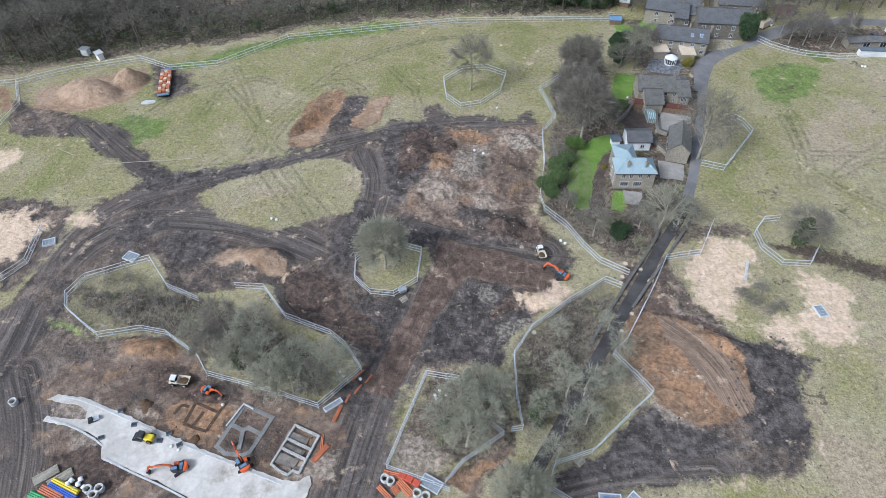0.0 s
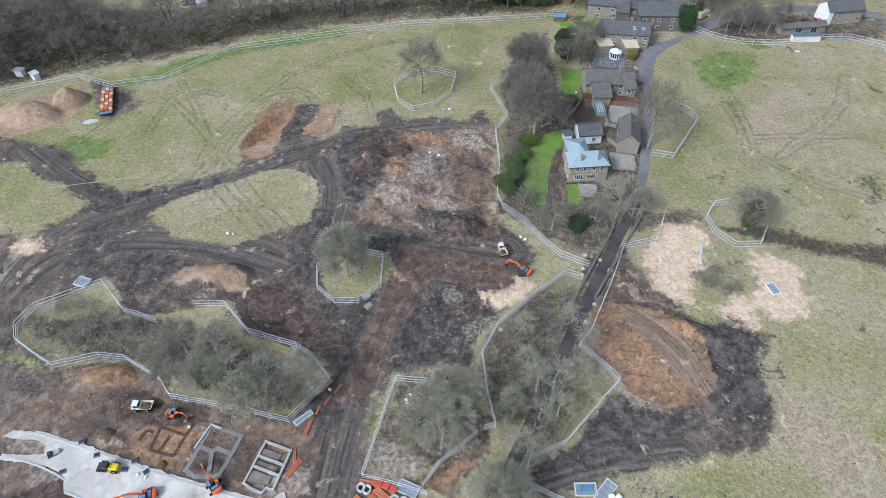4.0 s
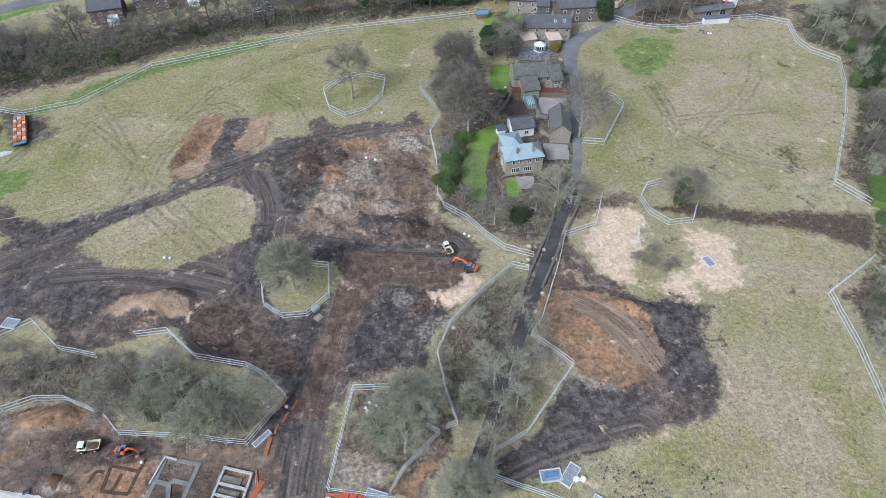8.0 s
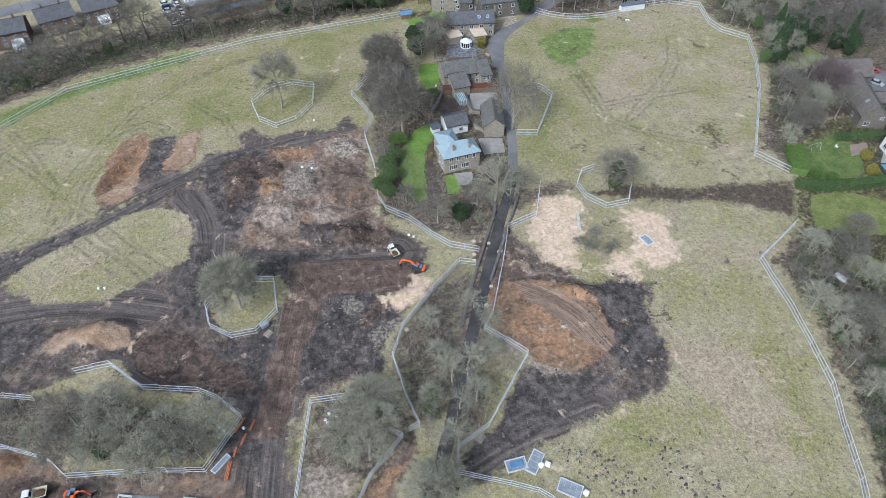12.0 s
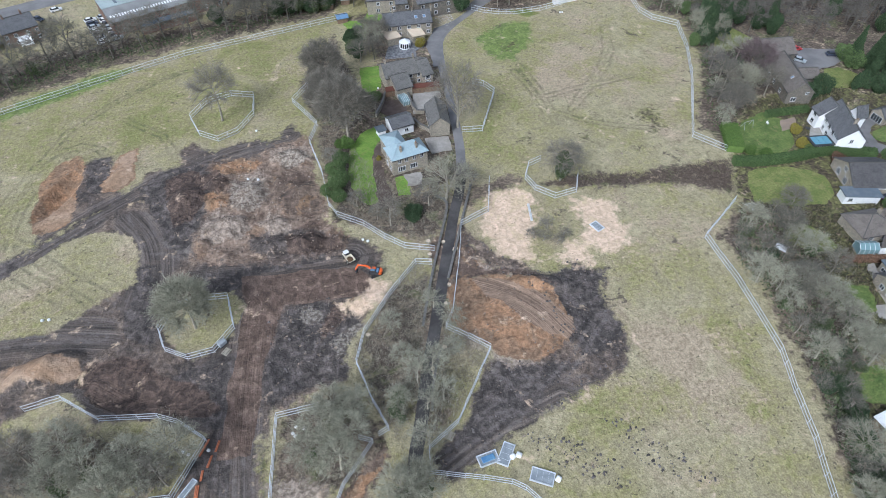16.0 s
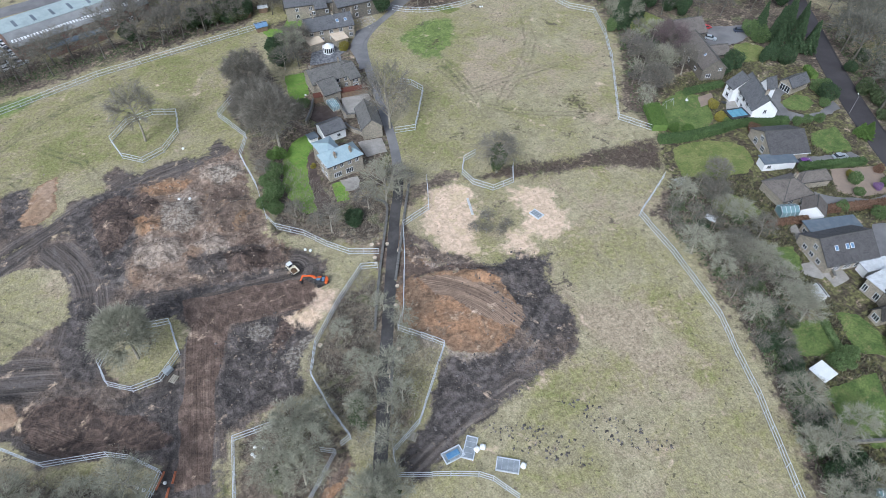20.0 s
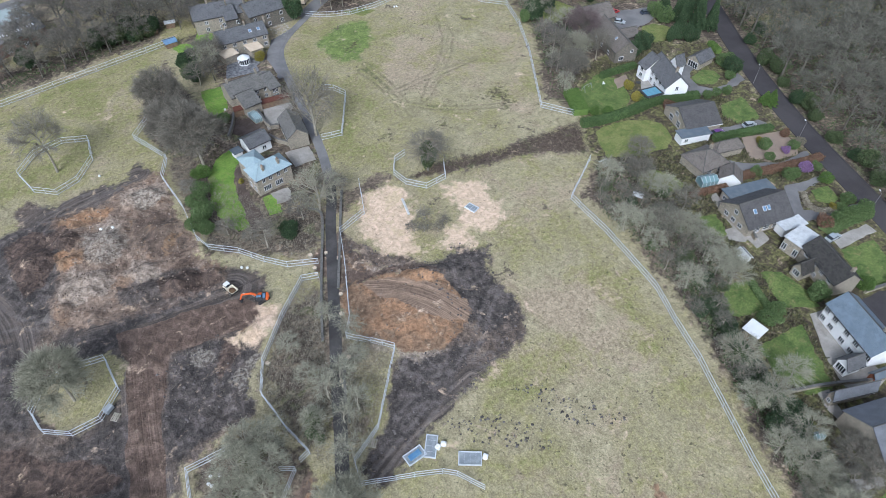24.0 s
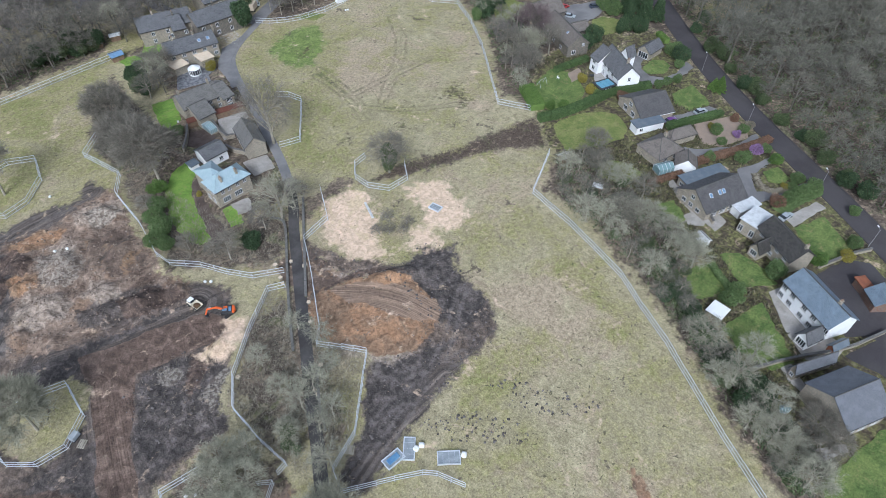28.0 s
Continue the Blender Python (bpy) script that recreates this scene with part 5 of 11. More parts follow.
def ring(bm, r, inner, z0, z1, m=None, sides=20):
    """A hollow round."""
    rows = []
    for rad, z in ((r, z0), (r, z1), (inner, z1), (inner, z0)):
        rows.append([bm.verts.new((m or Matrix()) @ Vector((rad * math.cos(k * math.tau / sides), rad * math.sin(k * math.tau / sides), z))) for k in range(sides)])
    for u, v in zip(rows, rows[1:] + rows[:1]):
        for k in range(sides):
            bm.faces.new((u[k], u[(k + 1) % sides], v[(k + 1) % sides], v[k]))


def prism(bm, outline, z0, z1, m=None):
    """An upright prism over an outline."""
    m = m or Matrix()
    low = [bm.verts.new(m @ Vector((x, y, z0))) for x, y in outline]
    top = [bm.verts.new(m @ Vector((x, y, z1))) for x, y in outline]
    faces = [bm.faces.new(low[::-1]), bm.faces.new(top)]
    for k in range(len(low)):
        j = (k + 1) % len(low)
        faces.append(bm.faces.new((low[k], low[j], top[j], top[k])))
    bmesh.ops.recalc_face_normals(bm, faces=faces)
    return faces


def rounded(outline, times=2):
    """Corner cutting."""
    for _ in range(times):
        ring_ = list(outline) + [outline[0]]
        outline = [(a[0] * (1 - k) + b[0] * k, a[1] * (1 - k) + b[1] * k) for a, b in zip(ring_, ring_[1:]) for k in (0.25, 0.75)]
    return outline


def ragged(outline, seed, step=1.2, amount=0.22):
    """An outline with worn, uneven edges."""
    rng = random.Random(seed)
    out = []
    for (ax, ay), (bx, by) in zip(outline, list(outline[1:]) + [outline[0]]):
        long = math.hypot(bx - ax, by - ay)
        pieces = max(1, int(long / step))
        for k in range(pieces):
            f = k / pieces
            off = rng.gauss(0, amount) if k else 0
            out.append((ax + (bx - ax) * f - (by - ay) / long * off, ay + (by - ay) * f + (bx - ax) / long * off))
    return out


def sheet(name, outline, z, material, label, category, thick=0.25, soft=2):
    """A flat piece of the setting with thickness, such as a lawn or a drive."""
    bm = bmesh.new()
    prism(bm, rounded(outline, soft) if soft else outline, z - thick, z)
    bmesh.ops.triangulate(bm, faces=[f for f in bm.faces if len(f.verts) > 4])
    return tagged(part(name, bm, material), label, category, kind="structure")


def strip(name, line, width, z, material, label, category, thick=0.25):
    line = smooth_line(line)
    bm = bmesh.new()
    out = band(line, width)
    h = len(out) // 2
    left, right = out[:h], out[h:][::-1]
    rows = [[bm.verts.new((x, y, zz)) for x, y in side] for side, zz in ((left, z - thick), (left, z), (right, z), (right, z - thick))]
    for a, b in zip(rows, rows[1:]):
        for k in range(h - 1):
            bm.faces.new((a[k], b[k], b[k + 1], a[k + 1]))
    bmesh.ops.recalc_face_normals(bm, faces=bm.faces)
    return tagged(part(name, bm, material), label, category, kind="structure")


def lay(bm):
    """Flat coordinates in metres for courses of stone and slate: along the face, and up it."""
    layer = bm.verts.layers.float_vector.get("lay") or bm.verts.layers.float_vector.new("lay")
    bmesh.ops.split_edges(bm, edges=bm.edges)
    bm.normal_update()
    for f in bm.faces:
        along = Vector((-f.normal.y, f.normal.x, 0))
        along = along.normalized() if along.length > 0.05 else Vector((1, 0, 0))
        up = f.normal.cross(along)
        for v in f.verts:
            v[layer] = (v.co.dot(along), v.co.dot(up), 0)

# ---- roads, drives and lawns ----
strip("lane", LANE[7:], 2.7, 0.05, "lane", "narrow worn tarmac lane with muddy edges", "lane")
strip("lane", LANE[:8], 2.7, 0.055, "drive", "dusty grey tarmac lane past cottages", "lane")
ROAD = [(248.7, 144.5), (227.2, 116.6), (211.2, 97.1), (193.0, 73.2), (177.4, 48.3), (164.7, 24.2), (151.9, 1.6), (138.9, -19.3)]
strip("road", ROAD, 5.6, 0.05, "asphalt", "dark tarmac road under bare trees", "road")
for side in (-1, 1):
    edge = band(smooth_line(ROAD), 7.1 if side < 0 else 6.0)
    h = len(edge) // 2
    strip("pavement" if side < 0 else "kerb", (edge[:h] if side > 0 else edge[h:][::-1]), 1.5 if side < 0 else 0.4, 0.14, "asphalt",
          "grey tarmac pavement beside the road" if side < 0 else "low stone kerb along the road", "pavement")
strip("far_road", [(-150.0, 243.0), (-129.8, 253.2), (-119.0, 258.5), (-100.0, 264.5), (-77.3, 270.9), (-62.7, 275.2), (-30.0, 281.0), (56.0, 291.0)], 8.5, 0.05, "drive", "grey town road with parked cars", "road")
strip("side_road", [(83.5, 229.5), (80.1, 236.5), (78.7, 246.8), (80.0, 257.7), (82.0, 269.8)], 5.0, 0.07, "drive", "curved grey village side road", "road")
strip("village_road", [(97.7, 206.4), (114.7, 216.7), (132.5, 221.7), (150.3, 221.6), (173.2, 214.5)], 5.0, 0.06, "drive", "grey village road past stone houses", "road")

LAWNS = []
LAWNS.append(("lawn", [(41.3, 149.9), (35.9, 147.8), (30.5, 141.0), (27.1, 131.4), (26.5, 121.7), (28.4, 117.5), (31.1, 117.4), (32.7, 123.6), (34.2, 130.8), (36.0, 136.7), (38.7, 141.2), (42.1, 143.9)], "mown bright green garden lawn"))
LAWNS.append(("lawn", [(-131.0, 243.5), (-128.5, 247.5), (-120.8, 252.3), (-112.5, 255.5), (-111.8, 253.0), (-120.0, 249.0), (-127.5, 244.0)], "green grass verge beside the town road"))
LAWNS.append(("lawn", [(38.5, 125.0), (42.0, 124.6), (40.5, 117.0), (36.9, 117.9)], "small square of front lawn"))
LAWNS.append(("lawn", [(47.0, 183.1), (53.6, 181.7), (50.0, 169.2), (44.4, 166.2), (43.6, 169.3)], "strip of green lawn beside a stone house"))
LAWNS.append(("lawn", [(50.8, 216.8), (55.8, 215.2), (59.7, 209.9), (56.1, 202.4), (50.4, 203.4), (51.2, 210.4)], "small green back lawn"))
LAWNS.append(("lawn", [(62.4, 220.1), (73.4, 222.0), (75.2, 218.6), (63.0, 211.5), (58.9, 215.3)], "small green back lawn"))
LAWNS.append(("old_lawn", [(111.9, 200.2), (119.4, 198.1), (122.5, 193.2), (115.8, 192.9)], "rough green verge"))
LAWNS.append(("back_lawn", [(135.0, 101.4), (145.2, 108.3), (154.0, 109.7), (157.4, 103.2), (152.3, 94.5), (145.8, 90.7), (135.1, 93.2)], "mown green lawn behind a hedge"))
LAWNS.append(("old_lawn", [(130.0, 88.9), (135.8, 88.3), (142.0, 86.2), (146.6, 82.6), (148.2, 79.0), (145.1, 72.7), (140.3, 70.5), (130.3, 73.9), (123.2, 78.4), (126.4, 84.3)], "wide yellow-green rough garden lawn"))
LAWNS.append(("old_lawn", [(123.9, 67.9), (128.9, 66.9), (131.1, 61.8), (130.5, 57.6), (127.9, 56.7), (122.4, 60.0), (120.2, 64.9)], "rough olive lawn under garden trees"))
LAWNS.append(("back_lawn", [(177.2, 89.1), (183.2, 89.4), (186.0, 86.7), (184.7, 83.0), (179.9, 81.7), (175.6, 84.3), (174.9, 86.9)], "oval green lawn edged with stone"))
LAWNS.append(("back_lawn", [(170.3, 73.4), (179.5, 71.9), (176.6, 65.7), (174.0, 62.1), (166.1, 64.7), (166.1, 69.7)], "front lawn with stone edging"))
LAWNS.append(("back_lawn", [(155.0, 35.0), (160.3, 32.9), (157.6, 28.3), (153.9, 28.9), (152.2, 31.8)], "small front lawn in a rockery"))
LAWNS.append(("back_lawn", [(140.1, 18.8), (149.8, 15.3), (144.0, 6.6), (141.5, 5.6), (132.7, 8.4), (134.6, 10.8)], "square green front lawn"))
LAWNS.append(("back_lawn", [(109.1, 29.4), (115.6, 27.2), (109.9, 18.1), (100.3, 25.3), (103.3, 27.5)], "green back lawn under trees"))
LAWNS.append(("back_lawn", [(118.6, 27.3), (122.3, 24.2), (121.6, 15.5), (119.9, 12.8), (112.6, 18.3)], "green back lawn beside a hedge"))
LAWNS.append(("back_lawn", [(99.0, 15.8), (112.1, 12.9), (102.0, 0.4), (96.7, 2.6), (96.1, 9.6)], "back lawn with a bare fruit tree"))
LAWNS.append(("back_lawn", [(80.5, -14.5), (99.8, -18.3), (110.9, -28.0), (88.2, -35.1), (73.6, -20.1)], "green garden lawn"))
LAWNS.append(("old_lawn", [(177.7, 159.3), (181.9, 154.5), (183.1, 146.3), (174.3, 144.5), (164.5, 142.2), (169.5, 151.0)], "green lawn among trees"))
LAWNS.append(("old_lawn", [(191.2, 121.0), (196.0, 120.0), (198.8, 114.3), (194.6, 110.5), (188.6, 109.4), (185.4, 111.3), (186.4, 116.9)], "olive-green lawn before a house"))
LAWNS.append(("back_lawn", [(122.2, 48.0), (127.4, 45.4), (123.2, 39.3), (116.5, 39.9), (116.4, 44.0)], "small green lawn under apple trees"))
for k, (material, outline, label) in enumerate(LAWNS):
    sheet("lawn", ragged(outline, k), 0.05 + 0.004 * k, material, label, "lawn", 0.25, 1)

PAVED = []
PAVED.append(("drive", [(182.9, 96.8), (185.4, 92.4), (180.0, 91.2), (175.8, 88.8), (174.2, 84.4), (176.7, 80.2), (181.9, 79.0), (190.8, 80.8), (189.1, 76.9), (180.0, 76.8), (174.6, 78.5), (168.4, 81.7), (166.8, 86.1), (172.8, 90.9), (177.4, 96.0)], "curved grey tarmac driveway", "driveway"))
PAVED.append(("drive", [(157.3, 68.1), (163.2, 64.9), (172.7, 61.7), (173.2, 59.1), (168.9, 59.1), (157.3, 64.1)], "grey tarmac driveway with a parked car", "driveway"))
PAVED.append(("gravel", [(161.0, 59.8), (172.9, 54.2), (170.3, 47.9), (166.7, 45.3), (157.0, 48.6), (154.6, 53.0), (157.8, 56.7)], "round pinkish gravel garden", "gravel"))
PAVED.append(("drive", [(149.1, 56.1), (151.1, 52.7), (159.2, 46.5), (170.0, 44.4), (168.3, 42.3), (156.3, 45.0), (145.3, 51.9)], "curved grey driveway", "driveway"))
PAVED.append(("drive", [(151.1, 40.3), (158.4, 37.4), (166.8, 35.8), (165.4, 33.6), (156.3, 36.0), (150.4, 35.7), (146.3, 32.0), (152.8, 26.5), (161.2, 24.2), (160.8, 22.1), (150.2, 25.2), (140.6, 31.3), (144.0, 34.8)], "looped grey tarmac driveway", "driveway"))
PAVED.append(("paving", [(141.9, 21.9), (153.9, 19.3), (153.3, 16.3), (140.5, 19.0)], "pale concrete driveway", "driveway"))
PAVED.append(("asphalt", [(127.2, 8.5), (138.9, 5.5), (141.9, 0.7), (138.2, -7.7), (122.5, -17.9), (119.7, -7.4), (116.2, -4.1)], "wide dark tarmac yard", "driveway"))
PAVED.append(("asphalt", [(111.1, -6.2), (124.0, -10.5), (123.4, -18.7), (112.1, -22.5), (112.1, -12.7)], "dark tarmac yard", "driveway"))
PAVED.append(("paving", [(116.0, 13.3), (121.7, 11.3), (114.5, -0.5), (113.2, -5.3), (107.3, -5.5), (104.4, -0.8), (107.3, 4.3)], "stone paved terrace", "patio"))
PAVED.append(("paving", [(80.6, -10.3), (85.7, -10.6), (91.5, -14.5), (90.2, -15.6), (83.8, -12.5)], "stone paved terrace", "patio"))
PAVED.append(("paving", [(131.9, 50.6), (134.3, 50.3), (126.9, 35.5), (124.4, 35.0), (121.9, 38.0), (123.7, 40.8), (126.5, 39.9)], "pale stone path and steps", "path"))
PAVED.append(("paving", [(104.4, 9.1), (106.0, 8.6), (98.0, -4.0), (96.1, -4.0), (96.6, -0.9)], "old stone terrace behind a house", "patio"))
PAVED.append(("drive", [(99.5, 15.7), (101.8, 14.6), (110.3, 13.1), (109.7, 12.1), (101.7, 13.2)], "curved gravel garden path", "path"))
PAVED.append(("paving", [(133.8, 47.5), (135.2, 46.2), (129.9, 31.8), (124.7, 32.0), (126.1, 36.8)], "pale paved terrace", "patio"))
PAVED.append(("paving", [(167.8, 103.4), (176.2, 100.3), (164.4, 89.1), (155.7, 89.1), (156.9, 93.5)], "paved terrace with garden furniture", "patio"))
PAVED.append(("gravel", [(155.8, 104.1), (161.1, 103.6), (158.1, 99.2), (152.4, 99.7)], "round stone patio in a lawn", "patio"))
PAVED.append(("drive", [(186.6, 136.4), (194.0, 134.5), (199.7, 131.3), (209.5, 127.5), (207.5, 123.0), (201.7, 122.8), (196.0, 121.3), (189.4, 121.5), (184.1, 122.0), (183.3, 128.2)], "tarmac forecourt with parked cars", "driveway"))
PAVED.append(("paving", [(52.8, 138.3), (59.7, 136.6), (58.2, 130.1), (52.1, 130.9)], "pale concrete yard before a barn", "driveway"))
PAVED.append(("paving", [(58.0, 161.7), (66.5, 160.1), (65.8, 156.3), (60.2, 155.2), (57.4, 150.5), (54.3, 151.2)], "pale concrete courtyard", "courtyard"))
PAVED.append(("bed", [(37.8, 139.8), (40.1, 141.2), (37.6, 134.3), (36.0, 124.8), (36.2, 121.1), (34.7, 113.5), (30.8, 115.5), (32.8, 123.2), (34.4, 130.6)], "dark soil bed and garden path", "path"))
PAVED.append(("bed", [(48.2, 161.1), (52.8, 160.2), (53.9, 155.7), (52.3, 153.0), (46.4, 153.5), (45.1, 156.2)], "brown terraced vegetable bed", "bed"))
PAVED.append(("paving", [(41.3, 125.4), (46.1, 124.5), (44.6, 119.9), (40.7, 120.6)], "stone terrace before a house", "patio"))
PAVED.append(("slabs", [(57.0, 184.9), (60.4, 192.0), (64.1, 195.3), (68.1, 196.2), (74.2, 192.8), (72.6, 187.6), (68.5, 186.0), (67.5, 182.4)], "dark slate-paved courtyard with pale joints", "courtyard"))
PAVED.append(("drive", [(73.0, 187.5), (76.2, 192.5), (80.5, 198.2), (84.7, 199.2), (89.5, 200.9), (85.6, 195.7), (79.4, 189.5), (76.0, 184.0), (72.0, 173.7), (70.5, 173.9), (72.4, 181.6)], "grey tarmac yard beside cottages", "driveway"))
for k, (material, outline, label, kind_) in enumerate(PAVED):
    sheet(kind_, ragged(outline, 50 + k, 1.5, 0.15), 0.06 + 0.004 * k, material, label, kind_, 0.25, 0)

# ---- temporary steel fencing, panel by panel ----
PANEL, TALL = 3.5, 2.0


def fence_meshes():
    bm = bmesh.new()
    for z in (0.15, 1.05, TALL):
        box(bm, 0.03, -0.045, z - 0.05, PANEL - 0.03, 0.045, z + 0.05)
    for x in (0.04, PANEL - 0.04):
        box(bm, x - 0.022, -0.022, 0.1, x + 0.022, 0.022, TALL)
    panel = bpy.data.meshes.new("panel")
    bm.to_mesh(panel)
    bm.free()
    bm = bmesh.new()
    xs = [v for k in range(12) for v in (0.06 + k * 0.307, 0.068 + k * 0.307)]
    zs = [v for k in range(6) for v in (0.2 + k * 0.34, 0.208 + k * 0.34)]
    grid = [[bm.verts.new((x, 0.0, z)) for z in zs] for x in xs]
    for i in range(len(xs) - 1):
        for j in range(len(zs) - 1):
            if i % 2 == 0 or j % 2 == 0:
                bm.faces.new((grid[i][j], grid[i + 1][j], grid[i + 1][j + 1], grid[i][j + 1]))
    wire = bpy.data.meshes.new("wire_infill")
    bm.to_mesh(wire)
    bm.free()
    bm = bmesh.new()
    box(bm, -0.3, -0.1, -0.12, 0.3, 0.1, 0.06, bevel=0.03)
    foot = bpy.data.meshes.new("foot")
    bm.to_mesh(foot)
    bm.free()
    return panel, wire, foot


PANEL_MESH, WIRE_MESH, FOOT_MESH = fence_meshes()


def fence(label, line):
    top = thing("site_fence", label, "fence", Matrix.Translation((*line[0], 0)), group="temporary fencing round the site")
    ox, oy = line[0]
    rng = random.Random(int(abs(ox * 7 + oy * 13)))
    for (ax, ay), (bx, by) in zip(line, line[1:]):
        long = math.hypot(bx - ax, by - ay)
        count = max(1, round(long / PANEL))
        turn = math.atan2(by - ay, bx - ax)
        for k in range(count):
            u = k / count
            x, y = ax + (bx - ax) * u, ay + (by - ay) * u
            ex, ey = ax + (bx - ax) * (u + 1 / count), ay + (by - ay) * (u + 1 / count)
            z = min(at(x, y), at(ex, ey))
            stretch = long / count / PANEL
            m = Matrix.Translation((x - ox, y - oy, z + 0.03)) @ Matrix.Rotation(turn + rng.uniform(-0.015, 0.015), 4, "Z")
            m = m @ Matrix.Rotation(rng.uniform(-0.03, 0.03), 4, "X") @ Matrix.Diagonal((stretch, 1, 1, 1))
            p_ = link("panel", PANEL_MESH, "galvanised", top)
            p_.matrix_basis = m
            w_ = link("wire_infill", WIRE_MESH, "galvanised", p_)
            f_ = link("foot", FOOT_MESH, "paving", top)
            f_.matrix_basis = Matrix.Translation((x - ox, y - oy, at(x, y) + 0.08)) @ Matrix.Rotation(turn + 1.57, 4, "Z")
    return top


FENCE_LABELS = {
    "thicket": "long galvanised mesh fence round a thicket", "thicket_gate": "short galvanised mesh fence run beside mud",
    "lone_tree": "ring of galvanised mesh panels round a tree", "far_tree": "ring of galvanised mesh panels round a field tree",
    "house_side": "galvanised mesh fence along the house garden", "lane_wood": "galvanised mesh fence beside the lane trees",
    "triangle": "galvanised mesh fence round a triangle of scrub", "triangle_south": "galvanised mesh fence across rough grass",
    "field_gate": "galvanised mesh fence at the field gap", "shrub_ring": "half ring of mesh panels round ivy shrubs",
    "lane_tree": "mesh panels round a tree beside the lane", "east_field": "galvanised mesh fence along the east field",
    "east_side": "long galvanised mesh fence beside garden scrub", "north_side": "long galvanised mesh fence below the woods",
    "north_spur": "short galvanised fence spur", "west_piece": "short galvanised fence beside sand",
    "south_wood": "galvanised mesh fence round a small wood", "south_path": "crooked galvanised fence beside a muddy path",
}
for key, line in FENCE.items():
    fence(FENCE_LABELS[key], line)

# ---- trees ----
def ribbon(verts, faces, a, b, w0, w1, side):
    k = len(verts)
    verts.extend((a - side * w0, a + side * w0, b + side * w1, b - side * w1))
    faces.append((k, k + 1, k + 2, k + 3))


def stick(verts, faces, a, b, r0, r1, sides=4):
    d = (b - a).normalized()
    u = d.orthogonal().normalized()
    v = d.cross(u)
    k = len(verts)
    for p, r in ((a, r0), (b, r1)):
        for j in range(sides):
            w = j * math.tau / sides
            verts.append(p + (u * math.cos(w) + v * math.sin(w)) * r)
    for j in range(sides):
        i = (j + 1) % sides
        faces.append((k + j, k + i, k + sides + i, k + sides + j))


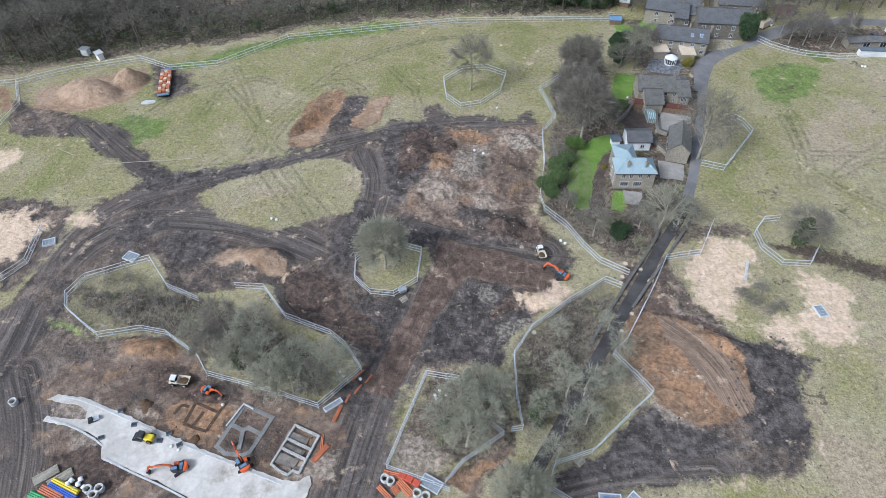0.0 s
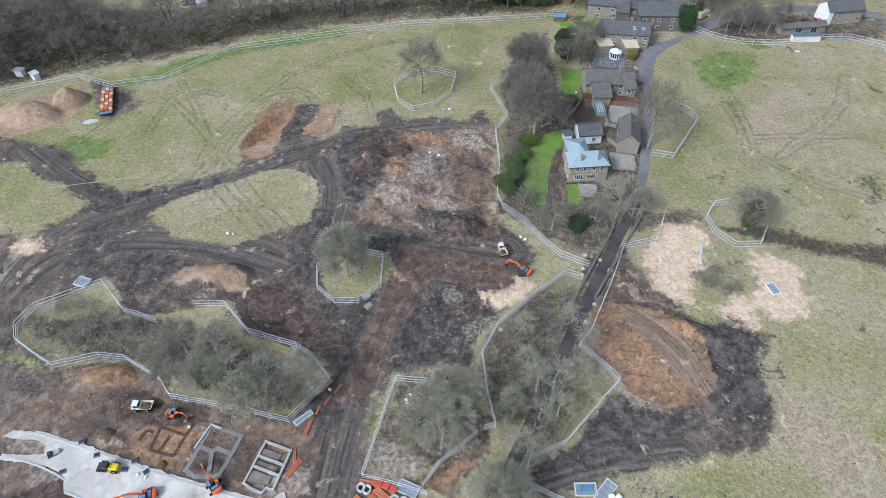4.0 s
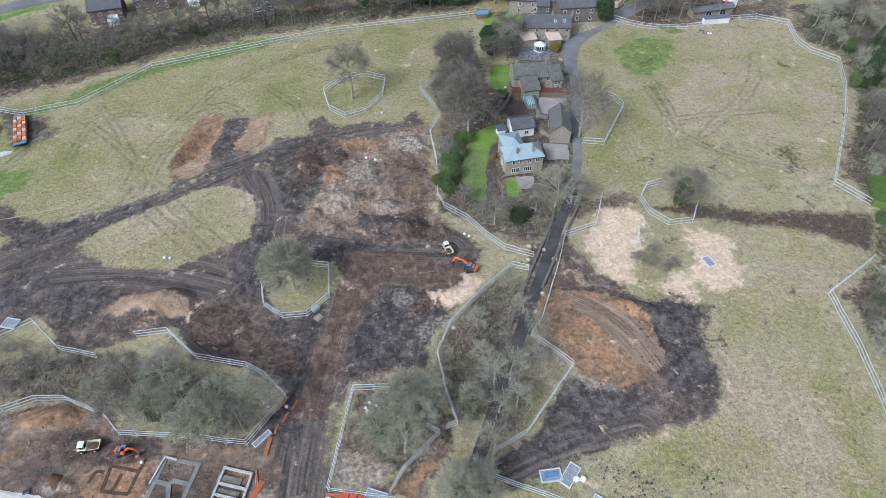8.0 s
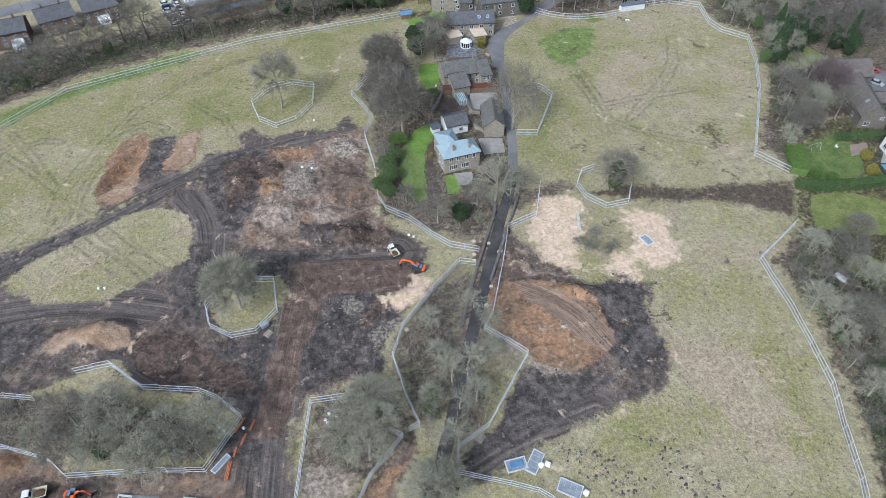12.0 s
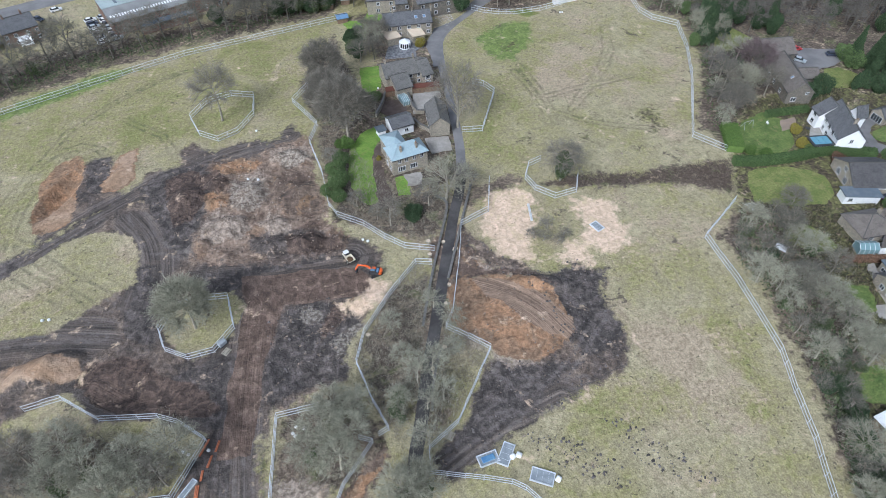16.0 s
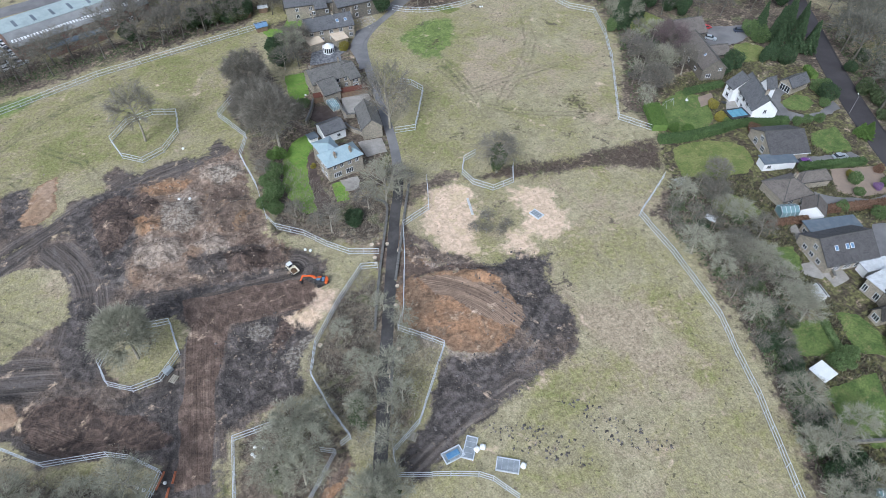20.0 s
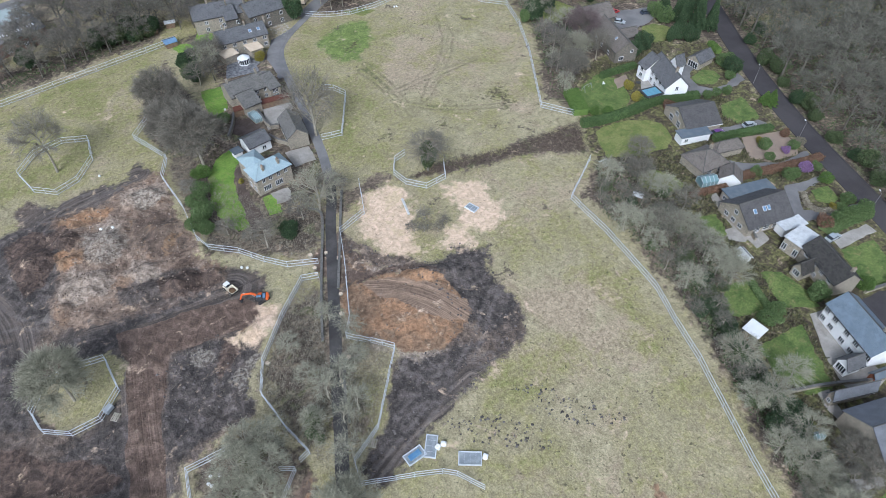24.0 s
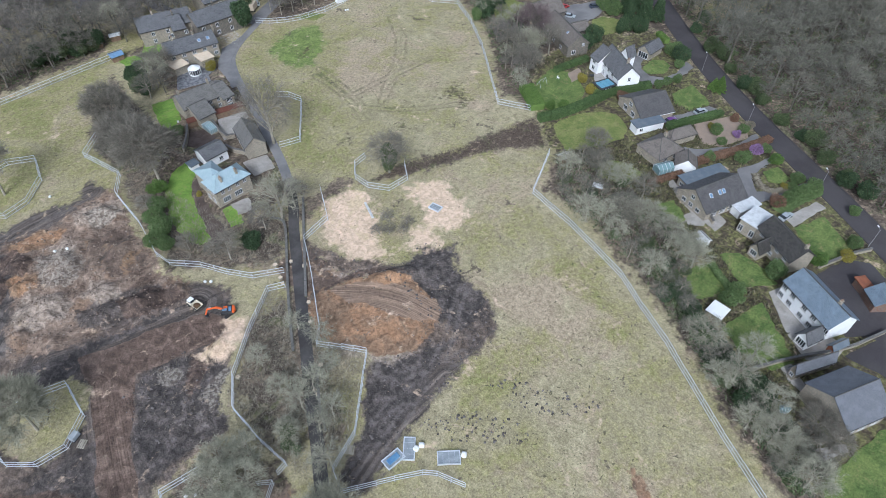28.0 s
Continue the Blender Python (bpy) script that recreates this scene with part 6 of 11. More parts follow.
def bare_tree(seed, tall, reach, limbs=10, boughs=60, branches=7, twigs=9, low=0.22, wide=0.035, flat=0.42, sprout=1.0):
    """Meshes of a leafless tree with a lumpy domed crown: its wood, and its crown of fine twigs."""
    rng = random.Random(seed)
    wood, wood_faces, fine, fine_faces = [], [], [], []
    r0 = 0.021 * tall
    heart = Vector((0, 0, tall * (1 - flat)))
    lumps = [(Vector((rng.gauss(0, 1), rng.gauss(0, 1), rng.gauss(0.3, 0.7))).normalized(), rng.uniform(-0.25, 0.2)) for _ in range(9)]

    def bulge(d):
        return 0.92 + sum(h * max(d.dot(v), 0) ** 6 for v, h in lumps)

    def shell(k, count, share):
        up = -0.35 + 1.33 * (k + rng.random()) / count
        w = k * 2.39996 + rng.gauss(0, 0.25)
        flatly = math.sqrt(max(0.0, 1 - up * up))
        d = Vector((math.cos(w) * flatly, math.sin(w) * flatly, up))
        r = bulge(d) * share
        return heart + Vector((d.x * reach * r, d.y * reach * r, d.z * tall * flat * r))

    def bend(a, b, c, t):
        return a * (1 - t) ** 2 + b * (2 * t * (1 - t)) + c * t * t

    def arc(a, c, lift, bow=0.12):
        b = a.lerp(c, 0.5) + Vector((rng.gauss(0, bow), rng.gauss(0, bow), lift)) * (c - a).length
        return lambda t: bend(a, b, c, t)

    def sticks(line, pieces, ra, rb, sides):
        for k in range(pieces):
            t, u = k / pieces, (k + 1) / pieces
            stick(wood, wood_faces, line(t), line(u), ra + (rb - ra) * t, ra + (rb - ra) * u, sides)

    def ribbons(line, pieces, w):
        for k in range(pieces):
            a, b = line(k / pieces), line((k + 1) / pieces)
            side = (b - a).cross(Vector((rng.gauss(0, 1), rng.gauss(0, 1), rng.gauss(0, 1))))
            if side.length > 1e-4:
                ribbon(fine, fine_faces, a, b, w, w * 0.8, side.normalized())

    trunk_top = Vector((rng.gauss(0, 0.02) * tall, rng.gauss(0, 0.02) * tall, tall * 0.62))
    trunk = arc(Vector((0, 0, -0.3)), trunk_top, 0.0, 0.04)
    sticks(trunk, 5, r0, r0 * 0.3, 6)
    main = []
    for k in range(limbs):
        t = low + 0.35 + 0.5 * (k + rng.random()) / limbs if low > 0.2 else low + 0.75 * (k + rng.random()) / limbs
        main.append(arc(trunk(min(t, 1.0)), shell((k * 7) % limbs, limbs, rng.uniform(0.55, 0.7)), 0.12))
        sticks(main[-1], 4, r0 * 0.4, r0 * 0.16, 4)
    for k in range(boughs):
        tip = shell(k, boughs, rng.uniform(0.72, 0.98))
        limb_ = min(main, key=lambda f: (f(0.9) - tip).length)
        bough = arc(limb_(rng.uniform(0.3, 0.95)), tip, 0.1)
        sticks(bough, 3, r0 * 0.2, r0 * 0.07, 3)
        for _ in range(branches):
            a = bough(rng.uniform(0.3, 1.0))
            out = (a - heart).normalized()
            d = (out * 0.7 + Vector((rng.gauss(0, 0.75), rng.gauss(0, 0.75), rng.gauss(0.15, 0.6)))).normalized()
            c = a + d * reach * rng.uniform(0.14, 0.30)
            if c.z < low * tall * 0.9:
                c.z = low * tall * 0.9
            branch = arc(a, c, 0.08)
            ribbons(branch, 2, wide * 0.6)
            for _ in range(twigs):
                s_ = branch(rng.uniform(0.1, 1.0))
                e = (d * 0.5 + out * 0.45 + Vector((rng.gauss(0, 0.65), rng.gauss(0, 0.65), rng.gauss(0.1, 0.55)))).normalized() * rng.uniform(0.5, 1.7) * sprout
                ribbons(lambda t, s_=s_, e=e: s_ + e * t, 1, wide * 0.34)
    return [quad_mesh(name, np.array([tuple(v) for v in verts]), np.array(faces)) for name, verts, faces in (("trunk", wood, wood_faces), ("crown", fine, fine_faces))]


def leaf_cloud(seed, shape, count, size, flat=0.3):
    """Many small leaf sprays on and in a rounded, uneven body; shape gives a place for a random draw."""
    rng = np.random.default_rng(seed)
    c = shape(rng, count)
    a = rng.normal(size=(count, 3))
    a /= np.linalg.norm(a, axis=1)[:, None]
    b = np.cross(a, rng.normal(size=(count, 3)))
    b /= np.linalg.norm(b, axis=1)[:, None]
    s = size * rng.uniform(0.6, 1.4, (count, 1))
    verts = np.stack([c - a * s, c + b * s * 0.6, c + a * s, c - b * s * 0.6], 1).reshape(-1, 3)
    return quad_mesh("foliage", verts, np.arange(4 * count).reshape(-1, 4))


def blob(rx, ry, rz, z, seed):
    lumps = np.random.default_rng(seed + 50).normal(size=(9, 3))
    lumps /= np.linalg.norm(lumps, axis=1)[:, None]

    def shape(rng, count):
        d = rng.normal(size=(count, 3))
        d /= np.linalg.norm(d, axis=1)[:, None]
        bump = 0.72 + 0.4 * np.max(np.clip(d @ lumps.T, 0, 1) ** 4, axis=1)
        r = rng.uniform(0.35, 1.0, (count, 1)) ** 0.45 * bump[:, None]
        p = d * r * np.array([rx, ry, rz]) + np.array([0, 0, z])
        p[:, 2] = np.abs(p[:, 2])
        return p
    return shape


def cone_shape(r, tall, low):
    def shape(rng, count):
        u = rng.uniform(0, 1, count) ** 0.7
        z = low + (tall - low) * (1 - u)
        w = rng.uniform(0, math.tau, count)
        rad = r * u * (0.65 + 0.35 * np.sin(w * 7 + z * 2.2)) * rng.uniform(0.4, 1, count) ** 0.4 + 0.15
        return np.stack([rad * np.cos(w), rad * np.sin(w), z], 1)
    return shape


BIG = [bare_tree(s, 19, 7.8, 12, 80, 7, 10, wide=0.045, low=0.18, flat=0.46, sprout=0.8) for s in (1, 2, 3)]        # spreading field trees
MID = [bare_tree(s, 14, 5.6, 9, 58, 6, 9, wide=0.05) for s in (11, 12, 13, 14)]
WOOD = [bare_tree(s, 16, 6.4, 8, 38, 5, 7, wide=0.075, flat=0.46) for s in (21, 22, 23, 24)]
DOME = [bare_tree(s, 14.5, 6.8, 11, 84, 7, 11, low=0.14, flat=0.5, wide=0.05) for s in (31, 32)]
ROUND = [bare_tree(s, 13.5, 5.6, 12, 80, 7, 10, low=0.25, flat=0.42, wide=0.05, sprout=0.55) for s in (35, 36, 37)]  # close round crowns
DENSE = [bare_tree(s, 14.5, 6.6, 13, 135, 9, 12, low=0.22, flat=0.43, wide=0.06, sprout=0.8) for s in (38, 39)]
THIN = [bare_tree(s, 9, 3.2, 7, 28, 5, 8, wide=0.04) for s in (41, 42)]
IVY = [leaf_cloud(60 + k, blob(1.9, 1.9, 3.6, 4.6, 60 + k), 900, 0.24) for k in range(3)]
LAUREL = [leaf_cloud(70 + k, blob(2.4, 2.2, 1.9, 1.7, 70 + k), 2200, 0.165) for k in range(4)]
SPRUCE = [leaf_cloud(80 + k, cone_shape(3.0, 12, 0.8), 5600, 0.28) for k in range(3)]
HOLM = [leaf_cloud(90 + k, blob(3.3, 3.2, 4.0, 5.0, 90 + k), 4800, 0.28) for k in range(3)]
TRUNK = []
for k in range(2):
    bm = bmesh.new()
    tube(bm, (0, 0, -0.2), (0.1, 0.05, 4.0), 0.22, 7, 0.14)
    tube(bm, (0.1, 0.05, 3.9), (-0.2, 0.1, 7.0), 0.14, 6, 0.06)
    tube(bm, (0.05, 0.0, 2.2), (1.1, 0.4, 4.4), 0.09, 5, 0.03)
    mesh = bpy.data.meshes.new("trunk")
    bm.to_mesh(mesh)
    bm.free()
    TRUNK.append(mesh)


def with_material(mesh, material, cache={}):
    """A copy of a mesh in another material, made once."""
    key = (mesh.name, material)
    if key not in cache:
        copy = mesh.copy()
        copy.name = mesh.name.split(".")[0]
        copy.materials.clear()
        copy.materials.append(M[material])
        cache[key] = copy
    return cache[key]


PICK = random.Random(7)


def tree(x, y, kinds, size=1.0, twig="grey_twig", bark="bark", label="bare grey-brown deciduous tree in winter", group="bare trees", ivy=False, tall=1.0):
    wood, crown = kinds[PICK.randrange(len(kinds))]
    m = Matrix.Translation((x, y, at(x, y))) @ Matrix.Rotation(PICK.uniform(0, math.tau), 4, "Z")
    top = thing("tree", label, "tree", m @ Matrix.Diagonal((size, size, size * tall, 1)), group)
    link("trunk", with_material(wood, bark), None, top)
    link("crown", with_material(crown, twig), None, top)
    if ivy:
        link("ivy", with_material(IVY[PICK.randrange(3)], "ivy"), None, top, "dark green ivy on the trunk")
    return top


def evergreen(x, y, kinds, size=1.0, material="evergreen", label="dark evergreen tree", category="tree", name="evergreen_tree", group="evergreens", tall=1.0, trunk=True):
    m = Matrix.Translation((x, y, at(x, y))) @ Matrix.Rotation(PICK.uniform(0, math.tau), 4, "Z")
    top = thing(name, label, category, m @ Matrix.Diagonal((size, size, size * tall, 1)), group)
    if trunk:
        link("trunk", with_material(TRUNK[PICK.randrange(2)], "bark"), None, top)
    link("foliage", with_material(kinds[PICK.randrange(len(kinds))], material), None, top)
    return top


def shrub(x, y, size=1.0, material="shrub", label="rounded green garden shrub", tall=1.0):
    return evergreen(x, y, LAUREL, size, material, label, "shrub", "shrub", "shrubs", tall, False)


def scatter(outline, gap, seed, tries=4000, most=999, keep_off=()):
    """Places within an outline, at least a gap apart."""
    rng = np.random.default_rng(seed)
    xs, ys = [p[0] for p in outline], [p[1] for p in outline]
    px, py = rng.uniform(min(xs), max(xs), tries), rng.uniform(min(ys), max(ys), tries)
    ok = inside(px, py, outline, 0.01) > 0.5
    for line, away in keep_off:
        d, _ = to_line(px, py, line)
        ok &= np.abs(d) > away
    got = []
    for x, y in zip(px[ok], py[ok]):
        if all((x - a) ** 2 + (y - b) ** 2 > gap * gap for a, b in got):
            got.append((float(x), float(y)))
            if len(got) >= most:
                break
    return got


# the fenced field trees
tree(-19.09, 94.80, DENSE, 1.05, "green_twig", tall=1.0, label="round-crowned bare tree inside a fence ring", group="field trees")
tree(-0.65, 170.90, MID, 1.35, "grey_twig", tall=1.0, label="tall bare tree inside a far fence ring", group="field trees")
tree(64.1, 139.7, BIG, 1.15, "grey_twig", tall=1.05, label="tall spreading bare tree beside the lane", group="field trees")
# the dark trees at the garden's edge
tree(32.22, 147.31, DENSE, 1.45, "grey_twig", "bark", label="large dark bare tree beside the garden", group="garden trees")
tree(29.91, 158.61, DENSE, 1.15, "grey_twig", "wood_bark", label="large dark bare tree beside the garden", group="garden trees")
tree(33.17, 175.67, DENSE, 1.15, "grey_twig", "wood_bark", label="large dark bare tree beside the garden", group="garden trees")
tree(48.11, 111.42, BIG, 0.95, "green_twig", "pale_bark", label="wide bare tree over the lane", group="garden trees", tall=0.75)
tree(43.14, 111.19, MID, 0.75, "brown_twig", "pale_bark", group="garden trees", tall=0.8)
tree(53.37, 113.08, MID, 0.8, "brown_twig", "pale_bark", group="garden trees", tall=0.8)
tree(31.34, 108.06, THIN, 1.1, "grey_twig", "pale_bark", "slender pale birch on a garden bank", "garden trees")
for place, size in (([(24.5, 138.2)][0], 0.5), ([(25.7, 118.0)][0], 0.5), ([(29.0, 111.5)][0], 0.45), ([(54.7, 195.7)][0], 1.0), ([(58.8, 197.8)][0], 0.9), ([(48.6, 186.5)][0], 0.8)):
    tree(*place, MID, size, "grey_twig", label="small bare garden tree", group="garden trees", tall=0.75)
# the thicket
for k, (x, y) in enumerate([(-51.5, 67.6), (-45.6, 65.8), (-40.5, 66.8), (-33.9, 61.2), (-28.6, 60.8), (-25.4, 64.2), (-33.2, 66.5), (-44.4, 72.9), (-51.8, 74.8), (-37.2, 60.4), (-57.9, 72.3)]):
    small = k == 10
    tree(x, y, MID if k % 3 == 2 else ROUND, (0.85, 0.95, 0.8, 0.9)[k % 4] * (0.7 if small else 1), "green_twig" if k % 4 else "grey_twig", label="lichen-grey bare tree in a fenced thicket", group="thicket trees", ivy=k in (1, 2), tall=0.9)
for x, y in [(-83.8, 80.1), (-81.6, 82.6), (-76.5, 78.1), (-74.2, 80.6), (-87.6, 84.0), (-82.4, 87.6), (-73.9, 84.7), (-70.1, 81.6), (-65.3, 81.0), (-78.4, 87.8)]:
    tree(x, y, THIN, PICK.uniform(0.4, 0.6), "brown_twig", label="low bare bush in a fenced thicket", group="thicket trees", tall=0.6)
# the two small woods in the south
for k, (x, y) in enumerate([(-3.2, 54.7), (1.3, 51.5), (4.5, 55.7), (7.2, 60.7), (-0.0, 58.5), (3.3, 62.4)]):
    tree(x, y, ROUND if k % 2 else MID, (0.75, 0.9, 0.82)[k % 3], "green_twig", label="lichen-grey bare tree in a small wood", group="south wood trees", ivy=k in (0,), tall=0.85)
for k, (x, y) in enumerate([(9.6, 40.4), (13.6, 40.6), (12.2, 42.5)]):
    tree(x, y, ROUND, (0.95, 0.85, 0.8)[k % 3], "green_twig", label="ivy-hung bare tree beside the lane", group="south wood trees", ivy=k < 2, tall=0.9)
# trees along the lane
for k, (x, y) in enumerate([(33.3, 73.7), (29.6, 66.5), (25.0, 64.4), (24.5, 57.2), (20.7, 56.6), (21.1, 62.9), (15.6, 59.7), (19.9, 69.2), (20.5, 77.8)]):
    tree(x, y, THIN if k < 6 else MID, (1.05, 0.9, 1.15)[k % 3] if k < 6 else 0.5, "green_twig", "pale_bark", "pale-barked bare tree arching over the lane", "lane trees", ivy=k == 6, tall=0.75)
for x, y, size in ((31.4, 79.6, 0.9), (18.0, 49.6, 1.1)):
    tree(x, y, THIN, size, "green_twig", "pale_bark", "pale-barked bare tree arching over the lane", "lane trees", tall=0.75)
for x, y, size in ((15.6, 59.5, 0.85), (14.2, 57.6, 0.7), (16.9, 61.4, 0.6), (15.0, 55.8, 0.5)):
    tree(x, y, THIN, size, "green_twig", "bark", "ivy-smothered small tree beside the fence", "lane trees", ivy=True, tall=0.7)
tree(79.94, 106.20, MID, 1.15, "grey_twig", label="ivy-clad tree at the field gap", group="field trees", ivy=True, tall=0.85)
evergreen(80.60, 106.98, HOLM, 0.72, "ivy", "dark ivy-clad trunk at the field gap", group="field trees", tall=1.45)
tree(83.66, 109.22, THIN, 0.9, "grey_twig", label="ivy-clad bush at the field gap", group="field trees", ivy=True, tall=0.75)
for x, y in [(64.7, 88.2), (67.6, 91.6), (67.2, 85.9), (62.6, 89.7), (70.2, 87.6)]:
    tree(x, y, THIN, PICK.uniform(0.55, 0.75), "grey_twig", "pale_bark", "low bare bush between sand patches", "field trees", tall=0.55)
def joined_wood(places, label, twigs, seed):
    """Far woodland: many trees in one thing of kind stuff, wood and twigs apart."""
    rng = random.Random(seed)
    raw = []
    for pair in WOOD:
        got = []
        for mesh in pair:
            co = np.empty(len(mesh.vertices) * 3, np.float32)
            mesh.vertices.foreach_get("co", co)
            ix = np.empty(len(mesh.loops), np.int32)
            mesh.loops.foreach_get("vertex_index", ix)
            got.append((co.reshape(-1, 3), ix.reshape(-1, 4)))
        raw.append(got)
    top = thing("woodland", label, "woodland", Matrix.Identity(4), kind="stuff")
    for j, (name, material) in enumerate((("trunks", "wood_bark"), ("crowns", twigs))):
        verts, faces, shift = [], [], 0
        rng.seed(seed)
        for x, y in places:
            co, ix = raw[rng.randrange(len(raw))][j]
            size, tall, w = rng.uniform(0.7, 1.45), rng.uniform(0.7, 0.9), rng.uniform(0, math.tau)
            m = np.array([[math.cos(w) * size, -math.sin(w) * size, 0], [math.sin(w) * size, math.cos(w) * size, 0], [0, 0, size * tall]])
            verts.append(co @ m.T + np.array([x, y, at(x, y)]))
            faces.append(ix + shift)
            shift += len(co)
        mesh = quad_mesh(name, np.concatenate(verts), np.concatenate(faces))
        tagged(link(name, mesh, material, top), kind="stuff")


def wood_of(outline, gap, seed, most, single, label, far_label, twigs, keep_off=()):
    spots = sorted(scatter(outline, gap, seed, 9000, most, keep_off), key=lambda q: math.hypot(*q))
    for k, (x, y) in enumerate(spots[:single]):
        tree(x, y, WOOD, PICK.uniform(0.7, 1.0), twigs if k % 3 else "grey_twig", "wood_bark", label=label, group=far_label, ivy=k % 11 == 0, tall=PICK.uniform(0.75, 0.95))
    joined_wood(spots[single:], far_label, twigs, seed)


# woods to the north, along the stream
NORTH = [(-168.3, 173.2), (-157.3, 176.4), (-145.4, 179.2), (-129.8, 186.6), (-116.6, 192.1), (-104.3, 196.4), (-89.3, 199.2), (-76.5, 204.5), (-64.2, 211.4), (-54.8, 212.9), (-43.2, 217.0), (-29.3, 220.9), (-10.7, 223.3), (19.3, 224.5), (50.7, 228.0), (56.3, 234.3), (-9.2, 230.5), (-39.0, 228.0), (-63.0, 225.5), (-86.0, 222.0), (-112.0, 216.0), (-128.0, 228.0), (-201.0, 228.8)]
wood_of(NORTH, 6.2, 3, 210, 24, "bare woodland tree above the stream", "bare grey-brown winter woods along the stream", "grey_twig")
for x, y, s in ((*[(-164.8, 199.4)][0], 1.0), (*[(-164.9, 205.6)][0], 0.9), (*[(-169.6, 201.3)][0], 0.9), (*[(8.2, 230.8)][0], 0.9), (*[(34.8, 232.6)][0], 0.8), (*[(41.3, 232.1)][0], 0.8), (*[(31.0, 229.7)][0], 0.9)):
    evergreen(x, y, HOLM, s, "evergreen", "dark evergreen tree in bare woods")
# woods beyond the road
EAST = [(228.6, 111.9), (202.7, 76.1), (184.6, 49.2), (172.2, 25.1), (159.8, 2.2), (153.2, -9.9), (314.9, 43.7), (245.6, 109.5)]
wood_of(EAST, 6.9, 5, 300, 24, "bare woodland tree beyond the road", "bare grey winter woods beyond the road", "wood_twig", [(ROAD, 5.6)])
for k, (x, y) in enumerate([(210.2, 89.4), (202.9, 79.0), (195.1, 67.3), (189.3, 59.0), (185.0, 50.9), (179.7, 42.2), (176.5, 34.5), (171.3, 25.2), (168.0, 17.8), (164.6, 11.6), (200.7, 72.8), (176.0, 30.6), (219.9, 91.8), (190.2, 55.9)]):
    shrub(x, y, PICK.uniform(0.9, 1.5), "ivy" if k % 3 else "evergreen", "dark ivy-covered bush at the wood's edge")
# trees among the village houses
VILLAGE = [(7.0, 236.1), (29.8, 318.0), (95.5, 255.6), (101.6, 225.8), (81.7, 228.9), (71.0, 221.3), (51.9, 225.7), (24.4, 224.2)]
wood_of(VILLAGE, 6.5, 11, 70, 6, "bare tree behind village gardens", "bare grey winter trees behind the village", "brown_twig")
for x, y in [(109.8, 204.6), (114.5, 204.0), (120.1, 205.8), (123.7, 202.9), (130.3, 209.4), (108.8, 210.8), (118.7, 209.7)]:
    tree(x, y, MID, PICK.uniform(0.65, 0.9), "brown_twig", label="bare tree in a row beside the village road", group="village trees", tall=0.9)
BACK = [(102.2, 215.4), (121.3, 224.6), (154.0, 230.4), (179.5, 227.2), (196.2, 261.0), (63.8, 255.3), (63.8, 241.3), (107.9, 243.2)]
wood_of(BACK, 7.5, 12, 60, 4, "bare tree among village houses", "bare winter trees among village houses", "brown_twig")
for k, (x, y) in enumerate([(29.3, 231.5), (32.7, 231.3), (35.7, 230.4), (38.7, 230.1), (41.9, 229.7), (44.9, 229.9), (47.7, 229.4), (50.5, 228.8), (36.6, 236.3), (42.7, 234.2), (48.9, 234.7), (48.6, 197.7), (48.4, 192.4), (48.6, 188.7), (51.2, 199.9)]):
    evergreen(x, y, HOLM if k % 2 else LAUREL, PICK.uniform(0.7, 0.95) if k % 2 else PICK.uniform(1.2, 1.6), "evergreen" if k % 3 else "ivy", "dark evergreen bush behind the field fence", group="fence evergreens", trunk=False)
for k, (x, y) in enumerate([(30.7, 261.2), (37.4, 266.5), (43.7, 269.6), (41.1, 251.2), (49.1, 261.4), (48.7, 249.7), (57.1, 259.9), (56.4, 245.2), (63.9, 250.2), (59.7, 233.3), (66.4, 238.6), (63.1, 224.4), (54.6, 191.9), (53.6, 186.1), (58.6, 226.0), (38.3, 278.0), (45.5, 280.7), (65.5, 261.5)]):
    tree(x, y, MID, PICK.uniform(0.7, 1.0), "grey_twig" if k % 3 else "green_twig", "wood_bark", "bare tree among village gardens", "village trees", ivy=k % 5 == 0, tall=0.9)
# the belt between the east field and the gardens
BELT = [(171.2, 198.9), (164.8, 180.7), (171.4, 170.2), (165.2, 154.5), (134.0, 110.0), (134.5, 102.6), (147.7, 117.5), (167.9, 134.0), (183.8, 167.7), (200.7, 193.3)]
for k, (x, y) in enumerate(scatter(BELT, 5.2, 9, 3000, 36)):
    tree(x, y, THIN if k % 2 else MID, PICK.uniform(0.7, 0.9), "green_twig" if k % 3 else "brown_twig", label="bare tree in a garden belt", group="belt trees", tall=0.8)
for x, y, s in ((*[(201.8, 119.9)][0], 0.75), (*[(211.1, 118.7)][0], 0.8), (*[(205.4, 109.1)][0], 0.7), (*[(211.2, 106.0)][0], 0.75), (*[(220.1, 116.6)][0], 0.8), (*[(163.5, 151.2)][0], 1.0), (*[(168.3, 152.5)][0], 0.95), (*[(171.3, 158.7)][0], 0.9), (*[(212.5, 117.4)][0], 1.15), (*[(204.0, 115.4)][0], 1.0)):
    evergreen(x, y, SPRUCE, s, "evergreen", "tall dark conifer beside gardens", tall=1.1)
for k, (x, y) in enumerate(scatter([(180.4, 167.5), (254.3, 147.0), (280.4, 91.7), (247.4, 82.7), (242.8, 124.8), (211.3, 130.4), (195.1, 137.5), (191.9, 148.7), (181.3, 158.8)], 6.0, 14, 1500, 34)):
    tree(x, y, WOOD, PICK.uniform(0.7, 1.0), "brown_twig", "wood_bark", label="bare woodland tree behind a house", group="belt trees")
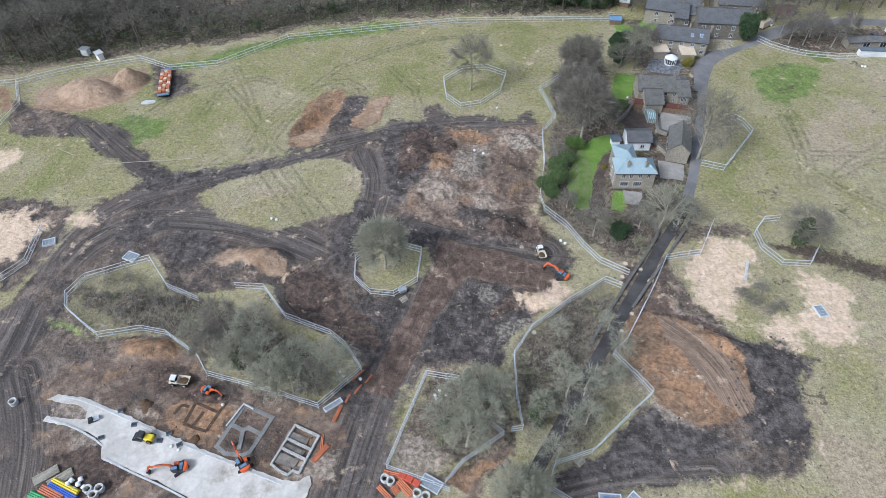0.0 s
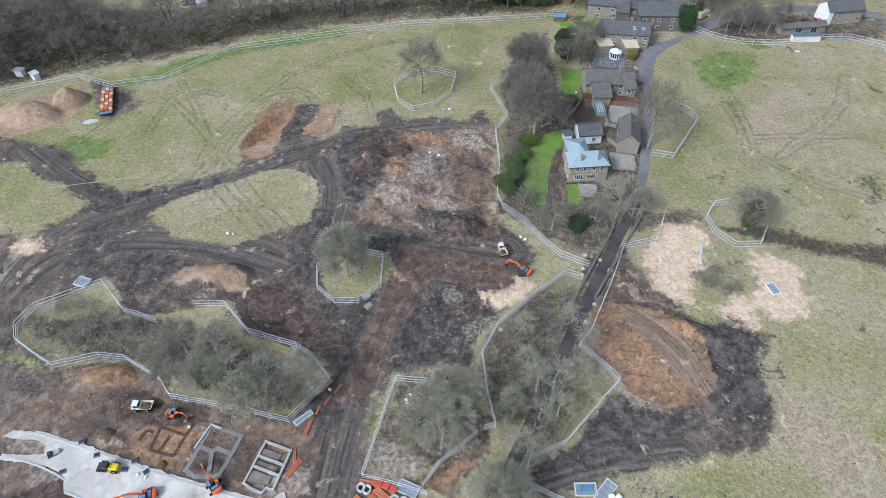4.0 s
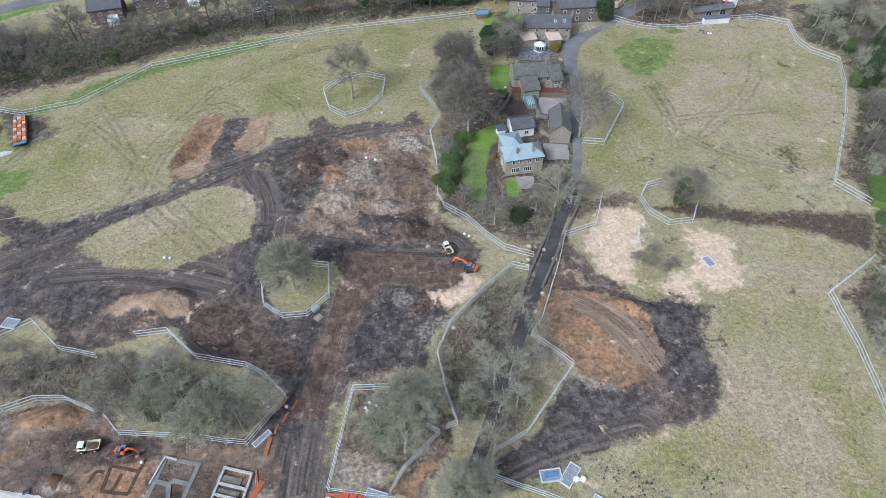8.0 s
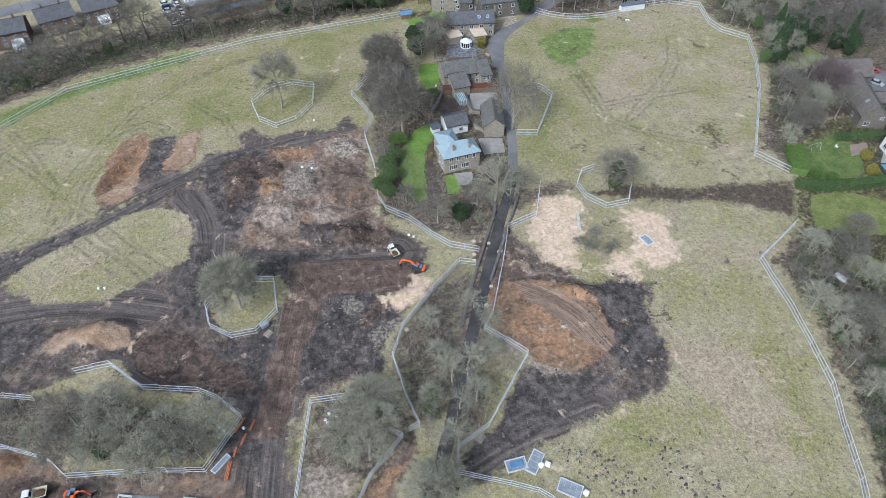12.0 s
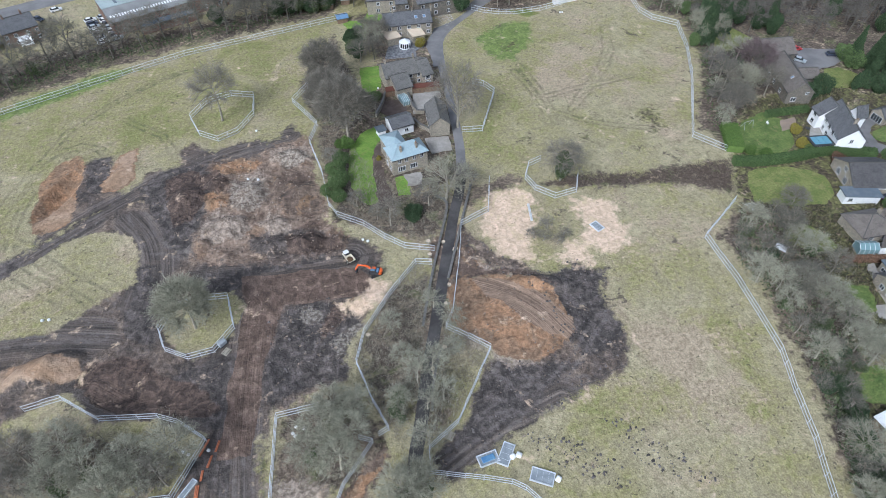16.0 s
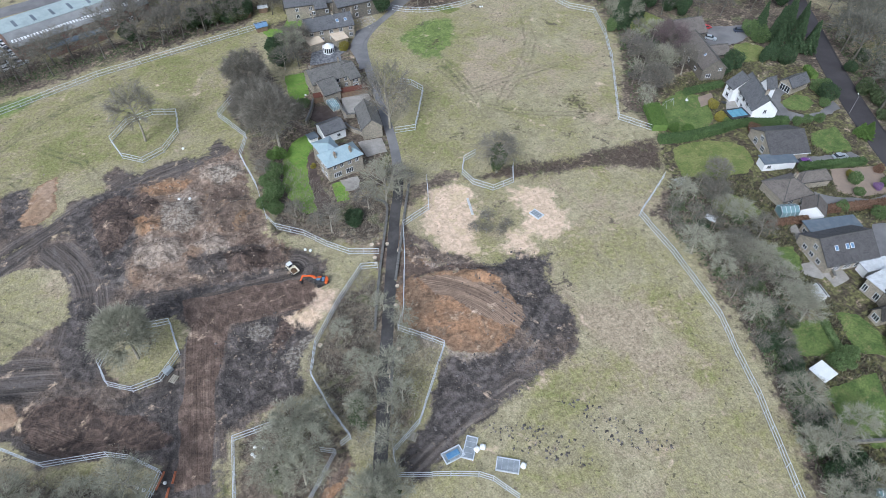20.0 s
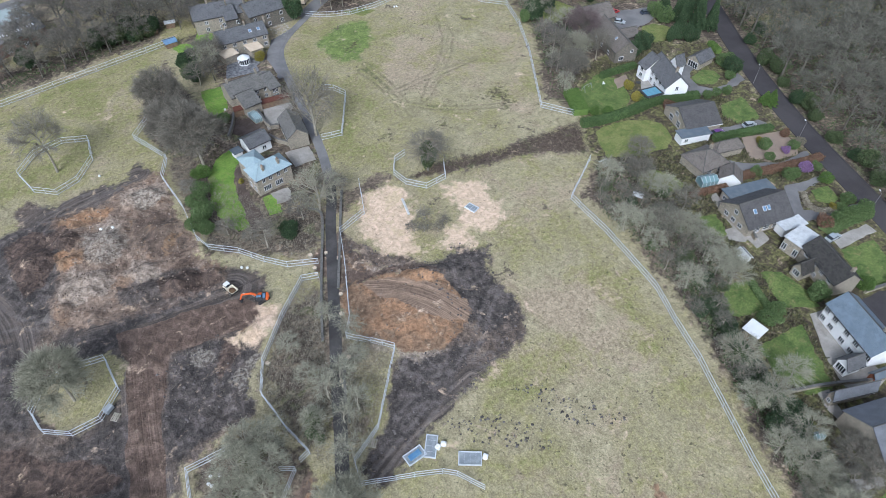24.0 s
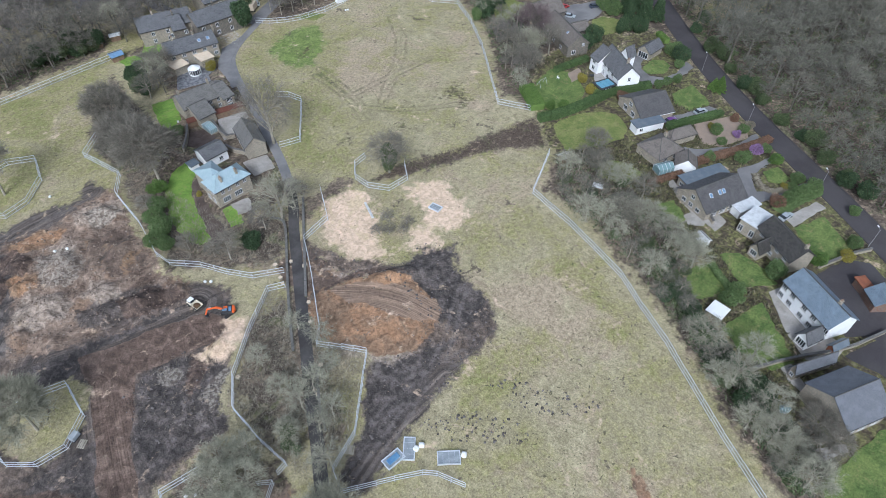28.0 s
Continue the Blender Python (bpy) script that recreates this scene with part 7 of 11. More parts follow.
NE = [(173.8, 163.5), (197.6, 175.9), (225.7, 172.0), (263.0, 158.8), (279.1, 133.2), (240.0, 126.0), (216.7, 135.1), (215.9, 150.3), (205.8, 157.1), (185.3, 149.4), (173.1, 150.2)]
for k, (x, y) in enumerate(scatter(NE, 5.0, 33, 2000, 40)):
    if k % 4 == 0:
        evergreen(x, y, SPRUCE if k % 8 else HOLM, PICK.uniform(0.75, 1.05), "evergreen", "dark evergreen in the woods behind a house", group="wood evergreens")
    else:
        tree(x, y, WOOD, PICK.uniform(0.8, 1.1), "brown_twig", "wood_bark", "bare woodland tree behind a house", "belt trees", tall=0.85)
# scrub and small trees between the fence and the gardens
SCRUB = [(118.7, 78.4), (126.2, 73.1), (121.6, 59.1), (116.1, 38.0), (111.3, 29.5), (101.6, 30.3), (96.3, 19.8), (90.3, 5.1), (87.0, -5.5), (81.1, -17.9), (74.8, -11.4), (83.0, 5.7), (94.3, 27.0), (99.6, 38.5), (103.0, 50.0), (104.8, 65.2)]
for k, (x, y) in enumerate(scatter(SCRUB, 3.7, 15, 4000, 80)):
    if k % 3 == 1:
        shrub(x + 1.2, y - 0.8, PICK.uniform(0.7, 1.1), "ivy" if k % 2 else "evergreen", "dark ivy-covered bush under scrub trees", 0.8)
    tree(x, y, THIN if k % 3 else MID, PICK.uniform(0.6, 0.85), "green_twig" if k % 3 == 0 else "grey_twig", label="bare scrub tree beside garden fences", group="scrub trees", ivy=k % 9 == 0, tall=0.75)
GARDEN_TREES = [(114.3, 45.1), (110.8, 51.3), (112.3, 38.8), (113.1, 32.9), (122.2, 52.2), (122.9, 67.6), (95.6, 7.4), (89.1, -9.0), (88.1, -12.8), (79.7, -8.0), (83.6, -11.6), (131.1, 73.8), (139.3, 110.8), (151.1, 118.8), (145.0, 119.7)]
for k, (x, y) in enumerate(GARDEN_TREES):
    tree(x, y, DOME if k % 2 else MID, PICK.uniform(0.55, 0.75), "grey_twig" if k % 3 else "green_twig", label="bare old garden tree", group="east garden trees", tall=0.75)
tree(166.5, 128.8, DOME, 1.0, "plum_twig", "wood_bark", label="wide plum-brown bare tree before a house", group="east garden trees", tall=0.85)
tree(155.5, 121.5, DOME, 0.85, "green_twig", label="round yellow-green bare garden tree", group="east garden trees", tall=0.85)
tree(150.5, 124.0, MID, 0.9, "grey_twig", label="bare old garden tree", group="east garden trees", tall=0.85)
tree(146.0, 114.0, DOME, 0.85, "grey_twig", label="wide grey bare garden tree", group="east garden trees", tall=0.85)
tree(160.8, 116.5, MID, 0.9, "grey_twig", label="bare tree leaning at a house wall", group="east garden trees", tall=0.9)
for x, y, s, kind in ((164.2, 150.4, 1.15, SPRUCE), (167.0, 153.6, 1.0, SPRUCE), (184.5, 157.0, 0.9, HOLM), (187.7, 151.0, 0.85, HOLM), (190.5, 145.8, 0.8, HOLM), (179.0, 161.5, 0.9, HOLM), (193.5, 150.5, 1.0, SPRUCE), (172.5, 162.5, 1.0, SPRUCE), (204.2, 122.0, 0.9, SPRUCE), (207.0, 114.0, 1.0, SPRUCE), (203.5, 106.8, 1.1, SPRUCE), (199.2, 110.5, 0.85, SPRUCE), (207.5, 103.5, 0.9, SPRUCE), (189.5, 107.2, 0.6, HOLM), (164.5, 133.0, 0.55, SPRUCE)):
    evergreen(x, y, kind, s, "evergreen", "dense dark evergreen tree beside lawns", group="lawn evergreens", tall=1.15)

# ---- houses ----
def footprint(a, b, c, over=0.35):
    """The middle, turn, length and depth of a house from three corners of its eaves: a to b along the front, c behind b."""
    a, b, c = Vector(a), Vector(b), Vector(c)
    d = (b - a).normalized()
    side = Vector((-d.y, d.x))
    deep = (c - b).dot(side)
    mid = (a + b) / 2 + side * deep / 2
    turn = math.atan2(d.y, d.x) + (0 if deep > 0 else math.pi)
    return mid.x, mid.y, turn, (b - a).length - 2 * over, abs(deep) - 2 * over


def roof_slab(bm, pts, thick):
    """A roof plane with thickness."""
    up = (Vector(pts[1]) - Vector(pts[0])).cross(Vector(pts[2]) - Vector(pts[1])).normalized()
    if up.z < 0:
        pts, up = pts[::-1], -up
    low = [bm.verts.new(Vector(p) - up * thick) for p in pts]
    top = [bm.verts.new(p) for p in pts]
    bm.faces.new(top)
    bm.faces.new(low[::-1])
    for k in range(len(pts)):
        j = (k + 1) % len(pts)
        bm.faces.new((low[k], low[j], top[j], top[k]))


def window(parent, w, d, face, u, z, wide, tall, name="window", bars=1, frame_mat="frame_white", glass="glass", dy=0.0):
    """A window or door on a wall: frame, panes and sill. Faces: 0 front, 1 right, 2 back, 3 left."""
    turn = (0, math.pi / 2, math.pi, -math.pi / 2)[face]
    off = (d, w, d, w)[face] / 2 + dy
    m = Matrix.Rotation(turn, 4, "Z") @ Matrix.Translation((u, -off, z))
    top = new(name)
    top.parent, top.matrix_basis = parent, m
    bm = bmesh.new()
    f = 0.09
    box(bm, -wide / 2, -0.06, 0, wide / 2, 0.05, f)
    box(bm, -wide / 2, -0.06, tall - f, wide / 2, 0.05, tall)
    for k in range(bars + 2):
        x = -wide / 2 + f / 2 + (wide - f) * k / (bars + 1)
        box(bm, x - f / 2, -0.055, f, x + f / 2, 0.045, tall - f)
    mesh = bpy.data.meshes.new("window_frame")
    bm.to_mesh(mesh)
    bm.free()
    link("window_frame", mesh, frame_mat, top)
    for k in range(bars + 1):
        x0 = -wide / 2 + f + (wide - f) * k / (bars + 1)
        bm = bmesh.new()
        box(bm, x0, -0.03, f, x0 + (wide - f) / (bars + 1) - f, 0.03, tall - f)
        part("pane", bm, glass, top)
    if name == "window":
        bm = bmesh.new()
        box(bm, -wide / 2 - 0.1, -0.14, -0.12, wide / 2 + 0.1, 0.05, 0)
        part("window_sill", bm, "paving", top)
    return top


def chimney(parent, x, y, z, tall=1.6, material="stone", pots=2, w=0.55, d=0.8):
    bm = bmesh.new()
    box(bm, x - w / 2, y - d / 2, z - 0.9, x + w / 2, y + d / 2, z + tall)
    box(bm, x - w / 2 - 0.07, y - d / 2 - 0.07, z + tall - 0.2, x + w / 2 + 0.07, y + d / 2 + 0.07, z + tall - 0.05)
    lay(bm)
    c = part("chimney", bm, material, parent)
    for k in range(pots):
        bm = bmesh.new()
        yy = y + (k - (pots - 1) / 2) * 0.36
        tube(bm, (x, yy, z + tall - 0.02), (x, yy, z + tall + 0.4), 0.13, 8, 0.1)
        part("chimney_pot", bm, "buff_pot", c)


def house(label, place, eave, rise, wall="stone", roof="slate", hip=False, name="house", group="", windows=(), chimneys=(), over=0.35, category="house", ridge=True, skylights=(), gutter="black_steel", gutters=True, thick=0.16, mono=False):
    """A house: its walls, roof, ridge, gutters, windows (face, along, sill height, width, height[, bars]) and chimneys (along, across)."""
    cx, cy, turn, w, d = place
    top = thing(name, label, category, Matrix.Translation((cx, cy, 0)) @ Matrix.Rotation(turn, 4, "Z"), group)
    bm = bmesh.new()
    hw, hd = w / 2, d / 2
    if hip or rise < 0.2 or mono:
        box(bm, -hw, -hd, -0.4, hw, hd, eave)
    else:
        end = [(-hd, -0.4), (hd, -0.4), (hd, eave), (0, eave + rise - 0.05), (-hd, eave)]
        v = [[bm.verts.new((x, y, z)) for y, z in end] for x in (-hw, hw)]
        bm.faces.new(v[0][::-1])
        bm.faces.new(v[1])
        for k in range(5):
            j = (k + 1) % 5
            bm.faces.new((v[0][k], v[0][j], v[1][j], v[1][k]))
        bmesh.ops.recalc_face_normals(bm, faces=bm.faces)
    lay(bm)
    part("wall", bm, wall, top)
    ow, od = hw + over, hd + over
    fall = rise / hd * over if rise > 0.2 else 0
    lo, hi = eave - fall + 0.05, eave + rise + 0.12
    bm = bmesh.new()
    if rise <= 0.2:
        box(bm, -ow, -od, eave, ow, od, eave + 0.22)
        ends = []
    elif mono:
        roof_slab(bm, [(-ow, -od, eave + 0.1), (ow, -od, eave + 0.1), (ow, od, hi), (-ow, od, hi)], thick)
        ends = []
    elif hip:
        run = min(hd, hw) * 0.98
        ends = [(-(hw - run), 0, hi), (hw - run, 0, hi)]
        roof_slab(bm, [(-ow, -od, lo), (ow, -od, lo), ends[1], ends[0]], thick)
        roof_slab(bm, [(ow, od, lo), (-ow, od, lo), ends[0], ends[1]], thick)
        roof_slab(bm, [(ow, -od, lo), (ow, od, lo), ends[1]], thick)
        roof_slab(bm, [(-ow, od, lo), (-ow, -od, lo), ends[0]], thick)
    else:
        ends = [(-ow, 0, hi), (ow, 0, hi)]
        roof_slab(bm, [(-ow, -od, lo), (ow, -od, lo), ends[1], ends[0]], thick)
        roof_slab(bm, [(ow, od, lo), (-ow, od, lo), ends[0], ends[1]], thick)
    lay(bm)
    r = part("roof", bm, roof, top)
    if ridge and ends and (Vector(ends[0]) - Vector(ends[1])).length > 0.3:
        bm = bmesh.new()
        tube(bm, ends[0], ends[1], 0.13, 6)
        if hip:
            for sx in (-1, 1):
                for sy in (-1, 1):
                    tube(bm, (sx * ow, sy * od, lo), ends[0] if sx < 0 else ends[1], 0.09, 5)
        part("ridge_tiles", bm, "stone_slate" if roof != "pale_blue_roof" else "pale_blue_roof", r)
    if gutters:
        for sy in (-1, 1):
            bm = bmesh.new()
            box(bm, -ow, sy * od - 0.06 + sy * 0.05, lo - 0.2, ow, sy * od + 0.06 + sy * 0.05, lo - 0.08)
            part("gutter", bm, gutter, r)
    for row in windows:
        face, u, z, wide, tall = row[:5]
        window(top, w, d, face, u, z, wide, tall, bars=row[5] if len(row) > 5 else 1, name="door" if z < 0.3 else "window")
    for cxx, cyy in chimneys:
        zz = eave + rise * (1 - abs(cyy) / (hd + 0.01)) if rise > 0.2 else eave
        chimney(top, cxx, cyy, zz, 1.3, wall if wall in ("stone", "brick", "dark_stone") else "stone")
    for u, v, sx, sy in skylights:  # along, share of the slope, width, length; negative share: front
        slope = math.atan2(hi - lo, od)
        y = v * od
        z = hi - abs(v) * (hi - lo)
        m = Matrix.Translation((u, y, z)) @ Matrix.Rotation(-math.copysign(slope, v), 4, "X")
        bm = bmesh.new()
        box(bm, -sx / 2, -sy / 2, 0.0, sx / 2, sy / 2, 0.09, m)
        s = part("skylight", bm, "frame_white", top)
        bm = bmesh.new()
        box(bm, -sx / 2 + 0.08, -sy / 2 + 0.08, 0.09, sx / 2 - 0.08, sy / 2 - 0.08, 0.11, m)
        part("pane", bm, "sky_paint" if sy > 0 else "glass", s)
    return top


def rows(face, us, zs, wide=1.1, tall=1.3, bars=1):
    return [(face, u, z, wide, tall, bars) for u in us for z in zs]


def at_eaves(pts, over=0.35):
    return footprint(*pts, over)


# the house with the pale roof
blue = at_eaves([(38.4, 125.7), (49.4, 126.2), (49.3, 132.9)])
house("two-storey stone house with a pale blue hipped roof", blue, 5.6, 2.3, "stone", "pale_blue_roof", True, windows=rows(0, (-2.6, 0.9), (0.9,), 2.2, 1.6, 3) + rows(0, (-3.2, -1.2, 1.2, 3.4), (3.7,), 1.0, 1.5) + rows(3, (-1.2, 1.2), (0.9, 3.7), 1.0, 1.5), chimneys=[(-2.2, -1.6), (2.4, -1.6)])
wing = at_eaves([(38.7, 138.0), (44.6, 138.3), (43.4, 127.1)])
house("rear wing of a stone house with a pale blue roof", wing, 5.6, 2.1, "stone", "pale_blue_roof", True, windows=rows(3, (-2.0, 0.5), (0.9, 3.7), 1.0, 1.5), name="house_wing")
house("small slate-roofed annex with a white gable wall", at_eaves([(44.3, 142.2), (51.5, 142.5), (52.5, 149.4)]), 3.2, 1.5, "plaster", "slate", windows=rows(0, (1.0,), (0.9,), 1.2, 1.1), name="annex", category="annex")
house("long stone barn with a slate roof beside the lane", at_eaves([(54.4, 138.3), (57.1, 149.3), (63.3, 147.5)]), 4.2, 2.3, "stone", "stone_slate", windows=rows(0, (-2.0, 2.0), (1.0,), 1.0, 1.2) + [(3, 0.0, 2.6, 2.2, 0.8, 3)], name="barn", category="barn")
# cottages behind
house("stone cottage with a grey stone-slate roof", at_eaves([(50.8, 166.2), (63.5, 165.6), (66.0, 175.1)]), 4.6, 2.6, "stone", "stone_slate", windows=rows(0, (-4, -1.5, 2.0, 5.0), (0.9, 3.0), 1.4, 1.2, 2), chimneys=[(-5.0, 0.0), (4.5, 0.0)], group="cottages")
house("stone cottage wing with white windows", at_eaves([(62.2, 163.1), (66.3, 163.3), (68.8, 174.9)]), 4.6, 2.4, "stone", "stone_slate", windows=rows(0, (0.0,), (0.9, 2.9), 1.8, 1.4, 3), name="cottage_wing", group="cottages")
house("stone cottage gable wing with a mossy slate roof", at_eaves([(52.2, 160.3), (58.1, 160.6), (59.7, 170.7)]), 3.6, 2.2, "stone", "stone_slate", name="cottage_wing", group="cottages")
house("row of stone cottages with dark slate roofs", at_eaves([(61.6, 197.2), (78.6, 194.3), (81.5, 204.3)]), 5.0, 2.4, "stone", "slate", windows=rows(0, (-7, -3.5, 0, 3.5, 7), (0.9, 3.2), 1.3, 1.2, 1), chimneys=[(-5, 0), (2, 0), (9, 0)], group="cottages", skylights=[(3, -0.5, 1.0, 1.2), (6, -0.5, 1.0, 1.2)])
house("flat-roofed extension with pale boarded roof", at_eaves([(60.7, 192.2), (65.6, 192.5), (66.9, 199.2)], 0.1), 2.8, 0.1, "stone", "beige_board", name="extension", category="extension", gutters=False, group="extensions")
house("flat-roofed extension with pale boarded roof", at_eaves([(69.5, 190.8), (74.0, 190.7), (75.5, 197.7)], 0.1), 2.8, 0.1, "stone", "beige_board", name="extension", category="extension", gutters=False, group="extensions")
house("small white flat roof over a porch", at_eaves([(66.9, 198.5), (71.0, 197.9), (71.7, 201.0)], 0.1), 3.4, 0.1, "plaster", "white_felt", name="porch", category="porch", gutters=False)
house("large stone house with a grey slate roof", at_eaves([(77.6, 206.9), (96.3, 205.8), (98.8, 216.9)]), 6.0, 2.8, "dark_stone", "slate", windows=rows(0, (-7, -2, 3, 8), (0.9, 3.6), 1.2, 1.4), chimneys=[(-8, 0), (0, 0), (9, 0)], group="village houses")
house("stone house with a grey slate roof", at_eaves([(70.4, 210.9), (75.0, 209.9), (79.9, 222.5)]), 5.6, 2.4, "dark_stone", "slate", windows=rows(0, (-3, 2), (0.9, 3.4), 1.2, 1.3), chimneys=[(0, 0)], group="village houses")
house("pale stone village house with white windows", at_eaves([(87.9, 220.7), (104.2, 219.6), (107.6, 233.1)]), 6.0, 2.8, "stone", "slate", windows=rows(0, (-6, -2, 2, 6), (0.9, 3.6), 1.3, 1.4, 2), chimneys=[(-4, 0), (5, 0)], group="village houses")
house("low stone outbuilding with white doors behind the fence", at_eaves([(128.4, 201.8), (146.0, 203.6), (145.6, 208.2)]), 2.5, 0.9, "stone", "stone_slate", windows=rows(0, (-2.0, 4.0), (0.0,), 2.4, 2.0), name="outbuilding", category="outbuilding", group="village houses")
house("low white-walled annex with a flat roof", at_eaves([(130.8, 197.2), (140.8, 197.0), (141.7, 199.1)], 0.1), 2.2, 0.1, "plaster", "felt", name="annex", category="annex", gutters=False, group="annexes")
house("white rendered gable end of a village house", at_eaves([(147.6, 208.2), (150.1, 208.5), (149.2, 216.2)]), 5.0, 2.4, "plaster", "slate", name="house_wing", category="house", gutters=False, group="village houses")
house("stone village house beside a white gable", at_eaves([(150.1, 208.6), (162.0, 210.0), (161.1, 217.6)]), 5.0, 2.4, "stone", "slate", windows=rows(0, (-4, 0, 4), (0.9, 3.2), 1.2, 1.3), group="village houses")
house("stone village house behind trees", at_eaves([(61.2, 217.5), (79.3, 212.6), (82.0, 225.0)]), 5.6, 2.6, "stone", "slate", windows=rows(0, (-5, 0, 5), (0.9, 3.4), 1.2, 1.3), chimneys=[(-3, 0)], group="village houses")
# houses along the road
house("white rendered house with a steep dark slate roof", at_eaves([(165.3, 99.5), (157.6, 86.2), (166.1, 84.9)]), 5.0, 3.4, "plaster", "slate", windows=rows(1, (0.0,), (1.0, 3.6), 1.0, 1.3) + rows(0, (-3, 0, 3), (0.9, 3.3), 1.4, 1.3), chimneys=[(4.5, 0)], group="road houses", skylights=[(-1.5, 0.45, 0.8, 1.1), (1.5, 0.45, 0.8, 1.1), (0.0, 0.75, 0.8, 1.1)])
house("white gabled wing with dark slate roof", at_eaves([(163.2, 101.5), (161.8, 97.0), (171.8, 98.3)]), 4.8, 3.0, "plaster", "slate", windows=rows(0, (0.0,), (0.9, 3.2), 1.4, 1.4), name="house_wing", group="road houses")
house("white gabled rear wing with slate roof", at_eaves([(171.8, 95.8), (175.7, 95.1), (172.2, 91.5)]), 4.8, 2.6, "plaster", "slate", name="house_wing", group="road houses")
house("stone garage with a grey slate roof and timber doors", at_eaves([(181.6, 89.8), (189.9, 89.6), (193.2, 95.0)]), 2.7, 1.9, "stone", "slate", windows=[(3, 0.0, 0.0, 3.6, 2.2, 3)], name="garage", category="garage", group="garages")
house("bungalow with a wide dark tiled roof and white gable", at_eaves([(147.8, 70.5), (158.7, 65.7), (170.3, 75.0)]), 2.9, 3.2, "stone", "dark_tile", windows=rows(3, (-2.2, 1.8), (0.5,), 1.8, 1.9, 2) + rows(3, (0.0,), (3.2,), 1.6, 1.4, 2), group="road houses", gutter="frame_white")
house("flat-roofed garage annex with a dark felt roof", at_eaves([(143.6, 68.9), (152.2, 65.0), (154.0, 68.3)], 0.15), 2.6, 0.1, "plaster", "felt", windows=[(0, -3.0, 1.0, 1.2, 1.0, 1)], name="annex", category="annex", gutters=False, group="annexes")
house("bungalow with a mossy brown tiled hipped roof", at_eaves([(135.2, 56.0), (145.0, 54.0), (150.2, 62.1)]), 2.9, 2.8, "stone", "brown_tile", True, windows=rows(0, (-2, 2), (0.8,), 1.6, 1.3, 2), chimneys=[(1.5, 0.5)], group="road houses")
house("hipped tiled wing of a bungalow", at_eaves([(145.1, 58.8), (154.3, 55.3), (156.0, 58.9)]), 2.9, 1.9, "stone", "brown_tile", True, name="house_wing", group="road houses")
house("white gabled wing with a brown tiled roof", at_eaves([(136.7, 52.0), (141.1, 54.8), (144.8, 50.0)]), 2.9, 2.0, "plaster", "brown_tile", name="house_wing", group="road houses")
house("stone bungalow with a broad brown tiled roof", at_eaves([(125.4, 35.8), (139.1, 31.5), (149.2, 40.2)]), 3.0, 3.6, "stone", "dark_tile", windows=rows(0, (-4, -1, 2, 5), (0.6,), 1.9, 1.7, 3) + rows(3, (-2.5, 0.0, 2.5), (0.8,), 1.4, 1.3) + rows(3, (0.0,), (3.4,), 1.2, 1.2), group="road houses", skylights=[(-3.5, -0.42, 0.9, 1.3), (-0.6, -0.42, 0.9, 1.3), (0.7, -0.42, 0.9, 1.3)])
house("flat-roofed stone wing with a grey felt roof", at_eaves([(131.7, 45.2), (144.3, 40.2), (146.5, 43.4)], 0.15), 3.0, 0.1, "stone", "felt", name="house_wing", windows=rows(3, (0.0,), (0.9,), 1.6, 1.2, 1), gutters=False, group="road houses")
house("flat-roofed garage with a pale felt roof", at_eaves([(132.7, 30.3), (139.2, 28.2), (140.7, 30.9)], 0.1), 2.5, 0.1, "plaster", "white_felt", name="garage", category="garage", gutters=False, group="garages")
house("stone house with a mossy dark roof", at_eaves([(128.6, 24.6), (123.1, 13.4), (129.8, 10.5)]), 4.6, 2.6, "stone", "mossy_tile", windows=rows(0, (-4, -1.2, 1.5, 4.2), (3.1,), 1.3, 1.0, 2) + rows(0, (-3, 0, 3), (0.8,), 1.5, 1.3, 3), chimneys=[(5.2, 0.2)], group="road houses")
house("flat white-roofed wing of a stone house", at_eaves([(128.8, 28.7), (128.4, 24.2), (135.2, 23.7)], 0.1), 4.2, 0.1, "stone", "white_felt", windows=rows(0, (-1.5, 1.5), (0.6,), 1.2, 2.0), name="house_wing", gutters=False, group="road houses")
house("small gabled stone wing with a mossy roof", at_eaves([(122.4, 19.9), (126.9, 18.7), (127.8, 22.0)]), 2.9, 2.0, "stone", "mossy_tile", windows=rows(3, (0.0,), (0.8,), 1.8, 1.6, 2), name="house_wing", group="road houses")
house("long white rendered house with a blue-grey slate roof", at_eaves([(116.2, 12.1), (110.1, -0.8), (117.5, -4.5)]), 5.2, 2.7, "plaster", "blue_slate", windows=rows(0, (-6, -3.4, 0.2, 3.0, 6.5), (0.7, 3.2), 1.5, 1.4, 2), chimneys=[(3.6, 0.3)], group="road houses")
house("white gabled porch wing with a slate roof", at_eaves([(105.6, 0.4), (110.1, -1.2), (112.2, 1.7)]), 2.9, 1.9, "plaster", "slate", windows=rows(3, (0.0,), (0.6,), 2.2, 1.8, 3), name="house_wing", group="road houses")
house("large stone house with smooth grey slate roof", at_eaves([(94.9, -3.0), (105.1, -7.3), (98.6, -16.7)]), 4.6, 3.4, "stone", "grey_roof", windows=rows(3, (-2.5, 2.5), (2.8,), 1.0, 1.4, 1) + rows(2, (-3, 0, 3), (0.8,), 1.6, 1.5, 2), group="road houses")
house("lower stone wing with a grey slate roof", at_eaves([(96.8, -1.1), (106.0, -5.5), (107.3, -3.8)]), 3.4, 1.7, "stone", "grey_roof", windows=rows(3, (0.0,), (1.0,), 0.9, 1.0, 1), name="house_wing", group="road houses")
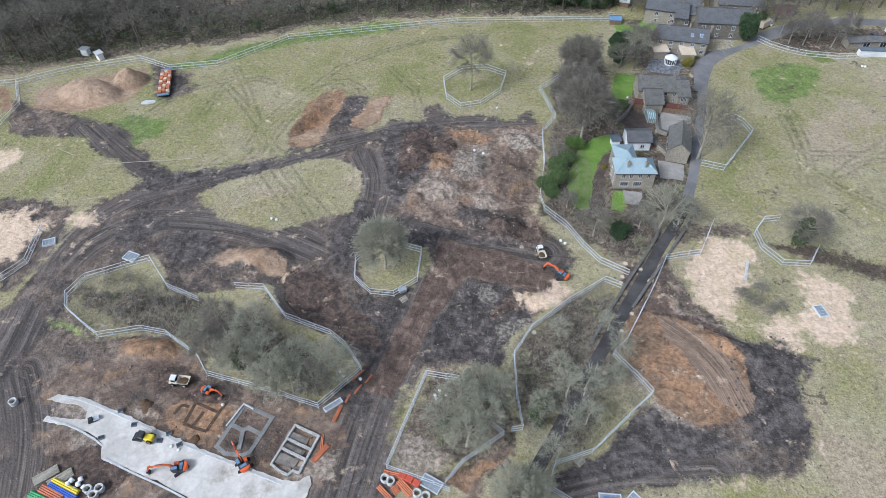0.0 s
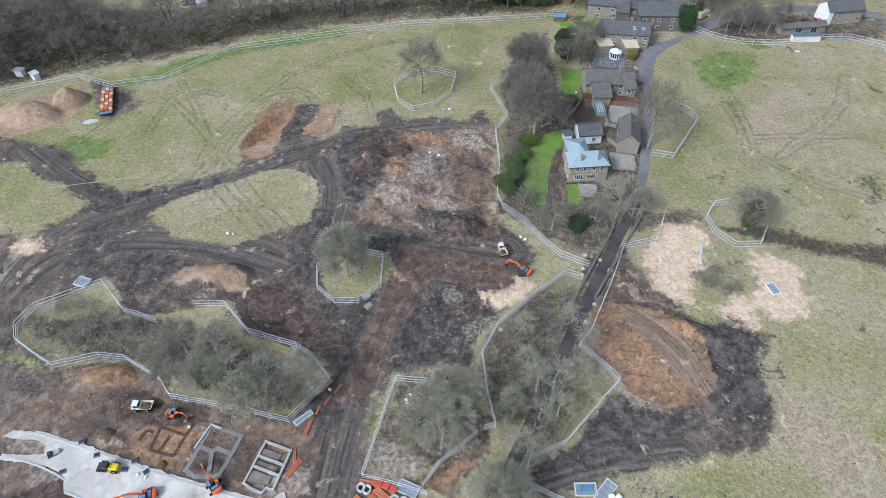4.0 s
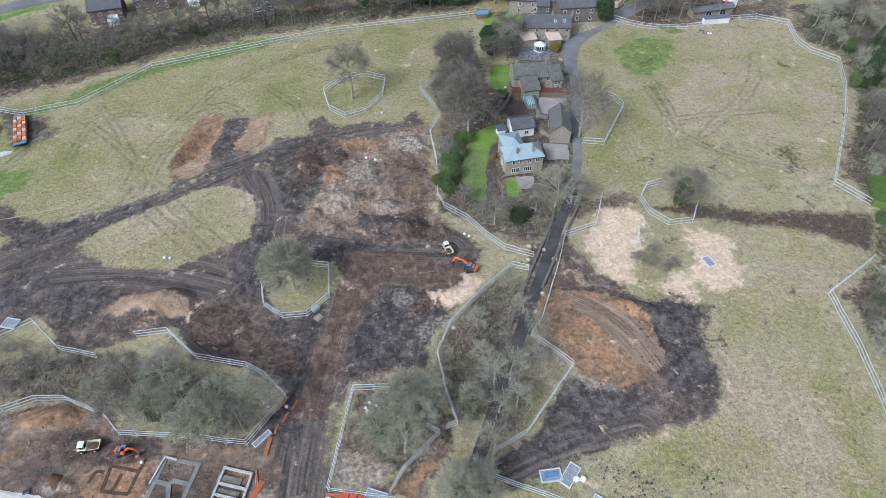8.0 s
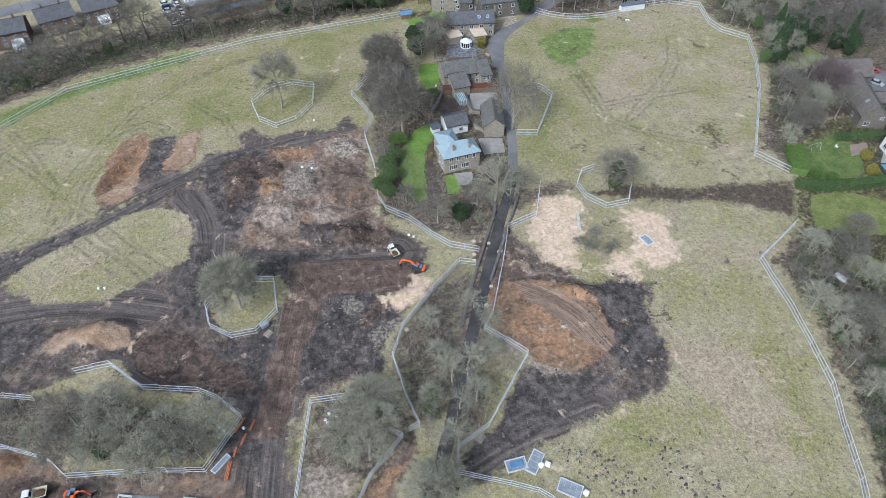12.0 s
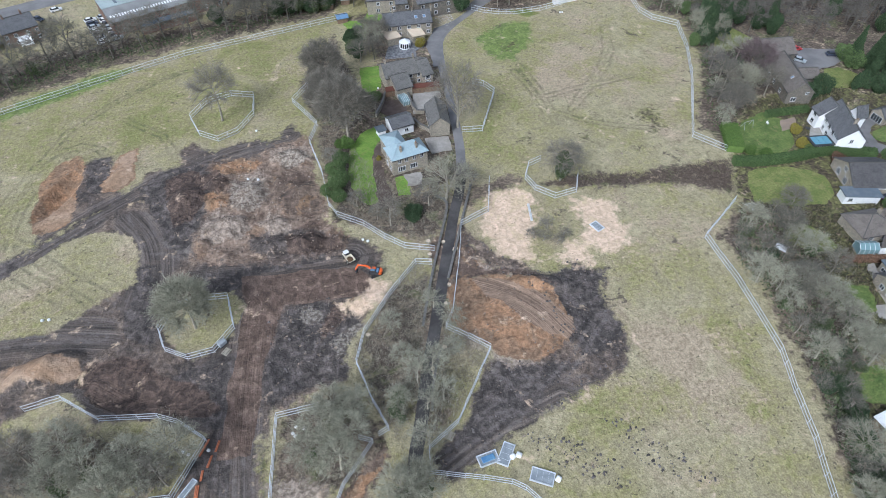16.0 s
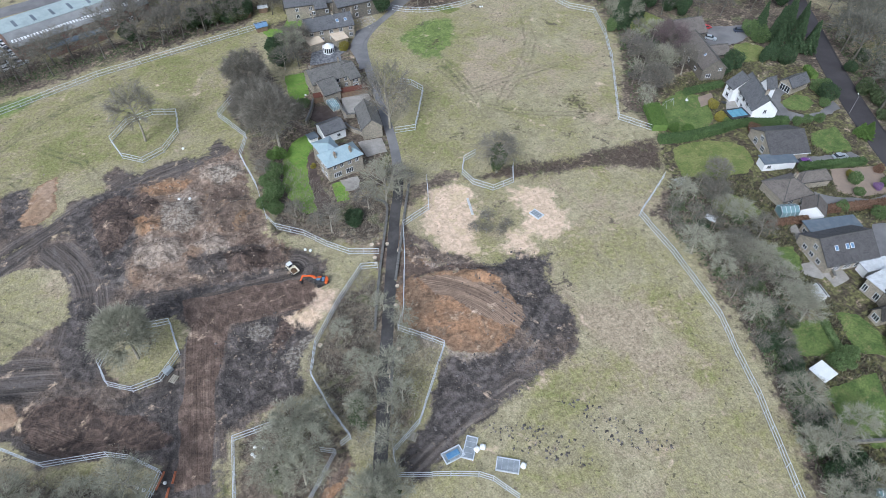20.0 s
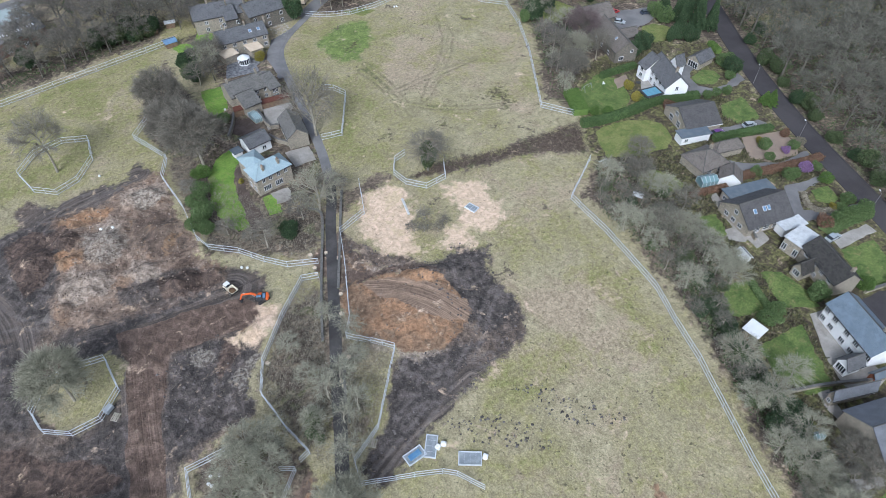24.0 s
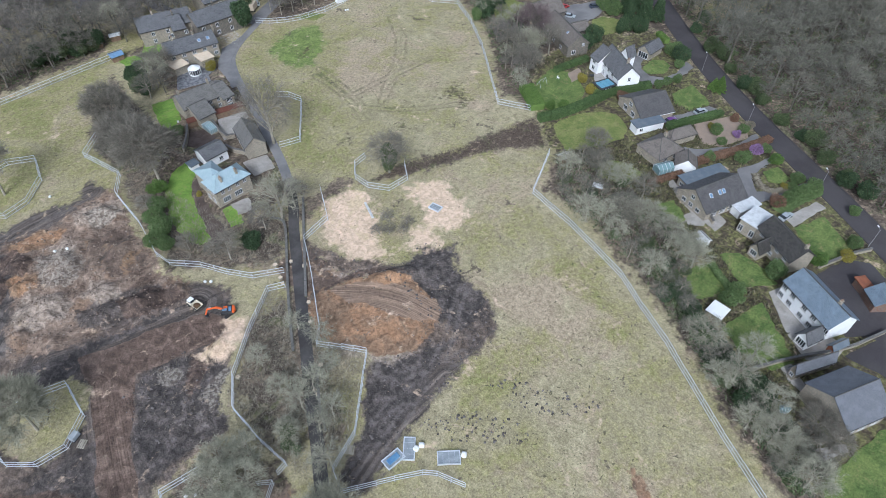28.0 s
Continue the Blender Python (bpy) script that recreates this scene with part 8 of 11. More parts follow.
house("red brick garage with blue-grey slate roof", at_eaves([(126.3, -5.2), (129.7, -1.4), (136.5, -4.9)]), 2.8, 2.0, "brick", "blue_slate", name="garage", category="garage", group="garages")
house("brown stone house with a broad weathered tiled roof", at_eaves([(171.8, 129.8), (183.0, 127.0), (186.5, 138.0)]), 4.4, 3.0, "dark_stone", "brown_tile", windows=rows(0, (-3.6, 3.2), (0.9,), 1.4, 1.2), group="road houses")
house("long brown stone wing with a weathered tiled roof", at_eaves([(171.2, 128.6), (163.0, 110.5), (173.0, 112.0)]), 4.3, 3.1, "dark_stone", "brown_tile", windows=rows(0, (-5.5, -1.0, 4.5), (0.9,), 1.4, 1.2) + rows(1, (-1.6,), (0.9,), 1.6, 1.4) + rows(1, (1.9,), (3.3,), 1.0, 1.0), name="house_wing", group="road houses", skylights=[(4.2, -0.4, 0.8, 1.0)])
house("small tiled garage wing", at_eaves([(174.8, 116.5), (181.3, 114.3), (185.4, 120.5)]), 2.8, 1.6, "dark_stone", "brown_tile", name="house_wing", group="road houses")
# brick terraces and works beyond the woods
for a in ([(-92.1, 233.7), (-80.1, 235.4), (-82.9, 247.6)], [(-76.8, 238.8), (-64.7, 242.6), (-67.6, 255.6)], [(-62.4, 242.9), (-50.9, 246.2), (-53.2, 258.6)], [(-143.5, 220.4), (-131.1, 225.3), (-136.6, 236.6)], [(-167.5, 205.5), (-160.6, 209.2), (-164.0, 214.4)]):
    house("brick terraced houses with dark slate roofs", at_eaves(a), 5.6, 2.4, "brick", "slate", windows=rows(0, (-5, -2, 2, 5), (0.9, 3.3), 1.1, 1.3), chimneys=[(-3, 0), (3, 0)], group="brick terraces")
works_place = at_eaves([(-27.5, 237.7), (19.7, 248.2), (17.9, 256.2)], 0.2)
works = house("long brick works with a grey corrugated roof and rooflights", works_place, 5.0, 2.0, "brick", "corrugated", windows=rows(0, (-20, -14, -8, -2, 4, 10, 16), (1.2,), 1.6, 1.2, 2), name="works", category="works", gutters=False, mono=True, over=0.2)
pitch = math.atan2(2.02, works_place[4] + 0.4)
for k in range(44):
    bm = bmesh.new()
    m = Matrix.Translation((-works_place[3] / 2 + 1.2 + 1.03 * k, -0.9, 5.1 + 2.02 * (0.5 - 0.9 / (works_place[4] + 0.4)) + 0.03)) @ Matrix.Rotation(pitch, 4, "X")
    box(bm, -0.3, -0.7, 0.0, 0.3, 0.7, 0.06, m)
    part("rooflight", bm, "frame_white", works, "pale strip rooflight")
M["pale_sheet"] = worn("pale_sheet", (0.40, 0.46, 0.45), (0.33, 0.385, 0.375), 0.2, 0.8, fine=3.0, dirty=0.3)
hall_place = at_eaves([(-29.4, 245.9), (17.8, 256.4), (15.4, 267.0)], 0.15)
hall = house("works hall with a pale green-grey sheet roof", hall_place, 7.0, 0.1, "brick", "pale_sheet", name="works", category="works", gutters=False, over=0.15)
for k in range(7):
    bm = bmesh.new()
    u = -hall_place[3] / 2 + 5.0 + 6.4 * k
    box(bm, u, -3.6, 7.2, u + 1.0, 1.6, 7.34)
    part("rooflight", bm, "felt", hall, "dark rooflight")
house("low brick shed with a dark flat roof beside the works", at_eaves([(-17.9, 235.2), (2.0, 239.0), (1.4, 242.2)], 0.15), 3.0, 0.1, "brick", "felt", name="shed", category="shed", gutters=False)

# ---- machines and materials on the site ----
def on_ground(x, y, turn, size=1.0, up=0.0):
    return Matrix.Translation((x, y, at(x, y) + up)) @ Matrix.Rotation(turn, 4, "Z") @ Matrix.Scale(size, 4)


def facing(a, b):
    return math.atan2(b[1] - a[1], b[0] - a[0])


def limb(bm, line, wide, deep):
    """A bent steel arm of boxed plate along a line in the x-z plane."""
    left, right = [], []
    for k, (x, z) in enumerate(line):
        a, b = line[max(k - 1, 0)], line[min(k + 1, len(line) - 1)]
        d = Vector((b[0] - a[0], b[1] - a[1])).normalized()
        h = deep[k] / 2
        left.append((x - d.y * h, z + d.x * h))
        right.append((x + d.y * h, z - d.x * h))
    rows_ = [[bm.verts.new((x, s * wide / 2, z)) for x, z in side] for side, s in ((left, -1), (left, 1), (right, 1), (right, -1))]
    for a, b in zip(rows_, rows_[1:] + rows_[:1]):
        for k in range(len(line) - 1):
            bm.faces.new((a[k], a[k + 1], b[k + 1], b[k]))
    for k in (0, -1):
        bm.faces.new([r[k] for r in rows_])
    bmesh.ops.recalc_face_normals(bm, faces=bm.faces)


def excavator(x, y, tracks, arm, size=1.0, reach=1.0, label="orange tracked excavator on bare soil"):
    top = thing("excavator", label, "excavator", on_ground(x, y, arm, size), "excavators")
    base = Matrix.Rotation(tracks - arm, 4, "Z")
    for s in (-1, 1):
        bm = bmesh.new()
        line = [(-1.9, 0.25), (-1.6, 0.0), (1.6, 0.0), (1.9, 0.25), (1.9, 0.6), (1.6, 0.85), (-1.6, 0.85), (-1.9, 0.6)]
        m = base @ Matrix.Translation((0, s * 1.0, 0)) @ Matrix.Rotation(math.pi / 2, 4, "X")
        prism(bm, line, -0.27, 0.27, m)
        t = part("track", bm, "rubber", top)
        for k in range(7):
            bm = bmesh.new()
            box(bm, -1.7 + 0.55 * k, s * 1.0 - 0.29, 0.85, -1.55 + 0.55 * k, s * 1.0 + 0.29, 0.9, base)
            part("grouser", bm, "black_steel", t)
    bm = bmesh.new()
    box(bm, -0.9, -0.8, 0.35, 0.9, 0.8, 0.75, base)
    tube(bm, (0, 0, 0.7), (0, 0, 1.0), 0.7, 16)
    part("undercarriage", bm, "black_steel", top)
    bm = bmesh.new()
    box(bm, -1.6, -1.3, 0.98, 1.2, 1.3, 1.2)
    part("deck", bm, "black_steel", top)
    bm = bmesh.new()
    prism(bm, [(-1.3 - 0.9 * math.cos(w), 1.28 * math.sin(w)) for w in [math.radians(a) for a in range(-90, 91, 15)]], 1.1, 2.0)
    bmesh.ops.bevel(bm, geom=[e for e in bm.edges if all(v.co.z > 1.9 for v in e.verts)], offset=0.12, segments=2, affect="EDGES")
    part("counterweight", bm, "orange_paint", top)
    bm = bmesh.new()
    box(bm, -1.3, -1.28, 1.2, -0.1, 1.28, 2.0, bevel=0.08)
    part("engine_cover", bm, "black_steel", top)
    bm = bmesh.new()
    box(bm, -1.1, -0.7, 2.0, -0.35, 0.9, 2.08)
    part("grille", bm, "sky_paint", top)
    bm = bmesh.new()
    box(bm, -0.05, -1.28, 1.2, 1.1, -0.45, 1.95, bevel=0.05)
    part("tool_box", bm, "orange_paint", top)
    bm = bmesh.new()
    box(bm, -0.25, 0.35, 1.2, 1.35, 1.28, 2.85, bevel=0.1)
    cab = part("cab", bm, "black_steel", top)
    bm = bmesh.new()
    box(bm, -0.15, 0.45, 2.85, 1.2, 1.18, 2.89)
    part("roof_window", bm, "sky_paint", cab)
    bm = bmesh.new()
    box(bm, 1.35, 0.45, 1.7, 1.37, 1.18, 2.7)
    part("windscreen", bm, "glass", cab)
    far = 5.0 * reach
    bm = bmesh.new()
    limb(bm, [(0.7, 1.4), (1.8, 3.0), (3.0, 3.6), (far, 3.3)], 0.36, [0.45, 0.66, 0.6, 0.36])
    part("boom", bm, "orange_paint", top)
    bm = bmesh.new()
    limb(bm, [(far - 0.5, 3.7), (far, 3.3), (far + 0.9, 1.2)], 0.34, [0.3, 0.5, 0.3])
    part("stick", bm, "orange_paint", top)
    bm = bmesh.new()
    m = Matrix.Translation((far + 0.85, 0, 0.75)) @ Matrix.Rotation(math.pi / 2, 4, "X")
    prism(bm, [(0.25, 0.5), (-0.35, 0.35), (-0.6, -0.1), (-0.3, -0.5), (0.1, -0.6), (-0.1, -0.2), (0.2, 0.2)], -0.5, 0.5, m)
    part("bucket", bm, "black_steel", top)
    for a, b in (((0.9, 0.28, 1.3), (2.3, 0.28, 2.9)), ((0.9, -0.28, 1.3), (2.3, -0.28, 2.9)), ((2.8, 0, 4.0), (far - 0.4, 0, 3.8)), ((far + 0.1, 0, 3.0), (far + 0.75, 0, 1.3))):
        bm = bmesh.new()
        tube(bm, a, Vector(a).lerp(Vector(b), 0.6), 0.09, 8)
        c_ = part("cylinder", bm, "black_steel", top)
        bm = bmesh.new()
        tube(bm, Vector(a).lerp(Vector(b), 0.55), b, 0.05, 6)
        part("rod", bm, "galvanised", c_)
    return top


def wheel(parent, x, y, r, w, name="wheel", hub="cream_paint"):
    holder = new(name)
    holder.parent, holder.matrix_basis = parent, Matrix.Translation((x, y, r)) @ Matrix.Rotation(math.pi / 2, 4, "X")
    bm = bmesh.new()
    ring(bm, r, r * 0.5, -w / 2, w / 2, sides=18)
    part("tyre", bm, "rubber", holder)
    bm = bmesh.new()
    tube(bm, (0, 0, -w * 0.35), (0, 0, w * 0.35), r * 0.52, 12)
    part("rim", bm, hub, holder)


def dumper(x, y, turn, label, size=1.0):
    top = thing("site_dumper", label, "dumper", on_ground(x, y, turn, size), "dumpers")
    for xx in (-1.7, 1.6):
        for s in (-1, 1):
            wheel(top, xx, s * 1.15, 0.68, 0.5)
    bm = bmesh.new()
    box(bm, -2.6, -0.6, 0.6, 2.4, 0.6, 1.0, bevel=0.05)
    part("chassis", bm, "black_steel", top)
    bm = bmesh.new()
    lo, hi = [(0.3, -0.95), (2.3, -0.8), (2.3, 0.8), (0.3, 0.95)], [(-0.3, -1.4), (3.1, -1.35), (3.1, 1.35), (-0.3, 1.4)]
    inner = [(-0.12, -1.24), (2.9, -1.2), (2.9, 1.2), (-0.12, 1.24)]
    a = [bm.verts.new((*p, 1.0)) for p in lo]
    b = [bm.verts.new((*p, 2.05)) for p in hi]
    c_ = [bm.verts.new((*p, 2.05)) for p in inner]
    d_ = [bm.verts.new((p[0] * 0.8 + 0.3, p[1] * 0.8, 1.3)) for p in inner]
    for u, v in ((a, b), (b, c_), (c_, d_)):
        for k in range(4):
            j = (k + 1) % 4
            bm.faces.new((u[k], u[j], v[j], v[k]))
    bm.faces.new(a[::-1])
    bm.faces.new(d_)
    bmesh.ops.recalc_face_normals(bm, faces=bm.faces)
    skip = part("skip_body", bm, "cream_paint", top)
    bm = bmesh.new()
    bmesh.ops.create_icosphere(bm, subdivisions=3, radius=1.0, matrix=Matrix.Translation((1.4, 0, 1.5)) @ Matrix.Diagonal((1.35, 1.05, 0.5, 1)))
    for v in bm.verts:
        v.co += Vector((0, 0, 0.18)) * (lattice(np.array([v.co.x]), np.array([v.co.y]), 2.5, 4)[0] - 0.5)
    part("load", bm, "soil", skip, "heap of brown soil", True)
    bm = bmesh.new()
    box(bm, -2.7, -1.0, 0.95, -0.5, 1.0, 1.5, bevel=0.1)
    part("bonnet", bm, "cream_paint", top)
    bm = bmesh.new()
    box(bm, -2.0, -0.75, 1.45, -0.6, 0.75, 2.75, bevel=0.08)
    cab = part("cab", bm, "glass", top)
    bm = bmesh.new()
    box(bm, -2.15, -0.9, 2.75, -0.5, 0.9, 2.95, bevel=0.08)
    part("cab_roof", bm, "white_paint", cab)
    for sx in (-1.97, -0.63):
        for sy in (-0.72, 0.72):
            bm = bmesh.new()
            tube(bm, (sx, sy, 1.4), (sx, sy, 2.8), 0.06, 6)
            part("cab_post", bm, "white_paint", cab)
    return top


def roller(x, y, turn):
    top = thing("yellow_roller", "yellow and black soil roller on the concrete road", "roller", on_ground(x, y, turn, 0.8, 0.16), "")
    holder = bmesh.new()
    tube(holder, (1.9, -0.85, 0.7), (1.9, 0.85, 0.7), 0.7, 24)
    part("drum", holder, "black_steel", top, "black steel drum")
    bm = bmesh.new()
    for s in (-1, 1):
        box(bm, 0.6, s * 1.0 - 0.08, 0.55, 2.8, s * 1.0 + 0.08, 0.95)
    box(bm, 2.6, -1.05, 0.55, 2.85, 1.05, 1.0)
    box(bm, 0.5, -1.05, 0.55, 0.8, 1.05, 1.0)
    part("drum_frame", bm, "black_steel", top)
    bm = bmesh.new()
    box(bm, 0.0, -0.8, 1.0, 1.3, 0.8, 2.5, bevel=0.1)
    cab = part("cab", bm, "glass", top)
    bm = bmesh.new()
    box(bm, -0.1, -0.9, 2.5, 1.4, 0.9, 2.65, bevel=0.06)
    part("cab_roof", bm, "black_steel", cab)
    bm = bmesh.new()
    box(bm, -2.2, -0.8, 0.9, 0.0, 0.8, 1.75, bevel=0.15)
    part("bonnet", bm, "yellow_paint", top)
    for s in (-1, 1):
        wheel(top, -1.3, s * 0.9, 0.7, 0.5, hub="yellow_paint")
    return top


e_mid, d_mid = [(22.5, 94.1)][0], [(18.0, 101.2)][0]
excavator(*e_mid, facing(e_mid, d_mid) + 1.1, facing((22.2, 95.7), (18.0, 98.2)), 0.78, 1.05, "orange tracked excavator loading a dumper")
dumper(*d_mid, facing(d_mid, e_mid) - 0.35, "cream site dumper being loaded with soil", 0.7)
e_a = [(-51.1, 60.3)][0]
excavator(*e_a, facing(e_a, [(-47.8, 59.2)][0]) + 0.5, facing(e_a, [(-47.9, 59.4)][0]), 0.62, 0.9, "small orange excavator beside open trenches")
d_a = [(-57.5, 62.1)][0]
dumper(*d_a, facing(d_a, [(-54.4, 62.3)][0]) - 0.1, "cream six-wheel dumper loaded with brown soil", 0.74)
e_b = [(-39.8, 45.6)][0]
excavator(*e_b, facing(e_b, [(-38.6, 46.5)][0]), facing(e_b, [(-43.3, 50.0)][0]), 0.76, 1.15, "orange excavator at a house foundation")
e_c = [(-51.5, 44.4)][0]
excavator(*e_c, facing(e_c, [(-50.1, 45.9)][0]), facing(e_c, [(-55.8, 43.6)][0]), 0.76, 1.3, "orange excavator on the concrete road")
r_a = [(-59.9, 49.8)][0]
roller(*r_a, facing(r_a, [(-62.9, 50.1)][0]))

# the new concrete road
SLAB_NORTH = [(-83.1, 57.1), (-81.4, 58.4), (-75.8, 57.9), (-66.4, 54.8), (-55.9, 50.9), (-43.6, 46.8), (-32.1, 43.3), (-29.0, 43.3), (-27.3, 44.4), (-26.6, 42.8), (-27.3, 40.0)]
SLAB_SOUTH = [(-81.7, 52.5), (-75.3, 51.8), (-71.2, 50.4), (-68.2, 48.6), (-67.0, 45.6), (-60.8, 43.8), (-53.5, 41.4), (-46.3, 38.5), (-38.2, 35.1)]
SLAB_GAP = [(-81.4, 53.7), (-77.0, 53.2), (-73.5, 53.4), (-73.8, 55.0), (-76.1, 56.2), (-79.8, 56.6)]
slab = sheet("site_road", ragged(SLAB_NORTH + SLAB_SOUTH[::-1] + SLAB_GAP, 5, 0.8, 0.09), 0.16, "concrete", "new pale concrete site road with ragged edges", "road", 0.5, 0)
for line in ([(-80.2, 58.0), (-75.4, 57.2), (-66.0, 54.0), (-55.6, 50.1), (-43.4, 46.1), (-32.4, 42.6)], [(-81.1, 53.1), (-75.2, 51.6), (-70.4, 49.6), (-67.8, 48.1)], [(-66.5, 45.7), (-60.6, 43.4), (-53.4, 41.0), (-46.8, 38.3)]):
    strip("kerb", line, 0.32, 0.30, "precast", "pale concrete kerb along the site road", "kerb", 0.3)
for x, y, a in ((*[(-67.2, 55.4)][0], 0.3), (*[(-68.7, 49.6)][0], 0.4), (*[(-63.4, 52.6)][0], 0.2), (*[(-56.0, 51.2)][0], 0.5), (*[(-53.2, 49.0)][0], 0.6), (*[(-57.3, 49.6)][0], 0.1)):
    t = thing("road_gully", "square dark gully box set in the site road", "gully", Matrix.Translation((x, y, 0.16)) @ Matrix.Rotation(a, 4, "Z"), "gullies")
    bm = bmesh.new()
    box(bm, -0.55, -0.45, -0.1, 0.55, 0.45, 0.25, bevel=0.04)
    part("box", bm, "felt", t)
    bm = bmesh.new()
    box(bm, -0.4, -0.3, 0.25, 0.4, 0.3, 0.28)
    part("grate", bm, "black_steel", t)
mini = thing("compactor", "small grey plate compactor on the concrete road", "compactor", on_ground(*[(-71.8, 53.1)][0], 0.5, 1.0, 0.16))
for name, dims, mat_ in (("plate", (-0.9, -0.55, 0, 0.9, 0.55, 0.25), "black_steel"), ("engine", (-0.7, -0.4, 0.25, 0.1, 0.4, 0.95), "black_steel"), ("tray", (0.15, -0.5, 0.25, 1.3, 0.5, 0.6), "silver_paint")):
    bm = bmesh.new()
    box(bm, *dims, bevel=0.06)
    part(name, bm, mat_, mini)


def walls_along(parent, lines, wide, low, tall, material, name="wall"):
    for line in lines:
        for k, ((ax, ay), (bx, by)) in enumerate(zip(line, line[1:])):
            long = math.hypot(bx - ax, by - ay)
            m = Matrix.Translation((ax, ay, 0.006 * k + 0.055 * (lines.index(line) % 3))) @ Matrix.Rotation(math.atan2(by - ay, bx - ax), 4, "Z")
            bm = bmesh.new()
            box(bm, -wide / 2 + 0.003, -wide / 2 + 0.005 * k, low - 0.01 * k, long + wide / 2 - 0.003, wide / 2 - 0.005 * k, tall, m)
            lay(bm)
            part(name, bm, material, parent)


f1 = thing("house_foundation", "pale blockwork house foundation with cross walls", "foundation", Matrix.Identity(4), "foundations")
walls_along(f1, [[(-32.0, 54.0), (-27.0, 52.0), (-29.3, 44.7), (-30.5, 45.0), (-31.3, 44.2), (-33.2, 45.0), (-34.8, 46.1), (-32.0, 54.0)], [(-32.9, 51.2), (-27.9, 49.2)], [(-33.6, 49.3), (-28.5, 47.2)]], 0.42, -0.4, 0.5, "block")
for outline, material in (([(-33.0, 53.0), (-28.7, 51.4), (-29.2, 50.0), (-33.5, 51.5)], "hardcore"), ([(-33.7, 50.7), (-29.0, 48.9), (-29.4, 48.0), (-34.1, 49.5)], "hardcore"), ([(-34.3, 48.8), (-29.8, 47.1), (-30.5, 45.7), (-34.6, 46.6)], "hardcore")):
    bm = bmesh.new()
    prism(bm, outline, -0.3, 0.22)
    part("infill", bm, material, f1, "rough grey hardcore")
f2 = thing("house_footing", "wet grey concrete strip footings of a house", "foundation", Matrix.Identity(4), "foundations")
walls_along(f2, [[(-43.0, 57.9), (-36.9, 55.5), (-38.5, 51.0), (-39.5, 48.3), (-40.8, 47.6), (-44.1, 47.8), (-46.1, 49.1), (-43.0, 57.9)], [(-44.2, 53.5), (-42.0, 52.6), (-41.0, 53.1), (-38.3, 52.0)], [(-41.7, 49.1), (-41.9, 52.3)]], 0.8, -0.5, 0.10, "wet_concrete", "footing")
plank = thing("scaffold_plank", "long pale timber plank beside footings", "plank", Matrix.Identity(4))
walls_along(plank, [[(-45.3, 53.3), (-43.2, 58.0)], [(-43.2, 58.0), (-41.1, 57.1)]], 0.28, 0.1, 0.42, "precast", "board")
# flat strips on the ground: the trenches' depth and shade are put into the colour
M["wet_soil"] = worn("wet_soil", (0.070, 0.046, 0.030), (0.110, 0.072, 0.046), 0.8, 0.85, fine=3.0, dirty=0.3, dirt=(0.10, 0.07, 0.04))
TRENCHES = [[(-46.6, 58.6), (-47.7, 56.3), (-49.0, 52.1)], [(-48.9, 52.0), (-51.5, 52.6), (-53.9, 53.4)], [(-50.8, 56.1), (-51.4, 54.5), (-52.1, 52.8)], [(-53.0, 58.0), (-53.4, 55.8), (-53.9, 53.4)], [(-53.0, 58.0), (-50.6, 57.1), (-48.0, 56.1)], [(-54.0, 56.9), (-55.7, 57.5), (-56.5, 55.3)]]
for k, line in enumerate(TRENCHES):
    strip("foundation_trench", line, 0.6, 0.045 + 0.004 * k, "wet_soil", "flat dark strip on brown soil, coloured as a shaded trench", "trench", 0.2)


def heap(bm, x, y, r, tall, seed, sides=14):
    rng = random.Random(seed)
    rows_ = []
    for k, (rr, zz) in enumerate(((1.0, -0.1), (0.75, 0.5), (0.4, 0.85))):
        rows_.append([bm.verts.new((x + r * rr * rng.uniform(0.8, 1.15) * math.cos(j * math.tau / sides), y + r * rr * rng.uniform(0.8, 1.15) * math.sin(j * math.tau / sides), tall * zz * rng.uniform(0.85, 1.15))) for j in range(sides)])
    tip = bm.verts.new((x, y, tall))
    for a, b in zip(rows_, rows_[1:]):
        for j in range(sides):
            bm.faces.new((a[j], a[(j + 1) % sides], b[(j + 1) % sides], b[j]))
    for j in range(sides):
        bm.faces.new((rows_[-1][j], rows_[-1][(j + 1) % sides], tip))


for k, ((x, y), r, tall) in enumerate([((-62.2, 56.4), 1.5, 0.7), ((-63.2, 57.3), 1.1, 0.5), ((-50.7, 50.3), 1.0, 0.4)]):
    t = thing("spoil_heap", "small heap of brown spoil beside the site road", "spoil heap", Matrix.Identity(4), "spoil heaps")
    bm = bmesh.new()
    heap(bm, x, y, r, tall, 60 + k)
    part("soil", bm, "soil", t, smooth=True)


def pipe_ring(x, y, r=0.85, tall=1.0, label="pale precast concrete manhole ring", lean=0.0):
    t = thing("concrete_ring", label, "concrete ring", on_ground(x, y, lean), "concrete rings")
    bm = bmesh.new()
    ring(bm, r, r * 0.74, 0, tall, sides=22)
    part("ring", bm, "precast", t, smooth=False)
    bm = bmesh.new()
    ring(bm, r * 0.74 - 0.004, r * 0.66, 0.0, tall * 0.88, sides=22)
    part("inner_lip", bm, "concrete", t)


for x, y in [(-13.4, 44.4), (-12.3, 44.0), (-7.3, 42.0), (-5.7, 41.6), (-66.7, 39.7), (-64.7, 40.0), (-65.4, 38.8), (-89.3, 56.0)]:
    pipe_ring(x, y, 0.8)


